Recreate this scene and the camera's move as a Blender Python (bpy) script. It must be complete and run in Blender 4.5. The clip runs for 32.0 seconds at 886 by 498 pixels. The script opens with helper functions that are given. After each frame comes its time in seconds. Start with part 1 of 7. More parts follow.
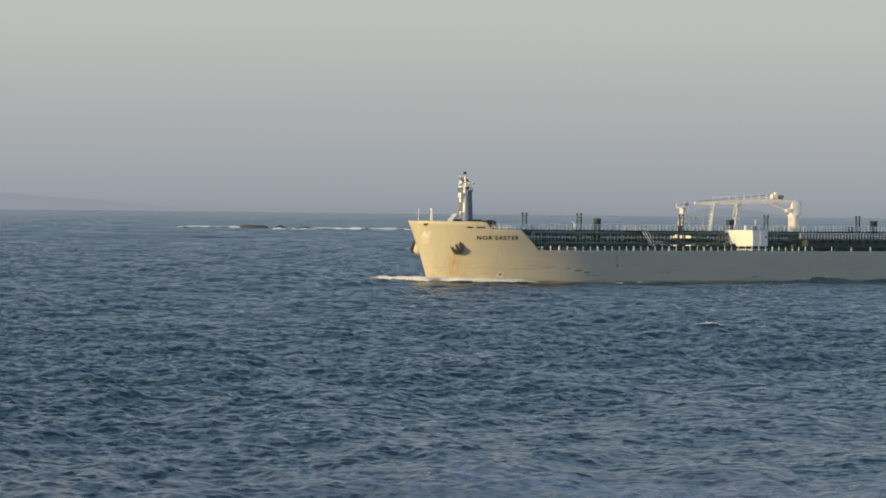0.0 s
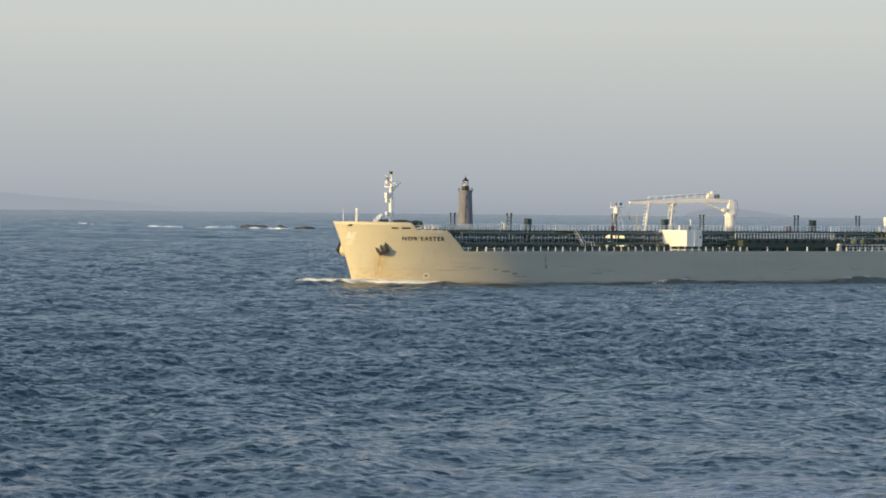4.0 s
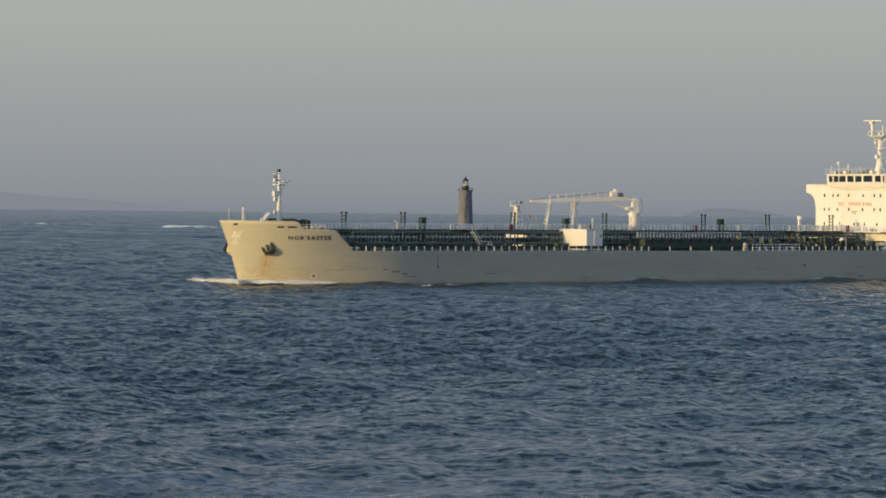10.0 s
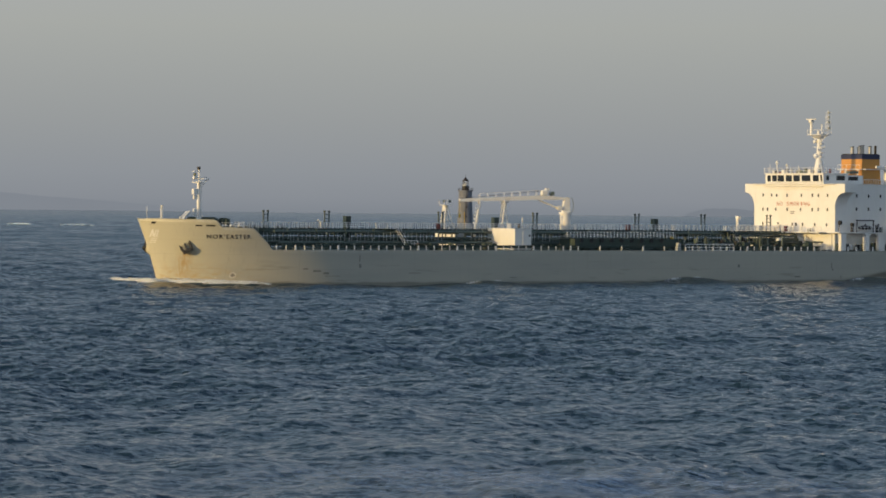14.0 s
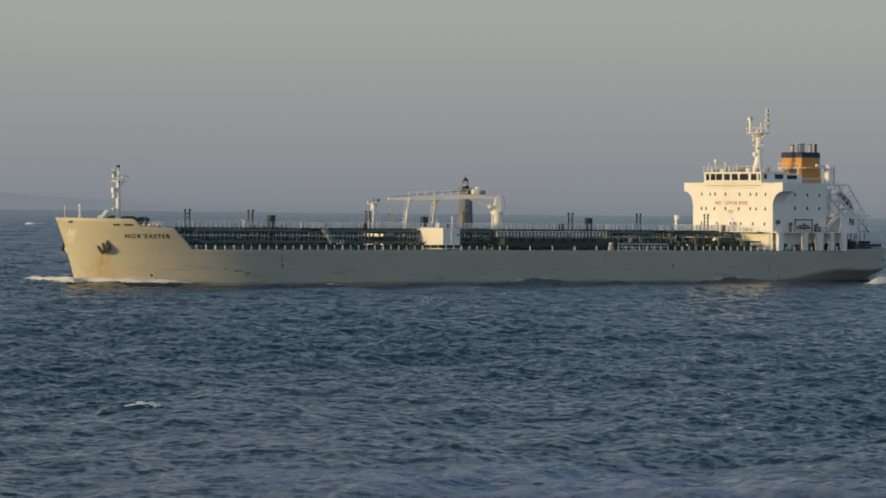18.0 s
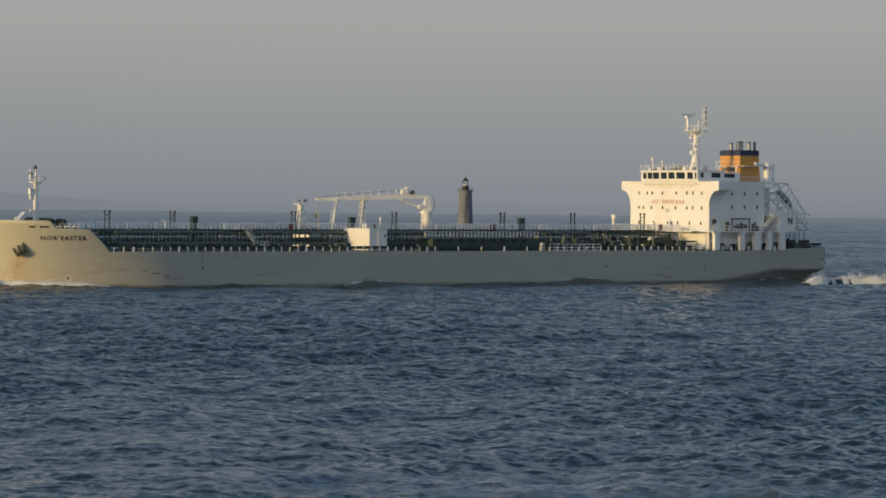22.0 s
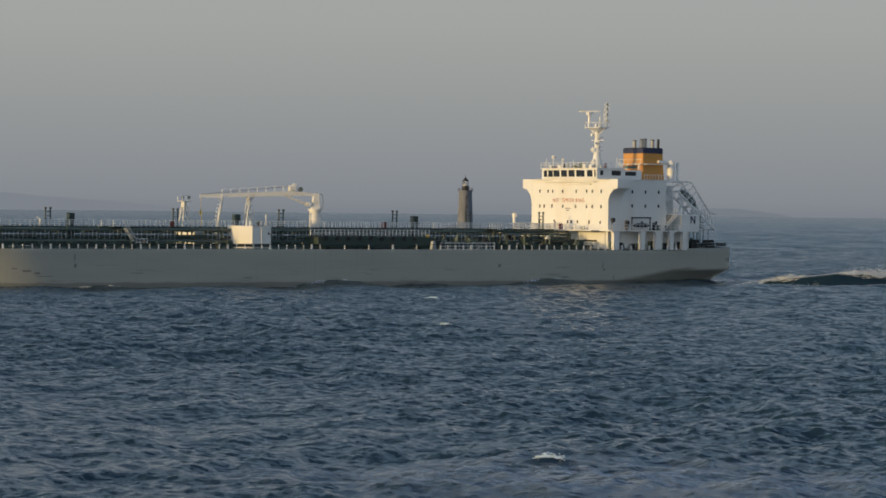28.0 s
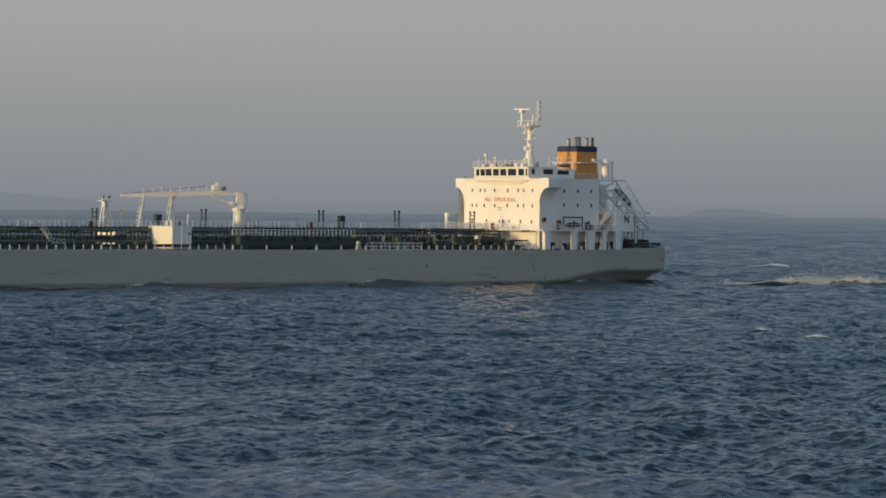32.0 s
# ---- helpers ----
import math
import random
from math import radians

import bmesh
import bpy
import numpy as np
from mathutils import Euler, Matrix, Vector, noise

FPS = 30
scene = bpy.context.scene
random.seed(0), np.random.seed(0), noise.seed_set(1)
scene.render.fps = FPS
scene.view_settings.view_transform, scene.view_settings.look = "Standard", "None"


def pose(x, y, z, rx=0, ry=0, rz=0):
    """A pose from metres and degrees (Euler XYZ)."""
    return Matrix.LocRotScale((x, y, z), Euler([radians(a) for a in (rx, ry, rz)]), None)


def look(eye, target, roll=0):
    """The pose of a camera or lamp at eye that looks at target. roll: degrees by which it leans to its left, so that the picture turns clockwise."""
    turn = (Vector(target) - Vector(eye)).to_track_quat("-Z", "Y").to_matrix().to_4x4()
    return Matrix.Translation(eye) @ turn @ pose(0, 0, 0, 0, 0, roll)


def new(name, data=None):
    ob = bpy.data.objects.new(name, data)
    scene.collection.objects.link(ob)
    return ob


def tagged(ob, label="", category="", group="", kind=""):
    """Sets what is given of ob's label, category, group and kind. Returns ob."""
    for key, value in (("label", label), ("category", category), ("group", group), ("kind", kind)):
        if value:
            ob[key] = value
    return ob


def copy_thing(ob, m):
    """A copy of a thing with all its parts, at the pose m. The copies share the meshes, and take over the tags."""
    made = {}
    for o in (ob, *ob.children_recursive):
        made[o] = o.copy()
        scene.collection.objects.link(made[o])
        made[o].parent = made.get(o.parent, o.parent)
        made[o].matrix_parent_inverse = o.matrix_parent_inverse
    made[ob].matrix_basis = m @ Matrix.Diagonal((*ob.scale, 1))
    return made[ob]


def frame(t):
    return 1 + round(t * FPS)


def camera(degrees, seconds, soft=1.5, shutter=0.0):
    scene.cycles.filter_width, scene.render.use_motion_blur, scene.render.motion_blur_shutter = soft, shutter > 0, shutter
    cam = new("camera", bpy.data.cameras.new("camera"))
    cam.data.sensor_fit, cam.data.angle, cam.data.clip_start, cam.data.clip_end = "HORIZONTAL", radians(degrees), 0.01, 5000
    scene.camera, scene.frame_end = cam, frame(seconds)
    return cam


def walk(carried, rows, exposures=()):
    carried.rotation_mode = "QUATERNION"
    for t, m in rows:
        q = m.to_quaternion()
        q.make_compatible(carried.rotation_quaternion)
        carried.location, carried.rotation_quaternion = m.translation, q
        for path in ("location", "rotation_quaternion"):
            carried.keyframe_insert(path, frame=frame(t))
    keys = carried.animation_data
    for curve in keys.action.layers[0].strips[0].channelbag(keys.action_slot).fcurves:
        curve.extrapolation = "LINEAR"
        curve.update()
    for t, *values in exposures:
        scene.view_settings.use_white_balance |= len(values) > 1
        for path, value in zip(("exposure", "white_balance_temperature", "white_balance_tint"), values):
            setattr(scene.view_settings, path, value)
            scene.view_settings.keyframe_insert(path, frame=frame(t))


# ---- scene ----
# Plan: the camera stands still at (0, 0, 14.47) on a shore cliff and looks along +Y over open sea.
# The tanker heads 33 degrees towards the shore; its own axes: x forward from the stem, y to port, z up from the waterline.
HEADING = 213.02
EYE = (0.0, 0.0, 14.47)
cam = camera(16.99, 32.0, soft=1.75)
CAM_POSE = look(EYE, (0.0, 5250.0, 14.47 - 77.5), 0.576)
walk(cam, [(0.0, CAM_POSE), (32.0, CAM_POSE)],
     exposures=[(0.0, 0.55), (1.2, 0.62), (3.0, 0.80), (5.8, 0.82), (7.0, 0.53), (8.0, 0.27), (9.0, 0.24), (13.0, 0.22), (17.0, 0.08), (32.0, 0.08)])

# ---- light: low warm sun ahead of the ship, hazy sky ----
SUN_EL, SUN_AZ = 6.0, HEADING - 2.2
world = bpy.data.worlds.new("sky")
scene.world = world
world.use_nodes = True
wn, wl = world.node_tree.nodes, world.node_tree.links
wn.clear()
w_out = wn.new("ShaderNodeOutputWorld")
w_bg = wn.new("ShaderNodeBackground")
w_sky = wn.new("ShaderNodeTexSky")
w_sky.sky_type = "NISHITA"
w_sky.sun_disc = False
w_sky.sun_elevation = radians(SUN_EL)
w_sky.sun_rotation = radians(90 - SUN_AZ)
w_sky.air_density, w_sky.dust_density, w_sky.ozone_density = 1.0, 1.5, 1.5
w_co = wn.new("ShaderNodeTexCoord")
w_sep = wn.new("ShaderNodeSeparateXYZ")
w_ramp = wn.new("ShaderNodeValToRGB")
w_mixr = wn.new("ShaderNodeMapRange")
w_mix = wn.new("ShaderNodeMix")
w_mix.data_type = "RGBA"
w_gain = wn.new("ShaderNodeMix")
w_gain.data_type, w_gain.blend_type = "RGBA", "MULTIPLY"
w_gain.inputs[0].default_value = 1.0
SKY_GAIN = 0.21
w_gain.inputs[7].default_value = (SKY_GAIN * 1.07, SKY_GAIN, SKY_GAIN * 1.0, 1)
w_map = wn.new("ShaderNodeMapRange")
w_map.inputs[1].default_value, w_map.inputs[2].default_value = -0.01, 0.19
ramp = w_ramp.color_ramp
stops = [(0.032, (0.188, 0.208, 0.236)), (0.060, (0.218, 0.235, 0.260)), (0.10, (0.238, 0.255, 0.276)), (0.19, (0.275, 0.288, 0.292)), (0.35, (0.338, 0.349, 0.331)),
         (0.45, (0.350, 0.366, 0.366)), (0.54, (0.318, 0.347, 0.378)), (0.75, (0.278, 0.316, 0.375)), (1.0, (0.228, 0.279, 0.362))]
while len(ramp.elements) < len(stops):
    ramp.elements.new(0.5)
for el, (pos, col) in zip(ramp.elements, stops):
    el.position, el.color = pos, (*col, 1)
w_mixr.inputs[1].default_value, w_mixr.inputs[2].default_value = 0.13, 0.36
wl.new(w_co.outputs["Generated"], w_sep.inputs[0])
wl.new(w_sep.outputs[2], w_map.inputs[0])
wl.new(w_map.outputs[0], w_ramp.inputs[0])
wl.new(w_sep.outputs[2], w_mixr.inputs[0])
wl.new(w_sky.outputs[0], w_gain.inputs[6])
wl.new(w_mixr.outputs[0], w_mix.inputs[0])
# the haze glows towards the low sun, behind the camera's left shoulder
w_dot, w_glow, w_sq, w_tint, w_lit = (wn.new("ShaderNodeVectorMath"), wn.new("ShaderNodeMapRange"), wn.new("ShaderNodeMath"),
                                      wn.new("ShaderNodeMix"), wn.new("ShaderNodeMix"))
w_dot.operation, w_sq.operation = "DOT_PRODUCT", "POWER"
w_dot.inputs[1].default_value = (math.cos(radians(SUN_AZ)), math.sin(radians(SUN_AZ)), 0.0)
w_glow.inputs[1].default_value, w_glow.inputs[2].default_value = -0.32, 1.0
w_sq.inputs[1].default_value = 0.75
w_tint.data_type = w_lit.data_type = "RGBA"
w_tint.inputs[6].default_value, w_tint.inputs[7].default_value = (1, 1, 1, 1), (3.7, 3.6, 3.35, 1)
w_lit.blend_type = "MULTIPLY"
w_lit.inputs[0].default_value = 1.0
wl.new(w_co.outputs["Generated"], w_dot.inputs[0])
wl.new(w_dot.outputs["Value"], w_glow.inputs[0])
wl.new(w_glow.outputs[0], w_sq.inputs[0])
wl.new(w_sq.outputs[0], w_tint.inputs[0])
wl.new(w_ramp.outputs[0], w_lit.inputs[6])
wl.new(w_tint.outputs[2], w_lit.inputs[7])
wl.new(w_lit.outputs[2], w_mix.inputs[6])
wl.new(w_gain.outputs[2], w_mix.inputs[7])
wl.new(w_mix.outputs[2], w_bg.inputs[0])
w_bg.inputs[1].default_value = 1.0
wl.new(w_bg.outputs[0], w_out.inputs[0])

sun_data = bpy.data.lights.new("sun", "SUN")
sun_data.energy, sun_data.angle, sun_data.color = 2.55, radians(0.6), (1.0, 0.685, 0.255)
sun = new("sun", sun_data)
sa, se = radians(SUN_AZ), radians(SUN_EL)
sun_dir = Vector((math.cos(sa) * math.cos(se), math.sin(sa) * math.cos(se), math.sin(se)))
sun.matrix_world = look(sun_dir * 900, (0, 0, 0))


# ---- materials ----
def node_mat(name):
    m = bpy.data.materials.new(name)
    m.use_nodes = True
    return m, m.node_tree.nodes, m.node_tree.links, m.node_tree.nodes["Principled BSDF"]


def mat(name, col, rough=0.5, metal=0.0, scale=1.5, vary=0.14, bump=0.1, dirt=(0.10, 0.07, 0.04), dirt_amt=0.15, stretch=(1, 1, 1)):
    """Painted or bare surface: broad blotches, fine grain, dirt streaks and slight relief."""
    m, n, l, p = node_mat(name)
    co = n.new("ShaderNodeTexCoord")
    mp = n.new("ShaderNodeMapping")
    mp.inputs["Scale"].default_value = stretch
    l.new(co.outputs["Object"], mp.inputs[0])
    big, fine = n.new("ShaderNodeTexNoise"), n.new("ShaderNodeTexNoise")
    big.inputs["Scale"].default_value, big.inputs["Detail"].default_value = scale * 0.35, 4
    fine.inputs["Scale"].default_value, fine.inputs["Detail"].default_value = scale * 4, 5
    l.new(mp.outputs[0], big.inputs[0]), l.new(mp.outputs[0], fine.inputs[0])
    add = n.new("ShaderNodeMath")
    l.new(big.outputs[0], add.inputs[0]), l.new(fine.outputs[0], add.inputs[1])
    rng = n.new("ShaderNodeMapRange")
    rng.inputs[1].default_value, rng.inputs[2].default_value = 0.6, 1.4
    rng.inputs[3].default_value, rng.inputs[4].default_value = 1 - vary, 1 + vary
    l.new(add.outputs[0], rng.inputs[0])
    mul = n.new("ShaderNodeMix")
    mul.data_type, mul.blend_type = "RGBA", "MULTIPLY"
    mul.inputs[0].default_value = 1
    mul.inputs[6].default_value = (*col, 1)
    l.new(rng.outputs[0], mul.inputs[7])
    dm = n.new("ShaderNodeMapRange")
    dm.inputs[1].default_value, dm.inputs[2].default_value, dm.inputs[4].default_value = 0.52, 0.75, dirt_amt
    l.new(big.outputs[0], dm.inputs[0])
    mix = n.new("ShaderNodeMix")
    mix.data_type = "RGBA"
    mix.inputs[7].default_value = (*dirt, 1)
    l.new(dm.outputs[0], mix.inputs[0]), l.new(mul.outputs[2], mix.inputs[6])
    l.new(mix.outputs[2], p.inputs["Base Color"])
    rr = n.new("ShaderNodeMapRange")
    rr.inputs[3].default_value, rr.inputs[4].default_value = max(rough - 0.1, 0.02), min(rough + 0.12, 1)
    l.new(fine.outputs[0], rr.inputs[0]), l.new(rr.outputs[0], p.inputs["Roughness"])
    p.inputs["Metallic"].default_value = metal
    if bump:
        b = n.new("ShaderNodeBump")
        b.inputs["Strength"].default_value, b.inputs["Distance"].default_value = bump, 0.05
        l.new(fine.outputs[0], b.inputs["Height"]), l.new(b.outputs[0], p.inputs["Normal"])
    return m


def hull_mat():
    """Grey-beige ship's paint: plate seams, vertical runs, rust under the hawse and along the waterline."""
    m, n, l, p = node_mat("hull_paint")
    co, sep = n.new("ShaderNodeTexCoord"), n.new("ShaderNodeSeparateXYZ")
    l.new(co.outputs["Object"], sep.inputs[0])

    def noise_at(sc, detail=4):
        mp, t = n.new("ShaderNodeMapping"), n.new("ShaderNodeTexNoise")
        mp.inputs["Scale"].default_value = sc
        t.inputs["Scale"].default_value, t.inputs["Detail"].default_value = 1, detail
        l.new(co.outputs["Object"], mp.inputs[0]), l.new(mp.outputs[0], t.inputs[0])
        return t.outputs[0]

    def rng(src, a, b, c=0.0, d=1.0):
        r = n.new("ShaderNodeMapRange")
        for k, val in enumerate((a, b, c, d)):
            r.inputs[k + 1].default_value = val
        l.new(src, r.inputs[0])
        return r.outputs[0]

    def math_(op, a, b):
        q = n.new("ShaderNodeMath")
        q.operation = op
        for k, s in enumerate((a, b)):
            if isinstance(s, (int, float)):
                q.inputs[k].default_value = s
            else:
                l.new(s, q.inputs[k])
        return q.outputs[0]

    def mix(fac, a, b, blend="MIX"):
        q = n.new("ShaderNodeMix")
        q.data_type, q.blend_type = "RGBA", blend
        if isinstance(fac, (int, float)):
            q.inputs[0].default_value = fac
        else:
            l.new(fac, q.inputs[0])
        for k, s in ((6, a), (7, b)):
            if isinstance(s, tuple):
                q.inputs[k].default_value = (*s, 1)
            else:
                l.new(s, q.inputs[k])
        return q.outputs[2]

    x, z = sep.outputs[0], sep.outputs[2]
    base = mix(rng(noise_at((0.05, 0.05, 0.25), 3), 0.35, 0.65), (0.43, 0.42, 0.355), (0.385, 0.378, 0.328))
    # bow coat lighter and yellower: some yellow staining, and sunlit brightness painted in
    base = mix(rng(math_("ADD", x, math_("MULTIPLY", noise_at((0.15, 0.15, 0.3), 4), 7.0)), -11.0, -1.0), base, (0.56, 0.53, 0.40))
    runs = rng(noise_at((1.3, 1.3, 0.06), 5), 0.58, 0.85, 0, 0.22)
    base = mix(runs, base, (0.19, 0.165, 0.11))
    scuff = rng(noise_at((0.12, 0.12, 1.1), 5), 0.60, 0.72, 0, 0.55)
    low = rng(z, 4.5, 2.0)
    base = mix(math_("MULTIPLY", scuff, low), base, (0.15, 0.14, 0.115))
    # rust run below the anchor pocket, rust blooms at the bow's foot
    du = math_("ABSOLUTE", math_("ADD", x, 5.9), 0.0)
    run = math_("MULTIPLY", rng(du, 1.3, 0.2), math_("MULTIPLY", rng(z, 5.9, 5.2), rng(z, -0.5, 4.0, 0.35, 1.0)))
    run = math_("MULTIPLY", run, rng(noise_at((2.5, 2.5, 0.25), 4), 0.35, 0.6))
    base = mix(math_("MULTIPLY", run, 0.75), base, (0.44, 0.27, 0.09))
    foot = math_("MULTIPLY", rng(x, -20.0, -8.0), rng(z, 4.2, 0.8))
    foot = math_("MULTIPLY", foot, rng(noise_at((0.6, 0.6, 1.6), 5), 0.42, 0.66, 0, 0.6))
    base = mix(foot, base, (0.45, 0.29, 0.09))
    # plate seams every 2.6 m up and 12 m along
    sv = rng(math_("ABSOLUTE", math_("SUBTRACT", math_("FRACT", math_("DIVIDE", z, 2.6), 0), 0.5), 0), 0.488, 0.497)
    sh = rng(math_("ABSOLUTE", math_("SUBTRACT", math_("FRACT", math_("DIVIDE", x, 12.0), 0), 0.5), 0), 0.4965, 0.499)
    seam = math_("MAXIMUM", sv, sh)
    base = mix(math_("MULTIPLY", seam, 0.22), base, (0.14, 0.12, 0.09))
    # wet band at the waterline
    wet = rng(math_("ADD", z, math_("MULTIPLY", noise_at((0.25, 0.25, 0.1), 4), 0.7)), 0.75, 0.45)
    base = mix(math_("MULTIPLY", wet, 0.5), base, (0.06, 0.055, 0.045))
    l.new(base, p.inputs["Base Color"])
    p.inputs["Roughness"].default_value = 0.52
    bp = n.new("ShaderNodeBump")
    bp.inputs["Strength"].default_value, bp.inputs["Distance"].default_value = 0.25, 0.06
    l.new(math_("SUBTRACT", noise_at((0.35, 0.35, 0.5), 3), math_("MULTIPLY", seam, 0.2)), bp.inputs["Height"])
    l.new(bp.outputs[0], p.inputs["Normal"])
    return m


def ripple_normal(n, l, scales, slopes, calm=None):
    """A surface normal tilted by wind ripples of several sizes, whose steep sides face the shore."""
    co, geo = n.new("ShaderNodeTexCoord"), n.new("ShaderNodeNewGeometry")
    total = geo.outputs["Normal"]
    for k, (sc, slope) in enumerate(zip(scales, slopes)):
        mp, t = n.new("ShaderNodeMapping"), n.new("ShaderNodeTexNoise")
        mp.inputs["Rotation"].default_value = (0, 0, radians(-14 + 14 * k))
        mp.inputs["Scale"].default_value = (sc * 0.65, sc * 1.1, sc)
        t.inputs["Scale"].default_value, t.inputs["Detail"].default_value = 1, 2.0
        t.inputs["Roughness"].default_value = 0.5
        l.new(co.outputs["Object"], mp.inputs[0]), l.new(mp.outputs[0], t.inputs[0])
        sub, mul, add = n.new("ShaderNodeVectorMath"), n.new("ShaderNodeVectorMath"), n.new("ShaderNodeVectorMath")
        sub.operation, mul.operation = "SUBTRACT", "MULTIPLY"
        sub.inputs[1].default_value = (0.5, 0.5, 0.5)
        mul.inputs[1].default_value = (slope * 5, slope * 5, 0)
        l.new(t.outputs["Color"], sub.inputs[0]), l.new(sub.outputs[0], mul.inputs[0])
        tilt = mul.outputs[0]
        if calm:
            sep, rg, sca = n.new("ShaderNodeSeparateXYZ"), n.new("ShaderNodeMapRange"), n.new("ShaderNodeVectorMath")
            sca.operation = "SCALE"
            l.new(co.outputs["Object"], sep.inputs[0]), l.new(sep.outputs[1], rg.inputs[0])
            for q, val in enumerate((*calm, 1.0, 0.0)):
                rg.inputs[q + 1].default_value = val
            l.new(tilt, sca.inputs[0]), l.new(rg.outputs[0], sca.inputs["Scale"])
            tilt = sca.outputs[0]
        l.new(total, add.inputs[0]), l.new(tilt, add.inputs[1])
        total = add.outputs[0]
    # the steep sides of the ripples face the shore, more so farther out, where the wind has full sweep
    sep, rg, lean, last = n.new("ShaderNodeSeparateXYZ"), n.new("ShaderNodeValToRGB"), n.new("ShaderNodeCombineXYZ"), n.new("ShaderNodeVectorMath")
    far, neg = n.new("ShaderNodeMapRange"), n.new("ShaderNodeMath")
    l.new(co.outputs["Object"], sep.inputs[0]), l.new(sep.outputs[1], far.inputs[0])
    far.inputs[1].default_value, far.inputs[2].default_value = 0, 5000
    cr = rg.color_ramp
    for pos, val in ((0.029, 0.012), (0.037, 0.045), (0.046, 0.103), (0.065, 0.130), (0.1, 0.132), (0.25, 0.124), (0.42, 0.085), (0.7, 0.035), (0.97, 0.0)):
        e = cr.elements.new(pos)
        e.color = (val, val, val, 1)
    cr.elements.remove(cr.elements[0])
    cr.elements.remove(cr.elements[len(cr.elements) - 1])
    l.new(far.outputs[0], rg.inputs[0]), l.new(rg.outputs[0], neg.inputs[0])
    neg.operation = "MULTIPLY"
    neg.inputs[1].default_value = -1.0
    l.new(neg.outputs[0], lean.inputs[1]), l.new(total, last.inputs[0]), l.new(lean.outputs[0], last.inputs[1])
    total = last.outputs[0]
    nm = n.new("ShaderNodeVectorMath")
    nm.operation = "NORMALIZE"
    l.new(total, nm.inputs[0])
    return nm.outputs[0]


def water_mat(name, rough, scales, slopes, calm=None):
    """Sea water: dark blue-green body, sky mirror, ripples. calm: where, in y, the ripples die away."""
    m, n, l, p = node_mat(name)
    p.inputs["IOR"].default_value = 1.333
    p.inputs["Roughness"].default_value = rough
    co = n.new("ShaderNodeTexCoord")
    tint = n.new("ShaderNodeTexNoise")
    tint.inputs["Scale"].default_value, tint.inputs["Detail"].default_value = 0.02, 3
    l.new(co.outputs["Object"], tint.inputs[0])
    rp = n.new("ShaderNodeMix")
    rp.data_type = "RGBA"
    rp.inputs[6].default_value, rp.inputs[7].default_value = (*WATER_A, 1), (*WATER_B, 1)
    l.new(tint.outputs[0], rp.inputs[0]), l.new(rp.outputs[2], p.inputs["Base Color"])
    l.new(ripple_normal(n, l, scales, slopes, calm), p.inputs["Normal"])
    return m


WATER_A, WATER_B = (0.012, 0.032, 0.049), (0.018, 0.042, 0.061)
M_WATER = water_mat("sea_water", 0.18, (0.30, 0.9, 2.0, 4.6), (0.07, 0.13, 0.16, 0.14))
M_WATER_FAR = water_mat("sea_water_far", 0.22, (0.06, 0.25, 1.1), (0.07, 0.10, 0.08), calm=(1800, 5000))
M_HULL = hull_mat()
M_DECK = mat("deck_green", (0.065, 0.10, 0.075), 0.6, scale=0.8, vary=0.25, dirt=(0.12, 0.06, 0.03), dirt_amt=0.4)
M_GREEN = mat("dark_green_paint", (0.036, 0.060, 0.050), 0.5, vary=0.25, dirt=(0.08, 0.04, 0.02), dirt_amt=0.35)
M_PIPE = mat("pipe_paint", (0.115, 0.15, 0.132), 0.45, vary=0.25, dirt=(0.12, 0.06, 0.03), dirt_amt=0.35)
M_WHITE = mat("white_ship_paint", (0.80, 0.79, 0.76), 0.45, scale=0.6, vary=0.05, bump=0.05, dirt=(0.42, 0.30, 0.18), dirt_amt=0.22, stretch=(1, 1, 0.35))
M_RAIL = mat("rail_paint", (0.82, 0.81, 0.79), 0.5, vary=0.12, bump=0)
M_CREAM = mat("cream_crane_paint", (0.82, 0.80, 0.75), 0.5, vary=0.10, dirt=(0.35, 0.2, 0.1), dirt_amt=0.25)
M_ORANGE = mat("orange_funnel_paint", (0.60, 0.29, 0.065), 0.45, scale=0.7, vary=0.10, dirt=(0.12, 0.08, 0.06), dirt_amt=0.3)
M_NAVY = mat("navy_paint", (0.022, 0.028, 0.075), 0.45, vary=0.15)
M_BLACK = mat("black_iron", (0.018, 0.018, 0.019), 0.55, vary=0.25, dirt=(0.10, 0.045, 0.02), dirt_amt=0.3)
M_STEEL = mat("exhaust_steel", (0.36, 0.35, 0.33), 0.4, metal=0.7, vary=0.15, dirt=(0.05, 0.04, 0.03), dirt_amt=0.4)
M_GLASS = mat("dark_window_glass", (0.012, 0.016, 0.02), 0.08, vary=0.1, bump=0)
M_SCRAPE = mat("plate_scrape", (0.20, 0.20, 0.18), 0.6, vary=0.3, bump=0)
M_RED = mat("red_lettering", (0.60, 0.29, 0.21), 0.5, vary=0.08, bump=0)
M_HANGER = mat("grey_pipe_support_paint", (0.44, 0.46, 0.46), 0.5, vary=0.25, bump=0)
M_LETTER = mat("dark_lettering", (0.095, 0.09, 0.115), 0.5, vary=0.1, bump=0)
M_WMARK = mat("white_marking", (0.74, 0.72, 0.66), 0.5, vary=0.06, bump=0)
M_REDBOX = mat("red_locker_paint", (0.17, 0.04, 0.03), 0.5, vary=0.1)
M_YELLOW = mat("yellow_paint", (0.62, 0.42, 0.05), 0.5, vary=0.1)
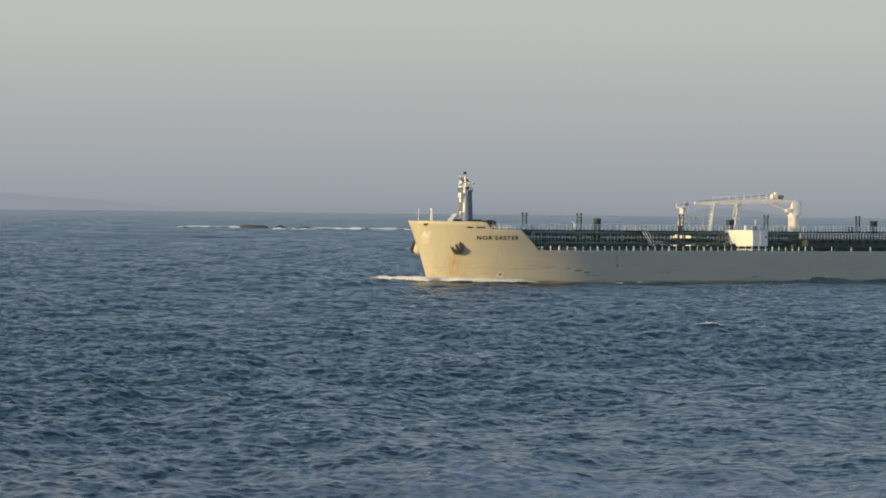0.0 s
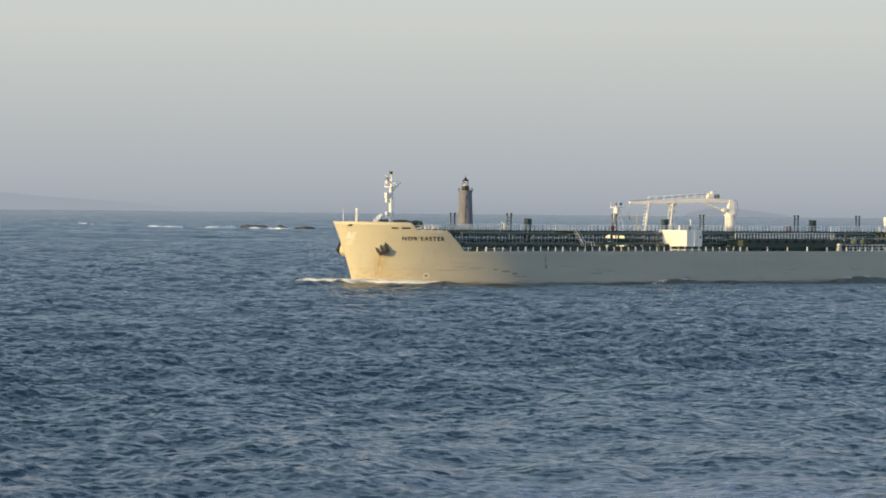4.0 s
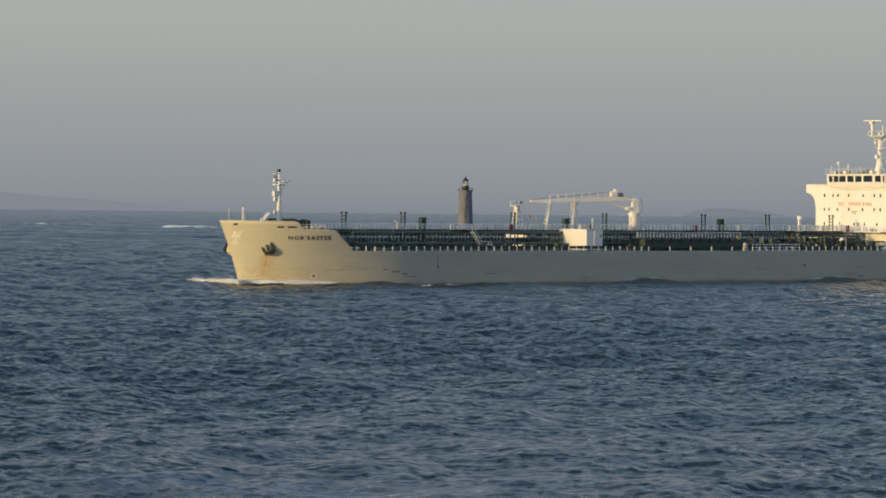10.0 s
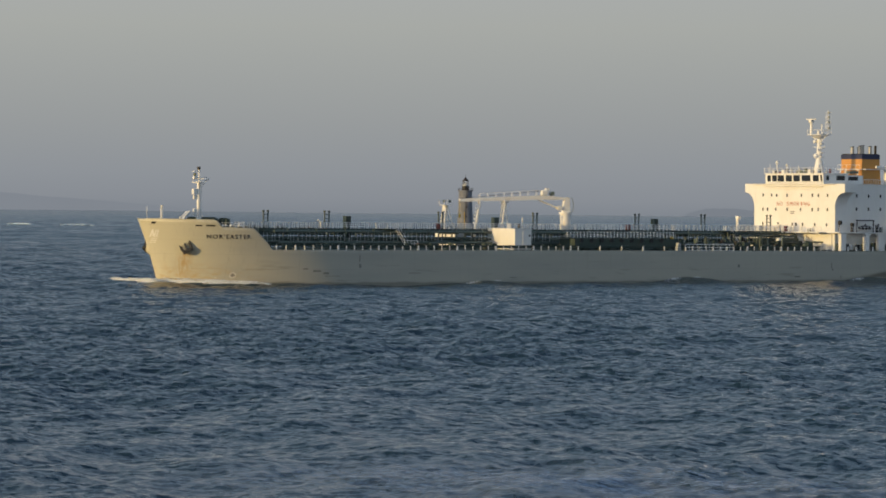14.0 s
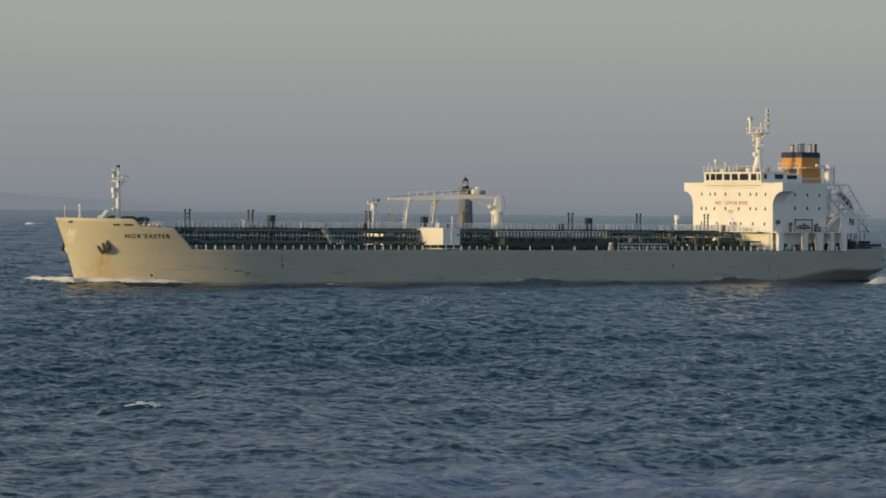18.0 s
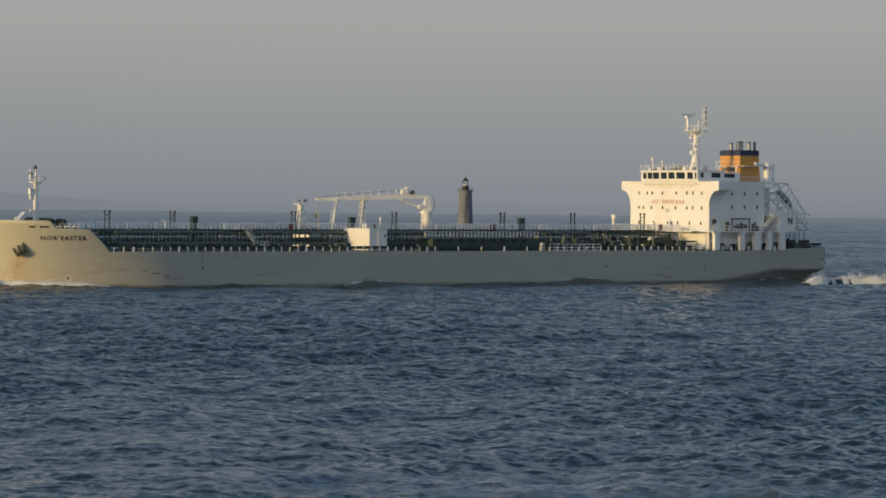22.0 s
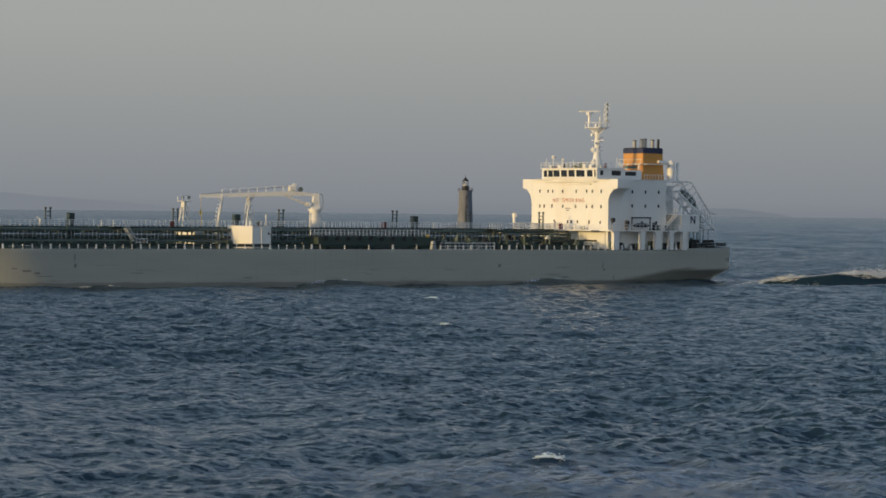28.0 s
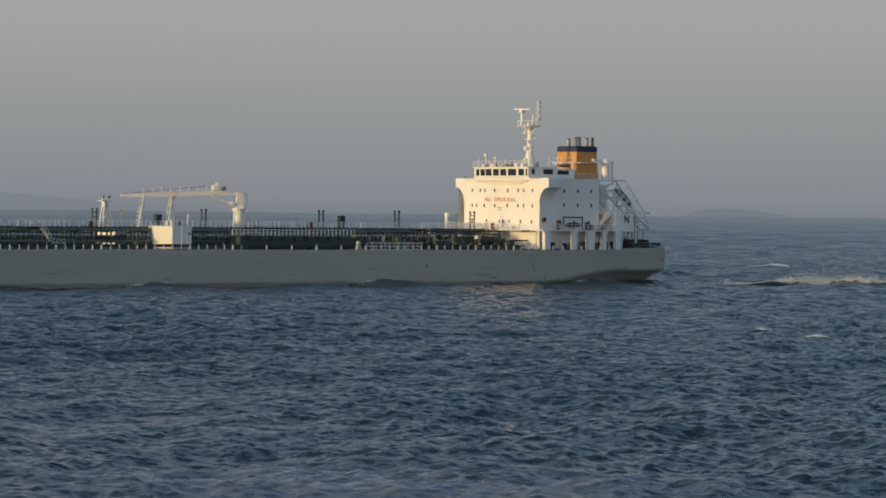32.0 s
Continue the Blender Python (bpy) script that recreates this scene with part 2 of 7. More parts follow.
M_GRANITE = mat("weathered_granite", (0.20, 0.215, 0.25), 0.85, scale=2.2, vary=0.6, bump=0.5, dirt=(0.045, 0.046, 0.052), dirt_amt=1.0, stretch=(1, 1, 0.06))
M_ROCK = mat("wet_ledge_rock", (0.095, 0.098, 0.09), 0.7, scale=0.25, vary=0.4, bump=0.6, dirt=(0.02, 0.03, 0.015), dirt_amt=0.5)
M_FOAM = mat("sea_foam", (0.88, 0.91, 0.94), 0.9, scale=1.2, vary=0.08, bump=0.3, dirt=(0.70, 0.74, 0.76), dirt_amt=0.25)
foam_nodes, foam_links = M_FOAM.node_tree.nodes, M_FOAM.node_tree.links
foam_through, foam_blend = foam_nodes.new("ShaderNodeBsdfTranslucent"), foam_nodes.new("ShaderNodeMixShader")
foam_through.inputs["Color"].default_value = (0.89, 0.93, 0.97, 1)
foam_blend.inputs[0].default_value = 0.28
foam_links.new(foam_nodes["Principled BSDF"].outputs[0], foam_blend.inputs[1])
foam_links.new(foam_through.outputs[0], foam_blend.inputs[2])
foam_links.new(foam_blend.outputs[0], foam_nodes["Material Output"].inputs[0])


M_SURF = mat("cold_white_surf", (0.74, 0.88, 0.99), 0.9, scale=1.2, vary=0.06, bump=0.2, dirt=(0.66, 0.76, 0.84), dirt_amt=0.2)


def foam_mat(name, level, spread, scale, body=(0.74, 0.75, 0.74)):
    """Foam on water: white where the piece stands above the height level, broken into lace by noise."""
    m, n, l, p = node_mat(name)
    p.inputs["IOR"].default_value, p.inputs["Roughness"].default_value = 1.333, 0.12
    p.inputs["Base Color"].default_value = (*WATER_A, 1)
    co, sep = n.new("ShaderNodeTexCoord"), n.new("ShaderNodeSeparateXYZ")
    l.new(co.outputs["Object"], sep.inputs[0])
    t, f = n.new("ShaderNodeTexNoise"), n.new("ShaderNodeTexNoise")
    t.inputs["Scale"].default_value, t.inputs["Detail"].default_value = scale, 6
    f.inputs["Scale"].default_value, f.inputs["Detail"].default_value = scale * 5, 4
    l.new(co.outputs["Object"], t.inputs[0]), l.new(co.outputs["Object"], f.inputs[0])
    a, b, r = n.new("ShaderNodeMath"), n.new("ShaderNodeMath"), n.new("ShaderNodeMapRange")
    a.operation = b.operation = "MULTIPLY_ADD"
    a.inputs[1].default_value, a.inputs[2].default_value = spread, -spread * 0.5
    l.new(t.outputs[0], a.inputs[0])
    b.inputs[1].default_value = 1.0
    l.new(sep.outputs[2], b.inputs[0]), l.new(a.outputs[0], b.inputs[2])
    r.inputs[1].default_value, r.inputs[2].default_value = level - 0.08, level + 0.10
    l.new(b.outputs[0], r.inputs[0])
    d = n.new("ShaderNodeBsdfDiffuse")
    d.inputs["Color"].default_value = (*body, 1)
    bp = n.new("ShaderNodeBump")
    bp.inputs["Strength"].default_value, bp.inputs["Distance"].default_value = 0.6, 0.25
    l.new(f.outputs[0], bp.inputs["Height"])
    l.new(bp.outputs[0], d.inputs["Normal"])
    l.new(ripple_normal(n, l, (0.35, 1.1), (0.07, 0.10)), p.inputs["Normal"])
    mx = n.new("ShaderNodeMixShader")
    l.new(r.outputs[0], mx.inputs[0]), l.new(p.outputs[0], mx.inputs[1]), l.new(d.outputs[0], mx.inputs[2])
    l.new(mx.outputs[0], n["Material Output"].inputs[0])
    return m


def lace_mat(name, scale, level, body, most=0.85, fade=False):
    """Old foam lying on the water in thin torn streaks, open between them."""
    m, n, l, p = node_mat(name)
    co, mp = n.new("ShaderNodeTexCoord"), n.new("ShaderNodeMapping")
    mp.inputs["Scale"].default_value = scale
    t, f, a, r = n.new("ShaderNodeTexNoise"), n.new("ShaderNodeTexNoise"), n.new("ShaderNodeMath"), n.new("ShaderNodeMapRange")
    t.inputs["Scale"].default_value, t.inputs["Detail"].default_value, t.inputs["Roughness"].default_value = 1, 6, 0.65
    f.inputs["Scale"].default_value, f.inputs["Detail"].default_value = 0.05, 2
    l.new(co.outputs["Object"], mp.inputs[0]), l.new(mp.outputs[0], t.inputs[0]), l.new(co.outputs["Object"], f.inputs[0])
    a.operation = "MULTIPLY_ADD"
    a.inputs[1].default_value = 0.35
    l.new(f.outputs[0], a.inputs[0]), l.new(t.outputs[0], a.inputs[2])
    r.inputs[1].default_value, r.inputs[2].default_value, r.inputs[4].default_value = level + 0.12, level + 0.34, most
    l.new(a.outputs[0], r.inputs[0])
    tr, mx = n.new("ShaderNodeBsdfTransparent"), n.new("ShaderNodeMixShader")
    p.inputs["Base Color"].default_value, p.inputs["Roughness"].default_value = (*body, 1), 0.8
    cover = r.outputs[0]
    if fade:                                         # thins out from the middle of the patch to its rim
        gm, gr, gx = n.new("ShaderNodeMapping"), n.new("ShaderNodeTexGradient"), n.new("ShaderNodeMath")
        gm.inputs["Location"].default_value, gm.inputs["Scale"].default_value = (-1, -1, 0), (2, 2, 0)
        gr.gradient_type = "QUADRATIC_SPHERE"
        gx.operation = "MULTIPLY"
        l.new(co.outputs["Generated"], gm.inputs[0]), l.new(gm.outputs[0], gr.inputs[0])
        pw = n.new("ShaderNodeMath")
        pw.operation = "POWER"
        pw.inputs[1].default_value = 0.45
        l.new(gr.outputs["Fac"], pw.inputs[0])
        l.new(cover, gx.inputs[0]), l.new(pw.outputs[0], gx.inputs[1])
        cover = gx.outputs[0]
    l.new(cover, mx.inputs[0]), l.new(tr.outputs[0], mx.inputs[1]), l.new(p.outputs[0], mx.inputs[2])
    l.new(mx.outputs[0], n["Material Output"].inputs[0])
    return m


M_BOWFOAM = foam_mat("bow_foam", 0.12, 0.9, 0.8)
M_LACE = lace_mat("surf_lace", (0.22, 1.1, 0.6), 0.54, (0.40, 0.41, 0.46))
M_FILM = lace_mat("foam_film", (0.8, 3.4, 1.0), 0.46, (0.60, 0.72, 0.90), most=0.58, fade=True)
M_PANE, pane_n, pane_l, pane_p = node_mat("lantern_pane")
pane_p.inputs["Base Color"].default_value, pane_p.inputs["Roughness"].default_value = (0.75, 0.78, 0.80, 1), 0.1
pane_clear, pane_mix = pane_n.new("ShaderNodeBsdfTransparent"), pane_n.new("ShaderNodeMixShader")
pane_mix.inputs[0].default_value = 0.08
pane_l.new(pane_clear.outputs[0], pane_mix.inputs[1]), pane_l.new(pane_p.outputs[0], pane_mix.inputs[2])
pane_l.new(pane_mix.outputs[0], pane_n["Material Output"].inputs[0])
M_LANTERN = mat("white_lantern_paint", (0.34, 0.36, 0.37), 0.4, vary=0.08)


def haze_glow_mat(name, col):
    """Far land and islands: haze painted in as a pale glow against the sky."""
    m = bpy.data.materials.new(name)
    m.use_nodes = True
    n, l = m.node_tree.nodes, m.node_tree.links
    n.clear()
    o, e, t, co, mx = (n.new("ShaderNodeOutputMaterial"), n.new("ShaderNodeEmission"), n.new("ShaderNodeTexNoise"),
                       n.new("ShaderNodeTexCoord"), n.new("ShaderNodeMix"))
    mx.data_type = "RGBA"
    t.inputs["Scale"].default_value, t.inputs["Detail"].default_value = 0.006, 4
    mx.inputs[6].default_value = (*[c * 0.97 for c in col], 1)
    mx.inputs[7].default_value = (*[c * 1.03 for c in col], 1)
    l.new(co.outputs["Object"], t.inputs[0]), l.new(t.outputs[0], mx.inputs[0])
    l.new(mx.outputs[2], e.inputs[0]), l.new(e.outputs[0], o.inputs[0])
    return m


M_LAND = haze_glow_mat("hazy_land", (0.192, 0.211, 0.239))
M_ISLE = haze_glow_mat("hazy_island", (0.171, 0.190, 0.217))


# ---- mesh helpers ----
def part(name, bm, material, parent=None, label="", smooth=False):
    me = bpy.data.meshes.new(name)
    bm.normal_update()
    bm.to_mesh(me)
    bm.free()
    me.materials.append(material)
    if smooth:
        me.polygons.foreach_set("use_smooth", [True] * len(me.polygons))
    ob = new(name, me)
    if parent:
        ob.parent = parent
    if label:
        ob["label"] = label
    return ob


def share(name, src, at, parent):
    """One more object on the mesh of src."""
    ob = new(name, src.data)
    ob.parent = parent
    ob.matrix_basis = at
    return ob


def add_box(bm, c, s, bevel=0.0, turn=None):
    m = Matrix.Translation(c) @ (turn or Matrix()) @ Matrix.Diagonal((*s, 1))
    r = bmesh.ops.create_cube(bm, size=1, matrix=m)
    if bevel:
        edges = list({e for v in r["verts"] for e in v.link_edges})
        bmesh.ops.bevel(bm, geom=edges, offset=bevel, segments=1, affect="EDGES")
    return bm


def add_rod(bm, a, b, r, r2=None, n=8):
    a, b = Vector(a), Vector(b)
    d = b - a
    m = Matrix.Translation((a + b) / 2) @ d.to_track_quat("Z", "Y").to_matrix().to_4x4()
    bmesh.ops.create_cone(bm, cap_ends=True, segments=n, radius1=r, radius2=r if r2 is None else r2, depth=d.length, matrix=m)
    return bm


def add_tube(bm, pts, r, n=5):
    """One bent bar through the points."""
    pts = [Vector(p) for p in pts]
    rings = []
    for i, p in enumerate(pts):
        d = (pts[min(i + 1, len(pts) - 1)] - pts[max(i - 1, 0)]).normalized()
        a = d.cross(Vector((0, 0, 1))).normalized()
        b = a.cross(d)
        rings.append([bm.verts.new(p + r * (math.cos(6.2832 * k / n) * a + math.sin(6.2832 * k / n) * b)) for k in range(n)])
    for u, w in zip(rings, rings[1:]):
        for k in range(n):
            bm.faces.new((u[k], u[(k + 1) % n], w[(k + 1) % n], w[k]))
    bm.faces.new(rings[0][::-1])
    bm.faces.new(rings[-1])
    return bm


def add_ball(bm, c, r, s=(1, 1, 1), u=10, v=6):
    bmesh.ops.create_uvsphere(bm, u_segments=u, v_segments=v, radius=r, matrix=Matrix.Translation(c) @ Matrix.Diagonal((*s, 1)))
    return bm


def add_prism(bm, pts, y0, y1):
    """A side profile (x, z) run across from y0 to y1."""
    a = [bm.verts.new((x, y0, z)) for x, z in pts]
    b = [bm.verts.new((x, y1, z)) for x, z in pts]
    k = len(pts)
    bm.faces.new(a)
    bm.faces.new(b[::-1])
    for i in range(k):
        bm.faces.new((a[i], b[i], b[(i + 1) % k], a[(i + 1) % k]))
    bmesh.ops.recalc_face_normals(bm, faces=bm.faces)
    return bm


def B():
    return bmesh.new()


def box(name, c, s, material, parent, label="", bevel=0.02, turn=None):
    return part(name, add_box(B(), c, s, bevel, turn), material, parent, label)


def rod(name, a, b, r, material, parent, label="", r2=None, n=8):
    return part(name, add_rod(B(), a, b, r, r2, n), material, parent, label)


def grid_mesh(name, xs, ys, zs, material):
    """A sheet from arrays of shape (rows, columns)."""
    rows, cols = xs.shape
    co = np.stack((xs, ys, zs), -1).reshape(-1, 3).astype(np.float32)
    i = np.arange(rows * cols).reshape(rows, cols)
    quads = np.stack((i[:-1, :-1], i[:-1, 1:], i[1:, 1:], i[1:, :-1]), -1).reshape(-1, 4)
    me = bpy.data.meshes.new(name)
    me.vertices.add(len(co))
    me.vertices.foreach_set("co", co.ravel())
    me.loops.add(quads.size)
    me.loops.foreach_set("vertex_index", quads.ravel().astype(np.int32))
    me.polygons.add(len(quads))
    me.polygons.foreach_set("loop_start", np.arange(0, quads.size, 4, dtype=np.int32))
    me.update(calc_edges=True)
    me.polygons.foreach_set("use_smooth", np.ones(len(quads), dtype=bool))
    me.materials.append(material)
    return new(name, me)


# ---- the sea ----
DRIFT = Vector((-1.95, 0.12, 0.0))      # metres a second: the pattern of the wind waves runs along the shore
SEA_LEVEL = -0.2                        # mean height of the moving sheet under the ship's datum
WIND = radians(163)                     # the way the crests travel


def wave_field(x, y, waves, seed, pinch=0.75):
    """Heights and sideways pull of a sum of trochoidal wave trains: (shortest, longest, slope, count, spread) each."""
    rs = np.random.RandomState(seed)
    z, dx, dy = np.zeros_like(x), np.zeros_like(x), np.zeros_like(x)
    for short, long, slope, count, spread in waves:
        for _ in range(count):
            lam = short * (long / short) ** rs.rand()
            k = 2 * math.pi / lam
            th = WIND + rs.randn() * spread
            amp = slope * math.sqrt(2.0 / count) / k
            ph = k * (math.cos(th) * x + math.sin(th) * y) + rs.rand() * 6.283
            s, c = np.sin(ph), np.cos(ph)
            z += amp * c
            dx -= pinch * amp * math.cos(th) * s
            dy -= pinch * amp * math.sin(th) * s
    return z, dx, dy


def gusts(x, y, seed):
    """Slow patches of rougher and smoother water."""
    rs = np.random.RandomState(seed)
    g = np.zeros_like(x)
    for _ in range(10):
        k, th = 2 * math.pi / rs.uniform(30, 140), rs.uniform(0, 6.283)
        g += np.sin(k * (math.cos(th) * x + math.sin(th) * y * 0.6) + rs.uniform(0, 6.283))
    return np.clip(1 + 0.085 * g, 0.7, 1.3)


TRAINS = (((7.0, 34.0, 0.070, 26, 0.6),), 3), (((2.4, 7.0, 0.098, 34, 0.95),), 4), (((0.8, 2.4, 0.16, 48, 1.4),), 5)


def sea_at(x, y):
    """Height of the moving sheet, in its own axes, and its sideways pull."""
    fine = np.clip((620 - y) / 330, 0, 1)
    mid = np.clip((1100 - y) / 400, 0.55, 1)
    g = gusts(x, y, 6)
    total = [0.0, 0.0, 0.0]
    for (waves, seed), k in zip(TRAINS, (1.0, g * mid, g * fine)):
        for i, part_ in enumerate(wave_field(x, y, waves, seed)):
            total[i] = total[i] + part_ * k
    return total


def sea():
    """Moving wave sheet before and round the ship, and a still sheet out to the horizon."""
    near_y, far_y = 132.0, 1180.0
    ys = [near_y]
    while ys[-1] < far_y:
        ys.append(ys[-1] + max(0.26, 0.26 * (ys[-1] / 200.0) ** 1.55))
    ys = np.array(ys)
    cols = 780
    u = np.linspace(0, 1, cols)
    half = 0.1520 * ys + 8
    xs = -half[:, None] + u[None, :] * (2 * half[:, None] + 64)
    yy = np.repeat(ys[:, None], cols, 1)
    z, dx, dy = sea_at(xs, yy)
    waves = grid_mesh("water", xs + dx, yy + dy, z, M_WATER)
    tagged(waves, "dark blue wind-ruffled sea, its waves running to the shore", "sea", kind="structure")
    # the still sheet: under the moving one, and on to the horizon
    r = np.concatenate((np.linspace(-600, 880, 40), 880 + 4020 * np.linspace(0.003, 1, 420) ** 1.5))
    c = np.linspace(-1, 1, 260)
    c = np.sign(c) * np.abs(c) ** 1.6
    width = np.where(r > 600, np.maximum(0.26 * r, 600), 600) * 3.2
    fx, fy = c[None, :] * width[:, None], np.repeat(r[:, None], 260, 1)
    f1, _, _ = wave_field(fx, fy, ((30.0, 90.0, 0.022, 16, 0.7),), 8)
    f2, _, _ = wave_field(fx, fy, ((14.0, 30.0, 0.03, 16, 0.7),), 9)
    lift = np.clip((fy - 880) / 170, 0, 1)
    fz = -1.9 * (1 - lift) + (f1 + f2) * 0.6 * lift
    far = grid_mesh("water_far", fx, fy, fz, M_WATER_FAR)
    tagged(far, "blue-grey open sea reaching a hazy horizon", "sea", kind="structure")
    return waves


WAVES = sea()


# ---- the tanker ----
def stem_x(z):
    return -3.2 if z <= 0 else -3.2 + 3.4 * min(z / 11.4, 1.0) ** 1.15


def half_breadth(x, z):
    """Half the hull's breadth at x metres from the stem and height z."""
    d = stem_x(z) - x
    if d <= 0:
        return 0.0
    k = min(max(z / 11.0, 0.0), 1.0)
    s = min(d / (30.5 - 5 * k), 1.0)
    b = 16.1 * (1 - (1 - s) ** 2) ** (0.83 - 0.18 * k)
    if x < -140:                                     # the run: the side tucks in low down, the deck stays broad
        a = min((-140 - x) / 42.0, 1.0)
        top = 16.1 - 4.0 * a ** 2.2
        cut = 2.1 * min(max(0.0, (-152 - x) / 14.0), 1.0)      # height of the knuckle above the water
        b = min(b, top)
        if z < cut:
            b *= max(0.03, 1 - 0.34 * a ** 1.2 * min((cut - z) / 2.6, 1.0) ** 0.75)
    return b


def sheer(x):
    """Height of the hull's upper edge."""
    if x > -8.9:
        return 11.3 + 0.10 * max(0.0, (x + 8.9) / 8.9)
    if x > -9.9:
        return 11.3 - 1.3 * (0.5 - 0.5 * math.cos(math.pi * (-8.9 - x) / 1.0))
    if x > -14.8:
        return 10.0 - 0.12 * (-9.9 - x) / 4.9
    if x > -17.4:
        s = (-14.8 - x) / 2.6
        return 9.88 - 3.88 * (s ** 1.1 if s < 0.75 else 0.729 + 0.271 * math.sin((s - 0.75) * 2 * math.pi) ** 0.8)
    if x > -140:
        return 6.0
    return 6.0 - 0.12 * math.sin(min((-140 - x) / 42, 1) * math.pi) + 0.62 * min(max((-156 - x) / 26, 0), 1)


def hull(ship):
    ds = ([0.0, 0.15, 0.4, 0.8, 1.3, 2.0, 2.8, 3.7, 4.7, 5.7, 6.7, 7.7, 8.4, 8.9, 9.1, 9.3, 9.5, 9.7, 9.9, 10.1, 11, 12, 13, 14, 14.7]
          + [14.9 + 0.2 * i for i in range(16)] + [18.4, 19.4, 21, 23, 25, 27, 29, 31, 33, 36, 40]
          + [45 + 5 * i for i in range(19)] + [138 + 2 * i for i in range(22)] + [182.0])
    n = 26
    bm = B()
    sides = []
    for sgn in (1, -1):
        cols = []
        for d in ds:
            top = sheer(0.2 - d)
            col = []
            for j in range(n + 1):
                z = -2.0 + (top + 2.0) * j / n
                x = stem_x(z) - d
                x = max(x, -182.0 + 0.07 * max(0.0, 6 - z) + 1.4 * max(0.0, 2.1 - z))     # raked transom over a cut-away counter
                col.append(bm.verts.new((x, sgn * half_breadth(x, z) if d > 0 else sgn * 0.04, z)))
            cols.append(col)
        for a, b in zip(cols, cols[1:]):
            for j in range(n):
                f = (a[j], b[j], b[j + 1], a[j + 1])
                bm.faces.new(f if sgn < 0 else f[::-1])
        sides.append(cols)
    for j in range(n):                                               # stem bar and transom
        bm.faces.new((sides[0][0][j], sides[0][0][j + 1], sides[1][0][j + 1], sides[1][0][j]))
        bm.faces.new((sides[0][-1][j], sides[1][-1][j], sides[1][-1][j + 1], sides[0][-1][j + 1]))
    bmesh.ops.recalc_face_normals(bm, faces=bm.faces)
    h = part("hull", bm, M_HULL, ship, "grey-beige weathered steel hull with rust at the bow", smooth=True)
    sol = h.modifiers.new("plate", "SOLIDIFY")
    sol.thickness, sol.offset = 0.12, -1
    # decks
    for name, x0, x1, dz, step in (("main_deck", -16.2, -181.6, -0.10, 4.0), ("forecastle_deck", -0.6, -15.0, 0, 0.8)):
        bm = B()
        rows = []
        x = x0
        while True:
            z = (sheer(x) + dz) if name == "main_deck" else 9.55
            if name == "main_deck" and x > -19.2:
                z = 5.9
            b = max(half_breadth(x, z) - 0.14, 0.05)
            rows.append([bm.verts.new((x, b * k / 4, z + 0.35 * (1 - (k / 4) ** 2) * (name == "main_deck"))) for k in range(-4, 5)])
            if x <= x1:
                break
            x = max(x - step, x1)
        for a, b in zip(rows, rows[1:]):
            for k in range(8):
                bm.faces.new((a[k], a[k + 1], b[k + 1], b[k]))
        part(name, bm, M_DECK, ship, "dark green painted deck")
    # forecastle's after bulkhead
    bm = B()
    b = half_breadth(-15.0, 6.0) - 0.5
    add_box(bm, (-15.0, 0, 7.6), (0.15, 2 * b, 3.8))
    part("forecastle_bulkhead", bm, M_GREEN, ship)
    # rounded cap along the upper edge
    for sgn in (1, -1):
        for name, x0, x1 in (("bulwark_cap", -0.2, -14.7), ("gunwale_bar", -17.5, -181.0)):
            pts = []
            x = x0
            while x > x1:
                z = sheer(x)
                pts.append((x, sgn * (half_breadth(x, z) - 0.05), z + 0.03))
                x -= 0.5 if x > -25 else 6.0
            part(name, add_tube(B(), pts, 0.09, 6), M_HULL, ship)


def hull_text(body, x0, x1, z, size, material, ship, label):
    """Lettering bent onto the port bow between x0 and x1."""
    cu = bpy.data.curves.new("lettering", "FONT")
    cu.body, cu.size, cu.space_character, cu.offset = body, 1.0, 1.3, 0.018
    tmp = bpy.data.objects.new("lettering", cu)
    scene.collection.objects.link(tmp)
    dg = bpy.context.evaluated_depsgraph_get()
    me = bpy.data.meshes.new_from_object(tmp.evaluated_get(dg))
    bpy.data.objects.remove(tmp)
    bm = B()
    bm.from_mesh(me)
    w0, w1 = min(v.co.x for v in bm.verts), max(v.co.x for v in bm.verts)
    bmesh.ops.solidify(bm, geom=bm.faces[:], thickness=0.0)
    for v in bm.verts:
        s = (v.co.x - w0) / (w1 - w0)
        zz = z + v.co.y * size
        x = x0 + (x1 - x0) * s + 0.2 * (zz - z)
        v.co = (x, half_breadth(x, zz) + 0.05, zz)
    return part("ship_name", bm, material, ship, label)


def flat_text(body, width, height, material, parent, at, name, label):
    cu = bpy.data.curves.new("lettering", "FONT")
    cu.body, cu.size, cu.extrude, cu.space_character = body, 1.0, 0.01, 1.35
    tmp = bpy.data.objects.new("lettering", cu)
    scene.collection.objects.link(tmp)
    dg = bpy.context.evaluated_depsgraph_get()
    me = bpy.data.meshes.new_from_object(tmp.evaluated_get(dg))
    bpy.data.objects.remove(tmp)
    bm = B()
    bm.from_mesh(me)
    w0, w1 = min(v.co.x for v in bm.verts), max(v.co.x for v in bm.verts)
    h1 = max(v.co.y for v in bm.verts)
    for v in bm.verts:
        v.co = at @ Vector(((v.co.x - w0) / (w1 - w0) * width - width / 2, v.co.y / h1 * height, v.co.z))
    return part(name, bm, material, parent, label)


def on_hull(x, z, off=0.04):
    return Vector((x, half_breadth(x, z) + off, z))


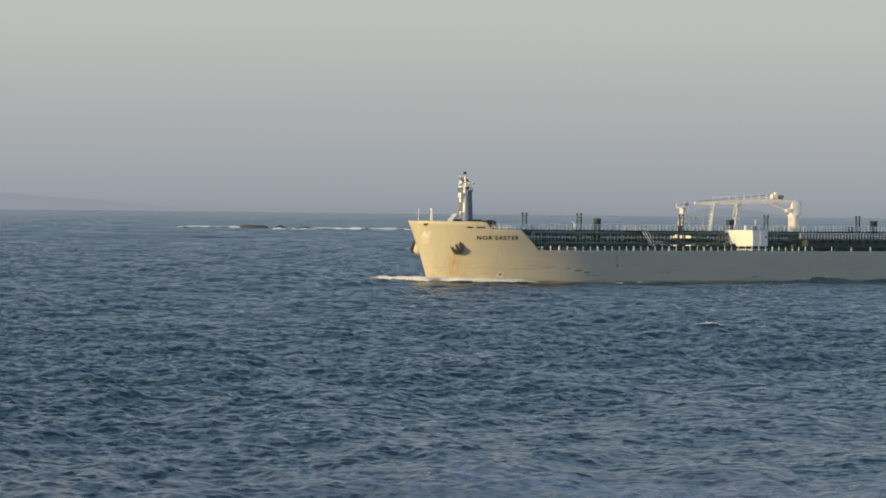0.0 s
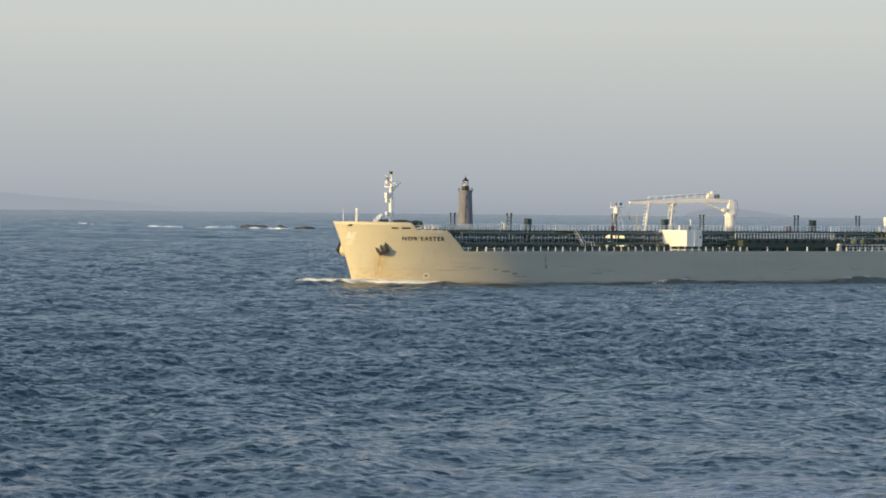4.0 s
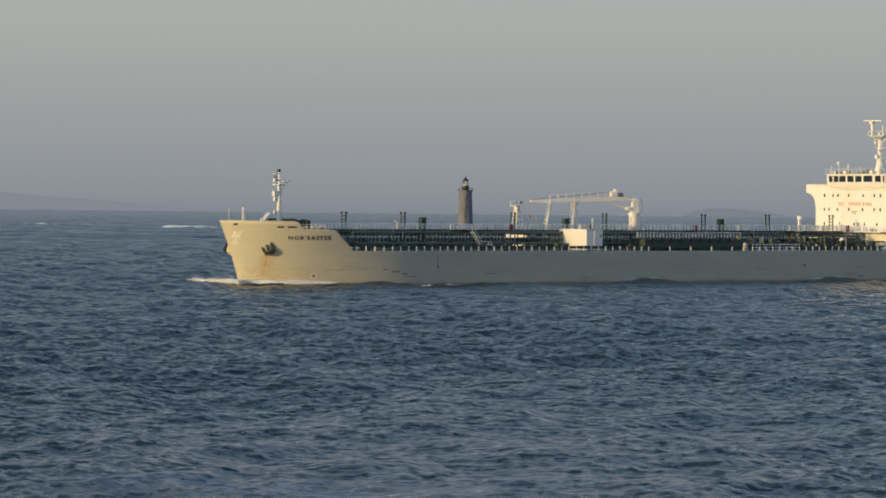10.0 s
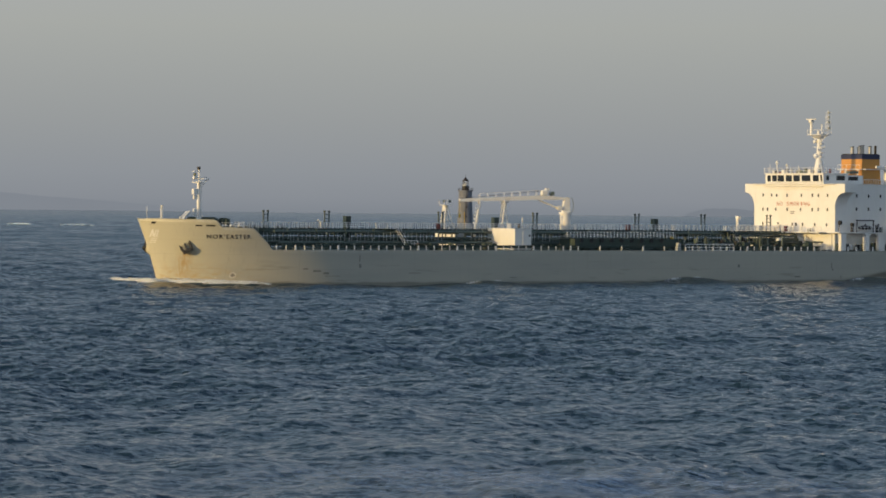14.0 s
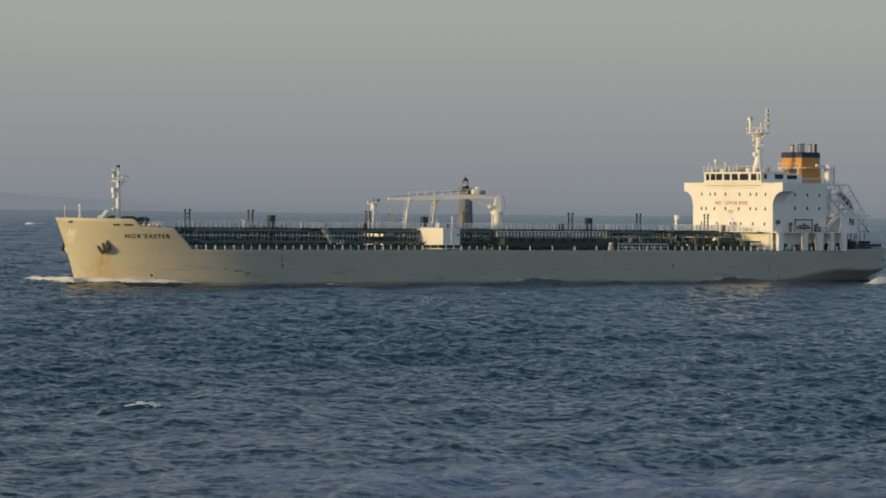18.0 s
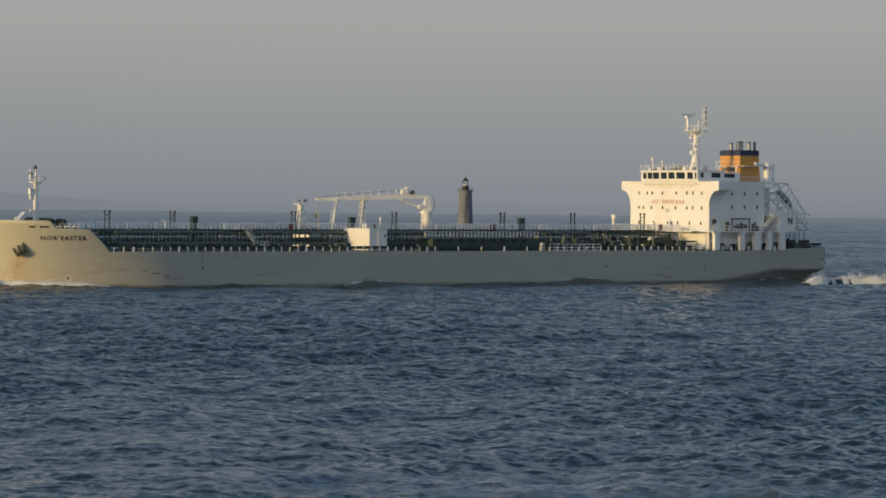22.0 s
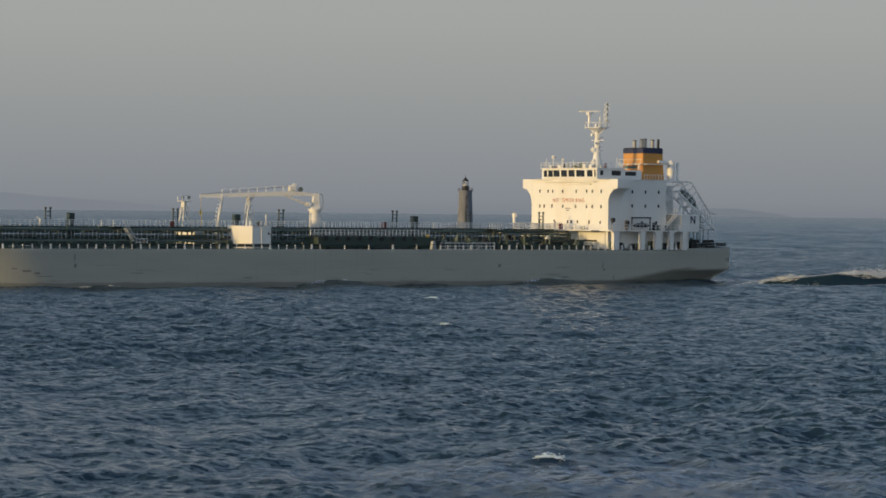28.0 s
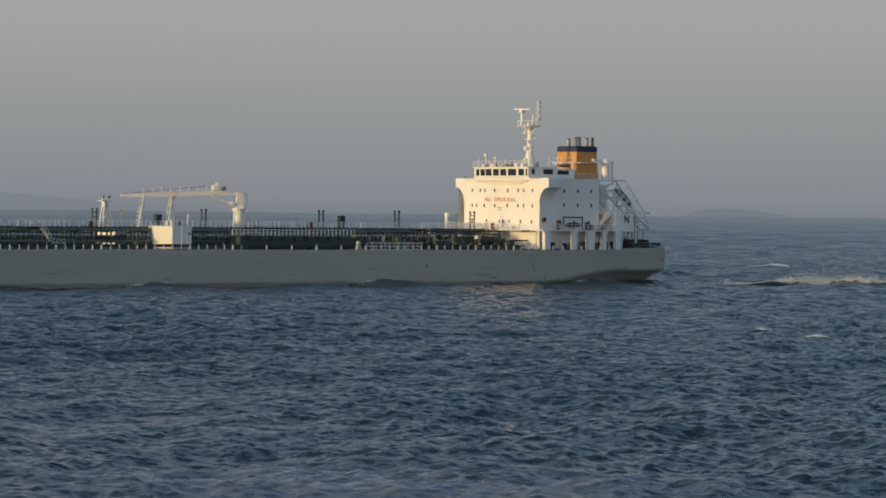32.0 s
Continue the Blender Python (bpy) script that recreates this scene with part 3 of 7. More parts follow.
def hull_patch(name, pts, material, ship, label=""):
    """A painted or plated shape laid on the port side, from its outline (x, z)."""
    bm = B()
    out = [bm.verts.new(on_hull(x, z, 0.06)) for x, z in pts]
    inn = [bm.verts.new(on_hull(x, z, -0.05)) for x, z in pts]
    bm.faces.new(out)
    for i in range(len(pts)):
        j = (i + 1) % len(pts)
        bm.faces.new((out[i], inn[i], inn[j], out[j]))
    bmesh.ops.recalc_face_normals(bm, faces=bm.faces)
    return part(name, bm, material, ship, label)


def bow_details(ship):
    hull_text("NOR'EASTER", -8.2, -15.0, 8.02, 1.05, M_LETTER, ship, "dark lettering along the port bow")
    # mooring openings under the bulwark, and rollers
    for x0, x1 in ((-6.2, -7.1), (-7.7, -9.0)):
        hull_patch("mooring_opening", [(x0, 10.18), (x0, 10.45), (x1, 10.45), (x1, 10.18)], M_BLACK, ship, "dark mooring opening")
    hull_patch("bow_chock", [(-0.75, 10.55), (-0.75, 10.95), (-1.15, 10.95), (-1.15, 10.55)], M_BLACK, ship)
    # bow mark: zigzag strokes over a short bar, as plain shapes
    for i, (a, b) in enumerate((((-1.12, 9.5), (-1.2, 8.2)), ((-1.14, 9.5), (-1.5, 8.2)), ((-1.52, 9.5), (-1.52, 8.2)), ((-1.75, 9.5), (-1.75, 8.2)), ((-1.8, 8.35), (-2.05, 8.2)))):
        w = 0.07
        hull_patch("bow_mark", [(a[0] + w, a[1]), (a[0] - w, a[1]), (b[0] - w, b[1]), (b[0] + w, b[1])], M_WMARK, ship, "white painted stroke")
    for z in (7.85, 7.5, 7.15):
        hull_patch("draught_bar", [(-1.35, z), (-1.35, z + 0.15), (-1.9, z + 0.15), (-1.9, z)], M_WMARK, ship)
    # thruster marks: a ring with a cross, painted
    for cx, cz in ((-13.1, 1.45),):
        bm = B()
        for k in range(16):
            a, b = 2 * math.pi * k / 16, 2 * math.pi * (k + 1) / 16
            q = [bm.verts.new(on_hull(cx + r * math.cos(t), cz + r * math.sin(t), 0.06)) for r, t in ((0.5, a), (0.5, b), (0.40, b), (0.40, a))]
            bm.faces.new(q)
        part("thruster_ring", bm, M_WMARK, ship)
        hull_patch("thruster_cross", [(cx - 0.34, cz - 0.06), (cx + 0.34, cz - 0.06), (cx + 0.34, cz + 0.06), (cx - 0.34, cz + 0.06)], M_LETTER, ship)
        hull_patch("thruster_cross", [(cx - 0.06, cz - 0.34), (cx + 0.06, cz - 0.34), (cx + 0.06, cz + 0.34), (cx - 0.06, cz + 0.34)], M_LETTER, ship)
    # tug marks and scrapes along the side, as plain bars
    for x, z, w, h in ((-36.2, 4.6, 0.16, 1.2), (-36.3, 3.2, 0.40, 0.7), (-27.4, 2.3, 1.5, 0.28), (-29.2, 1.9, 1.1, 0.34), (-25.2, 2.7, 0.9, 0.2), (-124.0, 3.1, 0.5, 0.6), (-148.0, 3.1, 0.16, 1.0), (-148.3, 2.3, 0.35, 0.35),
                       (-139.0, 0.9, 1.2, 0.25), (-150.6, 0.8, 0.14, 0.7), (-70.0, 1.0, 1.6, 0.14), (-48.0, 1.9, 2.6, 0.12), (-30.5, 1.4, 3.0, 0.1)):
        hull_patch("side_mark", [(x + w / 2, z - h / 2), (x + w / 2, z + h / 2), (x - w / 2, z + h / 2), (x - w / 2, z - h / 2)], M_SCRAPE, ship, "dark scrape on the side plating")
    # anchors in their hawse pipes
    for sgn in (1, -1):
        p = on_hull(-5.6, 6.6, 0.12 if sgn > 0 else 1.0)
        p.y *= sgn
        side = Matrix.Translation(p) @ Matrix.Rotation(radians(-38 if sgn > 0 else 218), 4, "Z") @ Matrix.Rotation(radians(28), 4, "Y")

        def w(x, y, z):
            return side @ Vector((x, y, z))
        bm = B()
        add_rod(bm, w(0, -0.4, 0.35), w(0, 0.28, 0.15), 0.5, 0.55, n=16)
        hawse = part("hawse_pipe", bm, M_HULL, ship, "grey hawse pipe rim")
        bm = B()
        add_rod(bm, w(0, 0.3, 0.5), w(0, 0.75, -0.9), 0.16, 0.2)
        add_box(bm, w(0, 0.68, -0.95), (0.6, 1.7, 0.6), 0.1, side.to_3x3().to_4x4() @ Matrix.Rotation(radians(90), 4, "Z"))
        for s in (1, -1):
            add_rod(bm, w(0.65 * s, 0.5, -1.1), w(1.0 * s, 0.42, 0.6), 0.36, 0.09, n=6)
            add_box(bm, w(0.85 * s, 0.5, -0.15), (0.5, 0.14, 0.9), 0.04, side.to_3x3().to_4x4())
        part("anchor_bolster", add_ball(B(), w(0, -0.55, -0.75), 0.85 if sgn > 0 else 1.15, (1.0, 1.0, 1.0), 18, 12), M_HULL, ship, smooth=True)
        part("anchor", bm, M_BLACK, ship, "stockless black iron anchor, rust below it")
    # foremast
    fx = -11.6
    bm = B()
    add_rod(bm, (fx, 0, 9.5), (fx, 0, 18.0), 0.44, 0.30, n=12)
    mast = part("foremast", bm, M_WHITE, ship, "white steel foremast with lamps and ladder")
    box("mast_platform", (fx - 0.15, 0, 18.05), (1.7, 2.4, 0.16), M_WHITE, mast)
    for y in (-1.15, 1.15):
        for x in (0.6, -0.9):
            rod("platform_stanchion", (fx + x, y, 18.1), (fx + x, y, 19.0), 0.05, M_RAIL, mast)
        rod("platform_rail", (fx + 0.7, y, 19.0), (fx - 1.0, y, 19.0), 0.05, M_RAIL, mast)
    rod("topmast", (fx, 0.1, 18.0), (fx, 0.1, 20.4), 0.17, M_WHITE, mast)
    part("masthead_lamp", add_rod(B(), (fx + 0.1, 0.1, 20.4), (fx + 0.1, 0.1, 20.95), 0.32, n=10), M_BLACK, mast, "dark masthead lamp")
    box("lamp_shelf", (fx + 0.5, -0.3, 20.1), (0.9, 1.0, 0.1), M_WHITE, mast)
    part("masthead_lamp", add_rod(B(), (fx + 0.55, -0.5, 19.1), (fx + 0.55, -0.5, 19.8), 0.28, n=10), M_PIPE, mast)
    part("foghorn", add_rod(B(), (fx + 0.2, 0.4, 18.9), (fx + 1.3, 0.4, 18.95), 0.12, 0.34, n=12), M_WHITE, mast, "white fog horn")
    for z, q in ((16.4, 0.85), (15.4, 0.6), (13.0, 0.5), (12.3, 0.4)):
        box("junction_box", (fx + 0.7, -0.15, z), (q, q, q * 1.2), M_WHITE, mast)
    rod("yard", (fx, -1.6, 18.75), (fx, 1.9, 18.75), 0.07, M_WHITE, mast)
    rod("lamp_arm", (fx, 0.2, 18.2), (fx - 1.6, 0.5, 18.6), 0.08, M_WHITE, mast, n=6)
    box("arm_lamp", (fx - 1.6, 0.5, 18.75), (0.45, 0.4, 0.3), M_WHITE, mast)
    rod("arm_brace", (fx - 0.3, 0.2, 17.0), (fx - 1.3, 0.35, 18.5), 0.06, M_WHITE, mast, n=5)
    for y in (-0.28, 0.28):
        rod("ladder_rail", (fx - 0.55, y, 9.6), (fx - 0.45, y, 18.0), 0.04, M_RAIL, mast, n=5)
    for k in range(26):
        rod("ladder_rung", (fx - 0.54 + 0.004 * k, -0.28, 9.9 + 0.31 * k), (fx - 0.54 + 0.004 * k, 0.28, 9.9 + 0.31 * k), 0.025, M_RAIL, mast, n=4)
    # jackstaff, light post, raised hatch lids
    rod("jackstaff", (-1.1, 0, 9.6), (-1.1, 0, 13.7), 0.05, M_RAIL, ship)
    bm = add_rod(B(), (-4.1, 0, 9.5), (-4.1, 0, 13.9), 0.30, 0.24)
    part("light_post", bm, M_WHITE, ship, "short white light post")
    lid = part("hatch_lid", add_box(B(), (-8.5, 0.2, 11.9), (2.5, 1.3, 0.22), 0.04, Matrix.Rotation(radians(48), 4, "Y")), M_WHITE, ship, "raised white hatch lid")
    rod("lid_stay", (-9.0, 0.5, 9.6), (-8.8, 0.5, 12.2), 0.06, M_RAIL, lid)
    part("vent_head", add_rod(B(), (-7.3, 1.2, 9.6), (-7.3, 1.2, 11.9), 0.22), M_WHITE, ship)
    # windlasses and mooring winches
    for x, y, s in ((-12.3, 3.4, 0.8), (-12.6, -4.2, 0.8), (-13.8, 5.5, 0.7), (-13.6, -1.0, 0.75), (-10.4, 5.0, 0.6)):
        bm = B()
        add_rod(bm, (x, y - 1.1 * s, 11.0), (x, y + 1.1 * s, 11.0), 0.75 * s, n=14)
        wl_ = part("mooring_winch", bm, M_BLACK, ship, "dark greasy mooring winch drum")
        for q in (-1.15, 0, 1.15):
            part("drum_flange", add_rod(B(), (x, y + q * s - 0.06, 11.0), (x, y + q * s + 0.06, 11.0), 1.05 * s, n=16), M_GREEN, wl_)
        box("winch_bed", (x, y, 9.95), (1.5 * s, 2.8 * s, 0.9), M_GREEN, wl_)
        box("gear_case", (x - 0.2, y + 1.6 * s, 11.0), (1.2 * s, 0.7 * s, 1.6 * s), M_GREEN, wl_, bevel=0.1)
    # bitts, fairlead rollers and rail along the low part of the forecastle
    for i in range(3):
        x = -10.6 - 1.25 * i
        y = half_breadth(x, 9.9) - 0.35
        bt = part("fairlead", add_box(B(), (x, y, 10.1), (0.8, 0.5, 0.25), 0.05), M_BLACK, ship, "dark roller fairlead")
        for q in (-0.28, 0.28):
            part("roller", add_rod(B(), (x + q, y, 10.1), (x + q, y, 10.55), 0.16, n=10), M_RAIL, bt)
    for sgn in (1, -1):
        for i in range(6):
            x = -9.9 - 0.75 * i
            y = sgn * (half_breadth(x, 9.9) - 0.1)
            rod("rail_stanchion", (x, y, 9.9), (x, y, 10.85), 0.035, M_RAIL, ship, n=5)
        for z in (10.4, 10.85):
            pts = [(-9.9 - 0.75 * i, sgn * (half_breadth(-9.9 - 0.75 * i, 9.9) - 0.1), z) for i in range(6)]
            part("hand_rail", add_tube(B(), pts, 0.03), M_RAIL, ship)


def ladder_post(ship, x, y=0.0, z0=9.8, z1=13.1):
    """A dark vent post: two uprights, rungs and two round heads."""
    bm = B()
    for q in (-0.48, 0.48):
        add_rod(bm, (x + q, y, z0 - 3.4), (x + q, y, z1 - 0.1), 0.13, n=8)
    post = part("vent_post", bm, M_GREEN, ship, "dark green twin vent post")
    for q in (-0.48, 0.48):
        part("vent_valve", add_rod(B(), (x + q, y, z1 - 0.25), (x + q, y, z1 + 0.1), 0.24, n=10), M_GREEN, post)
    for z in (10.3, 11.0, 11.7, 12.4):
        rod("rung", (x - 0.48, y, z), (x + 0.48, y, z), 0.07, M_GREEN, post, n=6)


def vent_trunk(ship, x, y=0.0):
    bm = B()
    add_box(bm, (x, y, 9.3), (1.15, 1.2, 5.7), 0.08)
    t = part("vent_trunk", bm, M_GREEN, ship, "dark green square vent trunk")
    box("vent_cap", (x, y, 12.15), (1.19, 1.24, 0.1), M_GREEN, t, bevel=0.04)
    for z in (10.9, 11.2, 11.5):
        box("louvre", (x, y + 0.61, z), (0.85, 0.06, 0.12), M_BLACK, t, bevel=0)


def catwalk(ship):
    """Raised walkway and pipe rack down the middle of the deck."""
    y0, y1 = -1.1, 1.1
    z = 9.85
    for y in (y0, y1):
        box("catwalk_girder", (-82.5, y, z - 0.3), (129, 0.16, 0.55), M_GREEN, ship, "dark green walkway girder", bevel=0)
    box("catwalk_grating", (-82.5, 0, z + 0.02), (129, 2.1, 0.06), M_GREEN, ship, bevel=0)
    st = None
    for y in (y0, y1):
        for i in range(134):
            xx = -20.5 - 0.95 * i
            yy = y + (0.17 if i % 2 else 0.0)
            if st is None:
                st = rod("rail_stanchion", (0, 0, 0), (0, 0, 1.15), 0.075, M_RAIL, ship, n=6)
                st.matrix_basis = pose(xx, yy, z)
            else:
                share("rail_stanchion", st, pose(xx, yy, z), ship)
        for q in (0.40, 0.76, 1.12):
            rod("hand_rail", (-19.8, y, z + q), (-147, y, z + q), 0.05, M_RAIL, ship, n=6)
    # bays with closer, whiter railing and side platforms
    for xa, xb in ((-48.0, -56.0), (-94.0, -107.0), (-118.0, -121.0), (-131.5, -139.0)):
        n = int((xa - xb) / 0.8)
        for i in range(n + 1):
            share("rail_stanchion", st, pose(xa - 0.8 * i, 2.4, z), ship)
        for q in (0.4, 0.75, 1.1):
            rod("platform_rail", (xa, 2.4, z + q), (xb, 2.4, z + q), 0.05, M_RAIL, ship, n=5)
        box("side_platform", ((xa + xb) / 2, 1.8, z), (xa - xb, 1.3, 0.1), M_GREEN, ship, bevel=0)
    # legs and cross frames
    leg = None
    for i in range(21):
        x = -22.5 - 6.2 * i
        for y in (-3.6, -1.1, 1.1, 2.8):
            if leg is None:
                leg = box("rack_leg", (0, 0, 0), (0.22, 0.22, 3.6), M_PIPE, ship, bevel=0)
                leg.matrix_basis = pose(x, y, 8.05)
            else:
                share("rack_leg", leg, pose(x, y, 8.05 - (1.0 if abs(y) > 3 else 0) * 0.0), ship)
        box("rack_beam", (x, 0, 9.05), (0.25, 6.8, 0.28), M_GREEN, ship, bevel=0)
        box("rack_beam", (x, 0, 7.75), (0.22, 7.2, 0.25), M_GREEN, ship, bevel=0)
    # long pipes
    for y, zz, r in ((-3.4, 9.3, 0.22), (-2.6, 9.3, 0.2), (-1.8, 9.3, 0.16), (1.5, 9.32, 0.2), (2.05, 9.3, 0.16), (2.6, 9.34, 0.26),
                     (-3.2, 8.05, 0.3), (-2.0, 8.05, 0.3), (-0.6, 8.05, 0.3), (0.8, 8.05, 0.26), (1.8, 7.45, 0.3), (2.5, 8.0, 0.2), (3.0, 7.3, 0.24)):
        rod("deck_pipe", (-22.0 - 1.5 * abs(y), y, zz), (-146.5 + abs(y), y, zz), r, M_PIPE if r > 0.21 else M_GREEN, ship, "long painted cargo pipe", n=10)
    # cargo lines along the starboard side
    for y, zz, r in ((-12.4, 6.8, 0.42), (-13.0, 7.5, 0.36), (-13.1, 8.75, 0.3)):
        rod("cargo_line", (-21.0, y, zz), (-147.0, y, zz), r, M_GREEN, ship, "dark green cargo line along the starboard side", n=10)
    # light uprights that show between the pipes on the port side
    up = None
    rr = random.Random(12)
    for i in range(150):
        x = -23.5 - 0.83 * i + rr.uniform(-0.2, 0.2)
        if -62.4 > x > -68.2:                        # open before the lit deck store
            continue
        if up is None:
            up = rod("pipe_hanger", (0, 0, 0), (0, 0, 1.5), 0.06, M_HANGER, ship, n=5)
            up.matrix_basis = pose(x, 2.95, 7.6)
        else:
            share("pipe_hanger", up, pose(x, 2.95 + rr.uniform(-0.15, 0.2), 7.6 + rr.uniform(-0.2, 0.15)), ship)
    # steep ladders from the walkway to small landings
    for x in (-51.8, -132.0):
        bm = B()
        for y in (3.2, 4.0):
            add_rod(bm, (x, y, 10.9), (x - 2.3, y, 7.6), 0.05, n=6)
            add_rod(bm, (x, y, 9.9), (x - 2.3, y, 6.6), 0.06, n=6)
        ld = part("deck_ladder", bm, M_RAIL, ship, "white steep deck ladder")
        for k in range(11):
            q = (k + 0.5) / 11
            rod("tread", (x - 2.3 * q, 3.2, 9.9 - 3.3 * q), (x - 2.3 * q, 4.0, 9.9 - 3.3 * q), 0.035, M_RAIL, ld, n=5)
        for zz in (7.1, 7.7):
            rod("landing_rail", (x - 2.3, 4.0, zz), (x - 4.6, 4.0, zz), 0.05, M_RAIL, ld, n=5)
        for k in range(4):
            rod("landing_stanchion", (x - 2.3 - 0.75 * k, 4.0, 6.3), (x - 2.3 - 0.75 * k, 4.0, 7.7), 0.05, M_RAIL, ld, n=5)
        for zz in (10.4, 10.95):
            rod("ladder_head_rail", (x + 2.2, 4.0, zz), (x, 4.0, zz), 0.05, M_RAIL, ld, n=5)
        for k in range(5):
            rod("ladder_head_stanchion", (x + 0.55 * k, 4.0, 9.8), (x + 0.55 * k, 4.0, 10.95), 0.045, M_RAIL, ld, n=5)
        box("ladder_head", (x + 1.1, 2.6, 9.82), (2.3, 3.0, 0.08), M_GREEN, ld, bevel=0)


def deck_edge(ship):
    """Pale uprights along the deck's edge under a dark bar."""
    src = wide = None
    for sgn in (1, -1):
        x, i = -18.0, 0
        while x > -150.5:
            z = sheer(x)
            y = sgn * (half_breadth(x, z) - 0.25)
            big = i % 5 == 3
            hidden = sgn > 0 and (-86 > x > -112) and i % 3
            if big and wide is None:
                wide = part("edge_bracket", add_prism(B(), [(-0.17, 0), (0.17, 0), (0.09, 0.95), (-0.09, 0.95)], -0.12, 0.12), M_RAIL, ship)
                wide.matrix_basis = pose(x, y, z)
            elif not big and src is None:
                src = box("edge_upright", (0, 0, 0.46), (0.11, 0.2, 0.92), M_RAIL, ship, bevel=0)
                src.matrix_basis = pose(x, y, z)
            elif not hidden:
                share("edge_bracket" if big else "edge_upright", wide if big else src, pose(x, y, z), ship)
            x -= 1.72
            i += 1
        for zz, r, m in ((0.98, 0.07, M_GREEN), (0.52, 0.03, M_PIPE)):
            pts = []
            x = -17.6
            while x > -151:
                pts.append((x, sgn * (half_breadth(x, 6.0) - 0.25), sheer(x) + zz))
                x -= 2.0 if x > -40 else 8.0
            part("edge_bar", add_tube(B(), pts, r, 6), m, ship)
    # the dark fire main and lockers inboard of the rail
    rod("fire_main", (-24, 12.6, 6.8), (-148, 12.6, 6.8), 0.16, M_GREEN, ship, n=10)
    rod("fire_main", (-30, 11.6, 6.6), (-148, 11.6, 6.6), 0.2, M_PIPE, ship, n=10)
    rr = random.Random(5)
    for i in range(56):
        x = -24 - 2.2 * i + rr.uniform(-0.8, 0.8)
        if -71 > x > -80:
            continue
        y = rr.uniform(8.3, 12.0)
        kind = rr.random()
        if kind < 0.4:
            part("tank_hatch", add_rod(B(), (x, y, 6.1), (x, y, 6.1 + rr.uniform(0.8, 1.3)), rr.uniform(0.4, 0.7), n=12), rr.choice((M_GREEN, M_DECK)), ship, "dark green round tank hatch")
        elif kind < 0.7:
            v = part("deck_valve", add_rod(B(), (x, y, 6.1), (x, y, 7.2), 0.16), M_PIPE, ship, "deck valve with handwheel")
            part("handwheel", add_rod(B(), (x, y, 7.2), (x, y, 7.27), 0.36, n=12), rr.choice((M_BLACK, M_REDBOX, M_PIPE)), v)
        else:
            box("deck_locker", (x, y, 6.6), (rr.uniform(0.8, 1.8), rr.uniform(0.6, 1.0), rr.uniform(0.9, 1.5)), rr.choice((M_GREEN, M_GREEN, M_PIPE)), ship, "dark green deck locker", bevel=0.05)


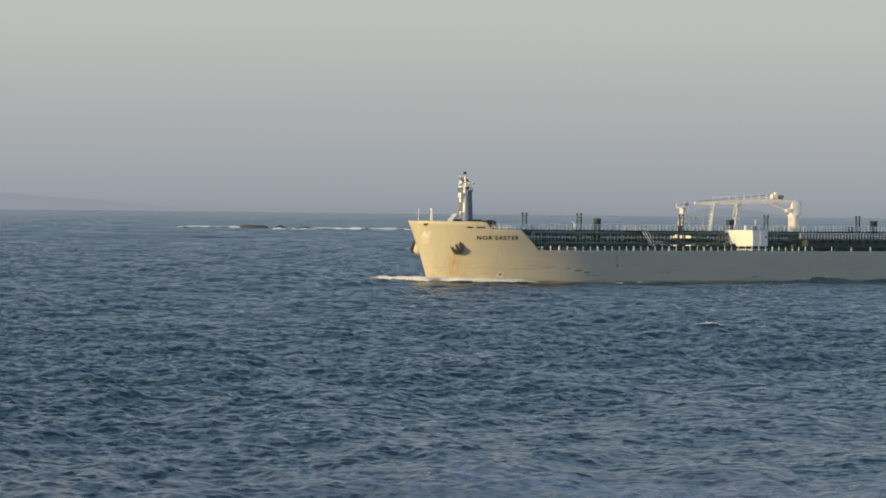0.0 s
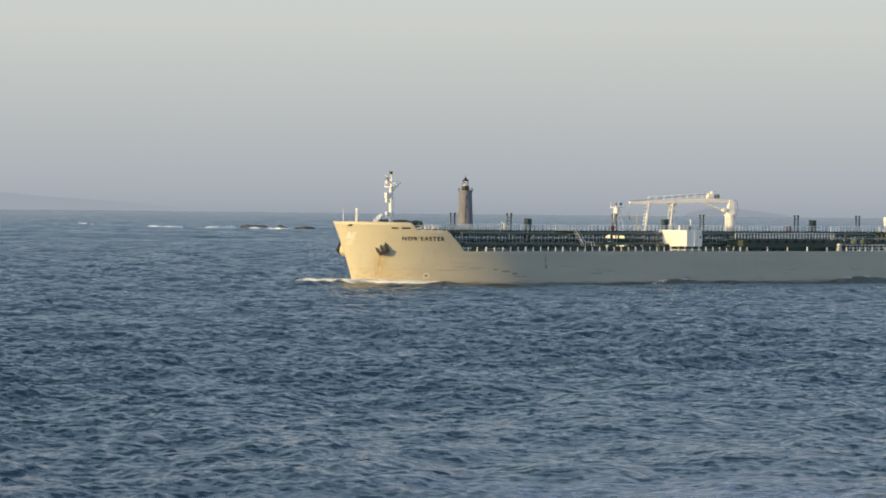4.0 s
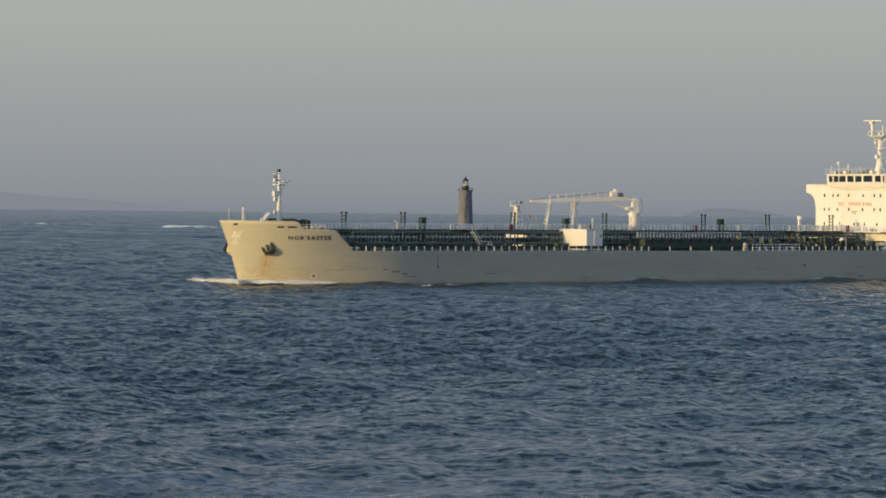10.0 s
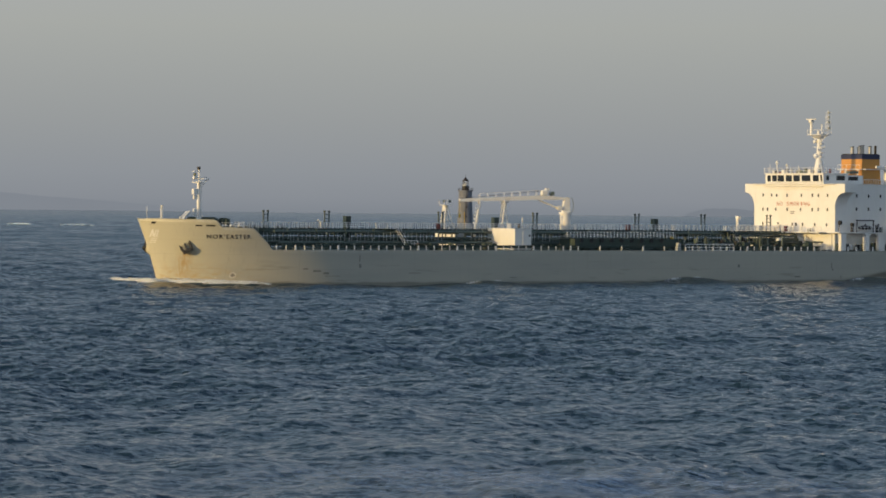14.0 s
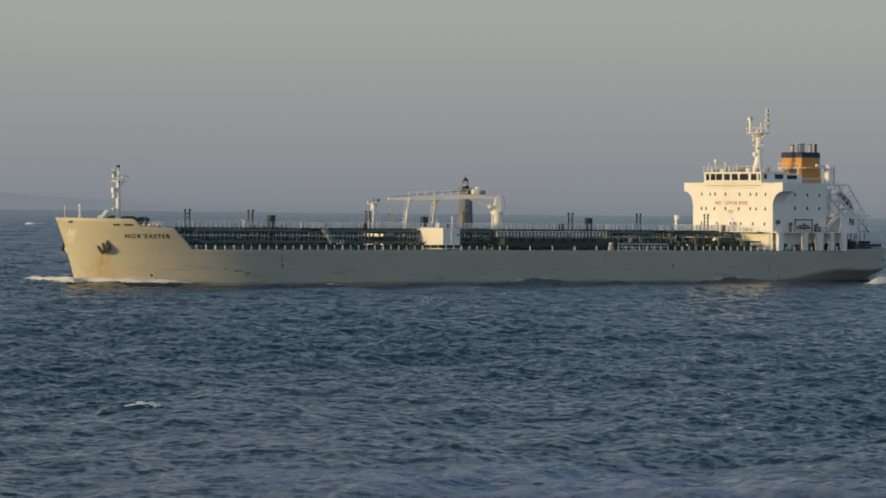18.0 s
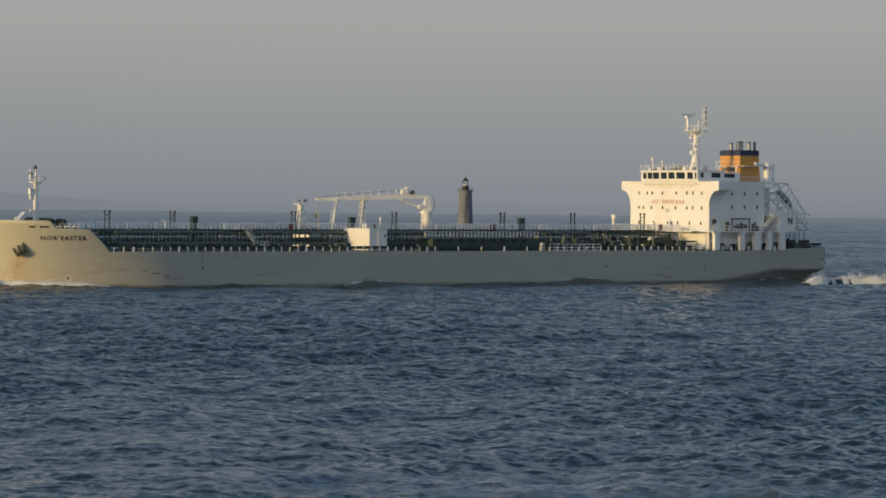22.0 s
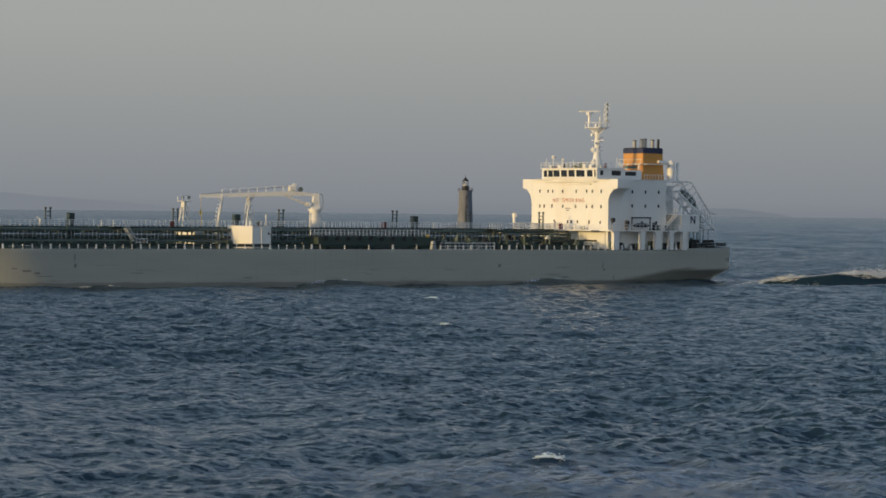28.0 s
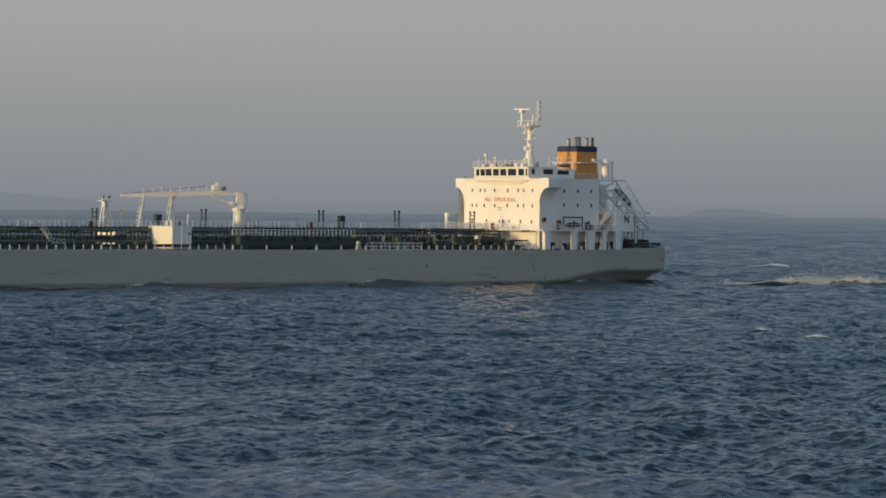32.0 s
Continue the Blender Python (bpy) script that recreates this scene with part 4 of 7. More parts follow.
def aft_deck(ship):
    """Pipework, small housings and lockers before the house."""
    rr = random.Random(77)
    for i in range(46):
        x = -113 - 0.78 * i + rr.uniform(-0.5, 0.5)
        y = rr.uniform(4.0, 13.5)
        kind = rr.random()
        if kind < 0.35:
            h = rr.uniform(1.0, 2.6)
            v = rod("vent_pipe", (x, y, 6.2), (x, y, 6.2 + h), rr.uniform(0.1, 0.2), rr.choice((M_PIPE, M_GREEN, M_GREEN)), ship, "upright deck vent pipe")
            part("vent_head", add_rod(B(), (x, y, 6.1 + h), (x, y, 6.45 + h), 0.3, n=10), rr.choice((M_PIPE, M_RAIL, M_GREEN)), v)
        elif kind < 0.6:
            box("deck_locker", (x, y, 6.8), (rr.uniform(0.7, 1.8), rr.uniform(0.6, 1.4), rr.uniform(1.0, 1.9)), rr.choice((M_GREEN, M_PIPE, M_PIPE, M_GREEN)), ship, "weathered deck locker", bevel=0.05)
        elif kind < 0.85:
            h = rr.uniform(7.2, 9.3)
            bm = add_rod(B(), (x, y, 6.2), (x, y, h), 0.16, n=8)
            add_rod(bm, (x, y, h), (x - rr.uniform(1.5, 5), y, h), 0.16, n=8)
            part("branch_pipe", bm, rr.choice((M_PIPE, M_GREEN, M_PIPE)), ship, "branch pipe turned along the deck")
        else:
            v = part("deck_valve", add_rod(B(), (x, y, 6.1), (x, y, 7.4), 0.2), M_GREEN, ship, "deck valve with handwheel")
            part("handwheel", add_rod(B(), (x, y, 7.4), (x, y, 7.48), 0.42, n=12), M_GREEN, v)
    # raised pipes that lead to the pump room, before the house front
    for y, zz, r in ((4.0, 9.4, 0.16), (4.8, 9.0, 0.14), (5.6, 8.9, 0.18), (6.6, 8.4, 0.15), (7.4, 8.2, 0.16), (8.3, 7.8, 0.14), (9.2, 7.5, 0.18), (10.4, 7.9, 0.15)):
        x0, x1 = -126.0 - 1.2 * y, -148.3 + 0.6 * (y - 4)
        bm = add_rod(B(), (x0, y, zz), (x1, y, zz), r, n=8)
        add_rod(bm, (x1, y, zz + r), (x1, y, 6.2), r, n=8)
        add_rod(bm, (x0, y, zz + r), (x0, y, 6.2), r, n=8)
        part("pump_pipe", bm, M_GREEN, ship, "green pipe to the pump room")
    for i in range(52):
        x, y = rr.uniform(-116, -148), rr.uniform(3.5, 13.0)
        hgt = rr.uniform(0.8, 3.0) * (1.15 - y / 16)
        bm = add_box(B(), (x, y, 6.2 + hgt / 2), (rr.uniform(0.3, 1.1), rr.uniform(0.3, 1.1), hgt), 0.05)
        if rr.random() < 0.5:
            add_rod(bm, (x, y, 6.2 + hgt), (x, y, 6.6 + hgt), 0.3, n=8)
        part("pump_gear", bm, rr.choice((M_GREEN, M_GREEN, M_PIPE, M_BLACK)), ship, "dark green pump and valve gear")
    box("pump_room_entrance", (-146.8, -6.5, 7.7), (2.6, 3.4, 3.0), M_WHITE, ship, "small white pump-room entrance", bevel=0.05)
    part("white_drum", add_rod(B(), (-139.6, 9.0, 8.2), (-139.6, 9.9, 8.2), 0.42, n=14), M_RAIL, ship, "round white drum end")
    part("slop_tank_hatch", add_prism(B(), [(-110.0, 6.0), (-111.0, 6.0), (-110.7, 7.6), (-110.3, 7.6)], 13.6, 14.4), M_HANGER, ship, "grey tapered hatch")
    bm = B()
    for q in (0.0, 0.6, 1.2):
        add_rod(bm, (-112.0, 14.4, 6.1 + q), (-124.0, 14.4, 6.1 + q), 0.06, n=5)
    part("side_ladder_rail", bm, M_RAIL, ship, "stowed pale gangway")
    for i in range(13):
        rod("gangway_stanchion", (-112.0 - i, 14.4, 6.0), (-112.0 - i, 14.4, 7.35), 0.06, M_RAIL, ship, n=5)


def manifold(ship):
    """Cargo manifold, hose platform and its crane amidships."""
    # white deckhouse, port side
    bm = add_box(B(), (-75.95, 5.95, 8.1), (3.9, 9.3, 3.95), 0.06)
    house = part("deckhouse", bm, M_WHITE, ship, "white steel deckhouse, weathered seams")
    box("roof_edge", (-75.95, 5.95, 10.1), (4.05, 9.45, 0.1), M_WHITE, house, bevel=0.02)
    box("side_door", (-77.2, 10.62, 7.6), (0.75, 0.06, 1.8), M_RAIL, house)
    rod("drain_pipe", (-75.9, 10.66, 6.2), (-75.9, 10.66, 10.0), 0.07, M_RAIL, house)
    box("vent_grille", (-77.4, 10.63, 8.8), (0.35, 0.05, 0.4), M_BLACK, house, bevel=0)
    for x, y, s in ((-74.6, 7.5, 0.5), (-76.6, 8.2, 0.4), (-77.3, 4.0, 0.5)):
        part("roof_vent", add_rod(B(), (x, y, 10.1), (x, y, 10.6 + s), 0.2, n=10), M_WHITE if s > 0.45 else M_BLACK, house)
    # small lit store and locker forward of it
    part("deck_store", add_box(B(), (-71.6, -8.4, 7.95), (2.2, 7.0, 3.6), 0.05), M_CREAM, ship, "pale steel deck store under the light tower")
    # long drip tray and hose platform with white railing, port
    box("drip_tray", (-99.0, 10.2, 7.4), (25.0, 5.0, 1.75), M_GREEN, ship, "long dark drip tray below the manifold", bevel=0.05)
    pf = box("hose_platform", (-98.5, 9.5, 8.5), (26.0, 3.5, 0.12), M_GREEN, ship, "hose platform with white railing", bevel=0)
    s0 = None
    for i in range(33):
        x = -85.8 - 0.8 * i
        if s0 is None:
            s0 = rod("platform_stanchion", (0, 0, 0), (0, 0, 1.05), 0.085, M_RAIL, pf, n=5)
            s0.matrix_basis = pose(x, 11.2, 8.55)
        else:
            share("platform_stanchion", s0, pose(x, 11.2, 8.55), pf)
    for q in (0.5, 1.05):
        rod("platform_rail", (-85.6, 11.2, 8.55 + q), (-111.6, 11.2, 8.55 + q), 0.04, M_RAIL, pf, n=5)
    # athwartship manifold pipes with flanges
    for i in range(9):
        x = -88.0 - 2.4 * i
        pp = rod("manifold_pipe", (x, -12.0, 8.0), (x, 12.9, 8.0), 0.26, M_PIPE, ship, "athwartship manifold pipe", n=10)
        for y in (12.9, -12.0):
            part("flange", add_rod(B(), (x, y - 0.08, 8.0), (x, y + 0.08, 8.0), 0.42, n=14), M_BLACK, pp)
    part("yellow_float", add_ball(B(), (-111.2, 11.0, 8.35), 0.42), M_YELLOW, ship, "yellow hose float")
    box("fire_locker", (-62.6, 1.4, 10.4), (0.6, 0.6, 1.0), M_REDBOX, ship, "red fire locker on the walkway")
    box("fire_locker", (-107.5, 1.4, 10.45), (0.9, 0.7, 1.1), M_REDBOX, ship)
    part("fire_monitor", add_rod(add_rod(B(), (-36.5, 1.5, 9.9), (-36.5, 1.5, 11.1), 0.17), (-36.9, 1.5, 11.1), (-35.9, 1.5, 11.4), 0.14), M_CREAM, ship, "pale fire monitor")
    aft_deck(ship)


def lattice(bm, a, b, w0, w1, bays, r):
    """Four corner rods with bracing, upright from a to b."""
    a, b = Vector(a), Vector(b)
    def ring(t):
        c, w = a.lerp(b, t), (w0 + (w1 - w0) * t) / 2
        return [c + Vector((sx * w, sy * w, 0)) for sx, sy in ((1, 1), (1, -1), (-1, -1), (-1, 1))]
    for i in range(bays):
        p, q = ring(i / bays), ring((i + 1) / bays)
        for k in range(4):
            add_rod(bm, p[k], q[k], r, n=5)
            add_rod(bm, p[k], q[(k + 1) % 4], r * 0.6, n=4)
            add_rod(bm, q[k], q[(k + 1) % 4], r * 0.7, n=4)
    return bm


def shift(thing, dx, dy):
    for ob in (thing, *thing.children):
        ob.data.transform(Matrix.Translation((dx, dy, 0)))


def crane(ship):
    bm = B()
    add_rod(bm, (-93.3, 0, 6.3), (-93.3, 0, 13.1), 1.05, n=20)
    base = part("hose_crane", bm, M_CREAM, ship, "cream hose-handling crane, its jib lowered forward")
    part("slewing_ring", add_rod(B(), (-93.3, 0, 13.0), (-93.3, 0, 13.35), 1.28, n=20), M_CREAM, base)
    part("crane_house", add_prism(B(), [(-92.5, 13.3), (-94.2, 13.3), (-94.0, 16.1), (-93.4, 16.3), (-92.9, 16.0)], -0.6, 0.6), M_CREAM, base)
    part("motor_drum", add_rod(B(), (-91.7, -0.8, 14.2), (-91.7, 0.8, 14.2), 0.42, n=14), M_CREAM, base)
    part("jib", add_prism(B(), [(-68.3, 15.3), (-68.3, 15.75), (-88.0, 16.6), (-90.2, 16.45), (-93.6, 16.15), (-93.6, 15.75), (-89.0, 15.75), (-70.0, 15.2)], -0.38, 0.38), M_CREAM, base, "tapered box jib")
    rod("luffing_cylinder", (-92.3, 0, 13.9), (-86.8, 0, 15.75), 0.2, M_CREAM, base)
    bm = B()
    add_box(bm, (-88.2, 0, 17.1), (1.5, 1.3, 1.0), 0.15)
    add_box(bm, (-88.8, 0, 17.7), (0.9, 0.9, 0.6), 0.1)
    part("winch_house", bm, M_CREAM, base, "winch housing on the jib")
    part("winch_drum", add_rod(B(), (-90.0, -0.7, 16.95), (-90.0, 0.7, 16.95), 0.42, n=12), M_PIPE, base)
    for y in (-0.35, 0.35):
        bm = B()
        prev = None
        for k in range(9):
            x = -73 - 1.9 * k
            z = 15.95 + (-73 - x) * 0.056
            add_rod(bm, (x, y, z - 0.1), (x, y, z + 0.85), 0.035, n=4)
            if prev:
                add_rod(bm, prev, (x, y, z + 0.85), 0.03, n=4)
            prev = (x, y, z + 0.85)
        part("jib_rail", bm, M_RAIL, base)
    for y in (-0.3, 0.3):
        rod("hoist_wire", (-68.6, y, 15.8), (-88.0, y, 17.5), 0.03, M_BLACK, base, n=4)
    bm = add_rod(B(), (-68.4, 0, 15.2), (-68.4, 0, 12.6), 0.03, n=4)
    add_box(bm, (-68.4, 0, 12.4), (0.4, 0.3, 0.7), 0.08)
    part("hook_block", bm, M_YELLOW, base, "yellow hook block hanging from the jib")
    bm = B()
    for k in range(8):
        a0, a1 = math.pi * k / 8, math.pi * (k + 1) / 8
        add_rod(bm, (-94.2 - 0.6 * math.sin(a0), 0.9, 14.7 + 1.5 * math.cos(a0)), (-94.2 - 0.6 * math.sin(a1), 0.9, 14.7 + 1.5 * math.cos(a1)), 0.07, n=5)
    part("hose_loop", bm, M_PIPE, base)
    slew = Matrix.Translation((-93.3, 0, 0)) @ Matrix.Rotation(radians(-17.4), 4, "Z") @ Matrix.Diagonal((0.87, 1, 1, 1)) @ Matrix.Translation((93.3, 0, 0))
    for ob in base.children:
        if ob.name.split(".")[0] not in ("slewing_ring",):
            ob.data.transform(slew)
    # jib rest: braced stand below the jib
    bm = B()
    for y in (-0.7, 0.7):
        add_rod(bm, (-76.6, y, 6.3), (-78.0, y * 0.6, 15.3), 0.14, n=6)
        add_rod(bm, (-78.6, y, 6.3), (-78.2, y * 0.6, 15.3), 0.14, n=6)
        for z in (10.8, 12.2, 13.6):
            add_rod(bm, (-77.35 - (z - 10.8) * 0.14, y * 0.8, z), (-78.45, y * 0.8, z + 0.8), 0.07, n=5)
    rest = part("jib_rest", bm, M_CREAM, ship, "cream braced rest under the crane jib")
    box("rest_cradle", (-78.2, 0, 15.25), (1.1, 1.6, 0.5), M_CREAM, rest)
    for z in (11.0, 12.5, 14.0):
        box("rest_platform", (-78.3, 0, z), (1.5, 1.3, 0.1), M_CREAM, rest, bevel=0)
    shift(rest, -3.4, -4.1)
    # leaning post with ladder hoops
    bm = add_rod(B(), (-71.5, 0, 6.3), (-73.2, 0, 15.6), 0.34, 0.3, n=10)
    lp = part("vent_riser", bm, M_CREAM, ship, "pale leaning vent riser with ladder")
    for z in (11.0, 11.7, 12.4, 13.1, 13.8, 14.5, 15.1):
        x = -71.5 - (z - 6.3) * 0.183 + 0.75
        part("ladder_hoop", add_rod(B(), (x - 0.15, 0, z), (x - 0.15, 0, z + 0.3), 0.13, n=10), M_RAIL, lp)
    shift(lp, -3.2, -5.0)
    # light tower on splayed legs
    bm = B()
    for y in (-0.8, 0.8):
        add_rod(bm, (-64.6, y, 9.2), (-65.2, y * 0.5, 14.4), 0.14, n=6)
        add_rod(bm, (-67.0, y, 9.2), (-65.6, y * 0.5, 14.4), 0.14, n=6)
        for z in (10.2, 11.4, 12.6):
            add_rod(bm, (-64.8, y * 0.8, z), (-66.2, y * 0.8, z + 0.5), 0.06, n=5)
    tw = part("light_tower", bm, M_CREAM, ship, "cream lattice light tower with platform")
    part("tower_drum", add_rod(B(), (-65.4, 0, 13.4), (-65.4, 0, 14.5), 0.4, 0.6, n=12), M_CREAM, tw)
    box("tower_platform", (-65.4, 0, 14.5), (1.8, 1.8, 0.14), M_CREAM, tw)
    for x, y in ((-64.5, 0.9), (-66.3, 0.9), (-64.5, -0.9), (-66.3, -0.9), (-65.4, 0.9)):
        rod("platform_stanchion", (x, y, 14.5), (x, y, 15.5), 0.05, M_RAIL, tw, n=5)
    for y in (-0.9, 0.9):
        rod("platform_rail", (-64.5, y, 15.5), (-66.3, y, 15.5), 0.05, M_RAIL, tw, n=5)
    for x in (-64.7, -66.0):
        box("flood_lamp", (x, 0.6, 15.2), (0.45, 0.35, 0.45), M_PIPE, tw, bevel=0.05)
    shift(tw, -3.6, -6.0)
    # thin aerials near the crane
    rod("aerial", (-68.8, 1.0, 9.8), (-68.8, 1.0, 13.2), 0.05, M_YELLOW, ship)
    rod("aerial", (-82.0, 1.5, 9.9), (-82.0, 1.5, 12.2), 0.16, M_WHITE, ship)


def window_row(house, face, xs, z, w=0.37, h=0.64):
    """Small dark windows with frames; face: 'front' (xs are y at the front) or 'side' (xs are x on the port side)."""
    for q in xs:
        if face == "front":
            fr = box("window", (-151.28, q, z), (0.08, w + 0.16, h + 0.16), M_WHITE, house, bevel=0.02)
            box("pane", (-151.24, q, z), (0.06, w, h), M_GLASS, fr, bevel=0)
        else:
            fr = box("window", (q, 13.02, z), (w + 0.16, 0.08, h + 0.16), M_WHITE, house, bevel=0.02)
            box("pane", (q, 13.06, z), (w, 0.06, h), M_GLASS, fr, bevel=0)


def superstructure(ship):
    # main block
    bm = add_box(B(), (-158.3, 0, 12.9), (14.0, 26.0, 13.4), 0.05)
    house = part("accommodation_block", bm, M_WHITE, ship, "white accommodation block, its front lit by the low sun")
    # bridge deck with wings on curved brackets
    zt = 19.72
    for sgn in (1, -1):
        prof = []
        for k in range(9):
            a = math.pi / 2 * k / 8
            prof.append((13.0 + 2.9 * (1 - math.cos(a)), 15.0 + 2.9 * math.sin(a)))
        prof = [(12.6, 14.6)] + prof + [(16.05, 18.0), (16.05, zt), (12.6, zt)]
        bm = B()
        front = [bm.verts.new((-151.26, sgn * y, z)) for y, z in prof]
        back = [bm.verts.new((-154.4, sgn * y, z)) for y, z in prof]
        k = len(prof)
        bm.faces.new(front), bm.faces.new(back[::-1])
        for i in range(k):
            bm.faces.new((front[i], back[i], back[(i + 1) % k], front[(i + 1) % k]))
        bmesh.ops.recalc_face_normals(bm, faces=bm.faces)
        part("bridge_wing", bm, M_WHITE, ship, "white bridge wing on a curved bracket")
    box("bridge_deck", (-158.0, 0, 19.65), (14.4, 26.2, 0.12), M_WHITE, ship, bevel=0)
    # wheelhouse with sloped front windows
    wh = part("wheelhouse", add_prism(B(), [(-151.05, 19.7), (-150.95, 21.0), (-151.0, 21.75), (-157.6, 21.75), (-157.6, 19.7)], -9.0, 9.6), M_WHITE, ship, "white wheelhouse with dark raked windows")
    box("wheelhouse_roof", (-154.25, 0.3, 21.83), (7.0, 19.2, 0.16), M_WHITE, wh, bevel=0.04)
    box("front_walk", (-150.9, 0.3, 19.2), (0.7, 18.0, 0.12), M_WHITE, ship, bevel=0.02)
    box("front_beam", (-151.12, 0.3, 18.75), (0.3, 14.0, 0.25), M_WHITE, ship, bevel=0.02)
    for i in range(13):
        rod("walk_stanchion", (-150.6, -8.4 + 1.45 * i, 19.2), (-150.6, -8.4 + 1.45 * i, 20.05), 0.03, M_RAIL, ship, n=5)
    rod("walk_rail", (-150.6, -8.6, 20.05), (-150.6, 9.2, 20.05), 0.035, M_RAIL, ship, n=5)
    tilt = Matrix.Rotation(radians(3), 4, "Y")
    for y, w in ((-7.7, 1.1), (-5.95, 1.5), (-3.9, 2.0), (-1.33, 1.95), (1.2, 2.0), (4.2, 2.75), (7.3, 1.8), (9.05, 0.45)):
        fr = box("wheelhouse_window", (-150.97, y, 20.85), (0.08, w + 0.14, 1.44), M_WHITE, wh, turn=tilt, bevel=0)
        box("pane", (-150.92, y, 20.85), (0.06, w, 1.28), M_GLASS, fr, turn=tilt, bevel=0)
    for x, w in ((-152.1, 0.7), (-155.6, 2.2)):
        box("pane", (x, 9.63, 20.95), (w, 0.06, 0.95), M_GLASS, wh, bevel=0)
    # small windows
    window_row(house, "front", (-10.0, -7.2, -5.6, -2.2, 2.4, 5.9, 7.8, 10.7), 17.35)
    window_row(house, "front", (-10.0, -8.5, -5.8, -2.1, 2.2, 5.9, 7.8, 10.7), 14.4)
    window_row(house, "front", (-10.0, -5.0, -0.4, 0.8, 2.9, 6.8, 10.5), 11.35)
    window_row(house, "side", (-157.0, -160.2, -163.4), 17.3)
    window_row(house, "side", (-157.0, -160.2, -163.4), 14.6)
    window_row(house, "side", (-156.2, -159.4, -162.9), 11.3)
    front = Matrix.Translation((-151.22, -0.2, 15.2)) @ Matrix(((0, 0, 1, 0), (1, 0, 0, 0), (0, 1, 0, 0), (0, 0, 0, 1)))
    for i, ch in enumerate("NO SMOKING"):
        if ch != " ":
            flat_text(ch, 0.34 if ch == "I" else 0.78, 0.78, M_RED, house, front @ Matrix.Translation((-4.9 + 1.09 * i, 0, 0)), "letter", "red warning letter")
    for i, wd in enumerate((1.7, 1.2)):
        box("notice_bar", (-151.23, -0.4, 14.0 - 0.4 * i), (0.03, wd, 0.14), M_LETTER, house, bevel=0)
    # poop deck level: apron round the house at 9.9 m
    box("poop_deck", (-160.6, 0, 9.75), (20.6, 31.0, 0.22), M_WHITE, ship, "white poop deck on pillars", bevel=0.03)
    box("front_apron", (-149.4, -2.0, 9.75), (2.2, 27.0, 0.18), M_CREAM, ship, bevel=0)
    sh = None
    for i in range(19):
        y = -15.0 + 1.5 * i
        if sh is None:
            sh = rod("apron_stanchion", (0, 0, 0), (0, 0, 1.1), 0.05, M_RAIL, ship, n=5)
            sh.matrix_basis = pose(-148.5, y, 9.85)
        else:
            share("apron_stanchion", sh, pose(-148.5, y, 9.85), ship)
    for q in (0.55, 1.1):
        rod("apron_rail", (-148.5, -15.4, 9.85 + q), (-148.5, 12.2, 9.85 + q), 0.05, M_RAIL, ship, n=5)
    for i in range(22):
        share("apron_stanchion", sh, pose(-150.6 - 0.95 * i, 15.3, 9.85), ship)
    for q in (0.55, 1.1):
        rod("apron_rail", (-150.5, 15.3, 9.85 + q), (-170.6, 15.3, 9.85 + q), 0.04, M_RAIL, ship, n=5)
    for y, w, h, m in ((-9.2, 0.5, 1.1, M_HANGER), (-5.0, 0.7, 0.8, M_CREAM), (-3.4, 0.5, 1.5, M_WHITE), (-1.2, 0.7, 1.2, M_REDBOX), (0.4, 0.5, 0.9, M_CREAM), (3.6, 0.6, 1.0, M_WHITE), (6.2, 0.9, 0.7, M_HANGER)):
        box("apron_locker", (-150.2, y, 9.85 + h / 2), (0.5, w, h), m, ship, "small locker on the apron before the house", bevel=0.04)
    # white structure at the starboard corner: post and box
    rod("davit_post", (-148.6, -15.2, 6.3), (-148.6, -15.2, 12.6), 0.28, M_WHITE, ship, "white davit post")
    box("davit_head", (-148.6, -15.0, 12.5), (0.6, 0.9, 0.8), M_WHITE, ship)
    # gallery under the poop deck: pillars and inner wall
    for x, w in ((-151.6, 1.3), (-158.0, 1.0), (-161.8, 1.6), (-165.0, 0.9), (-168.2, 1.1)):
        bm = B()
        add_prism(bm, [(x - w / 2, 6.1), (x + w / 2, 6.1), (x + w / 2, 9.1), (x + w / 2 + 0.2, 9.65), (x - w / 2 - 0.2, 9.65), (x - w / 2, 9.1)], 14.6, 15.45)
        part("gallery_pillar", bm, M_WHITE, ship, "white pillar carrying the poop deck")
    box("gallery_wall", (-161.3, 12.2, 7.9), (20.5, 0.2, 3.6), M_WHITE, ship, bevel=0)
    rr = random.Random(21)
    for i in range(12):
        x = -152.0 - 1.5 * i
        box("gallery_gear", (x, rr.uniform(13.0, 14.2), 6.2 + 0.6), (rr.uniform(0.4, 1.1), 0.7, rr.uniform(0.9, 1.9)), rr.choice((M_GREEN, M_BLACK, M_RAIL, M_PIPE)), ship, "mooring gear under the poop deck", bevel=0.05)
    for i in range(9):
        x = -151.0 - 2.2 * i
        part("bollard", add_rod(B(), (x, 15.0, 6.0), (x, 15.0, 6.9), 0.2, n=10), M_RAIL, ship)
    # poop deck gear abreast of the house
    fr = B()
    for x in (-156.0, -160.4):
        add_rod(fr, (x, 14.4, 9.85), (x, 14.4, 12.3), 0.12, n=6)
    add_rod(fr, (-155.8, 14.4, 12.3), (-160.6, 14.4, 12.3), 0.12, n=6)
    frame_ob = part("boat_frame", fr, M_BLACK, ship, "dark davit frame with a small rescue boat")
    part("rescue_boat", add_ball(B(), (-158.4, 14.2, 10.8), 1.0, (1.9, 0.75, 0.5), 14, 8), M_BLACK, frame_ob)
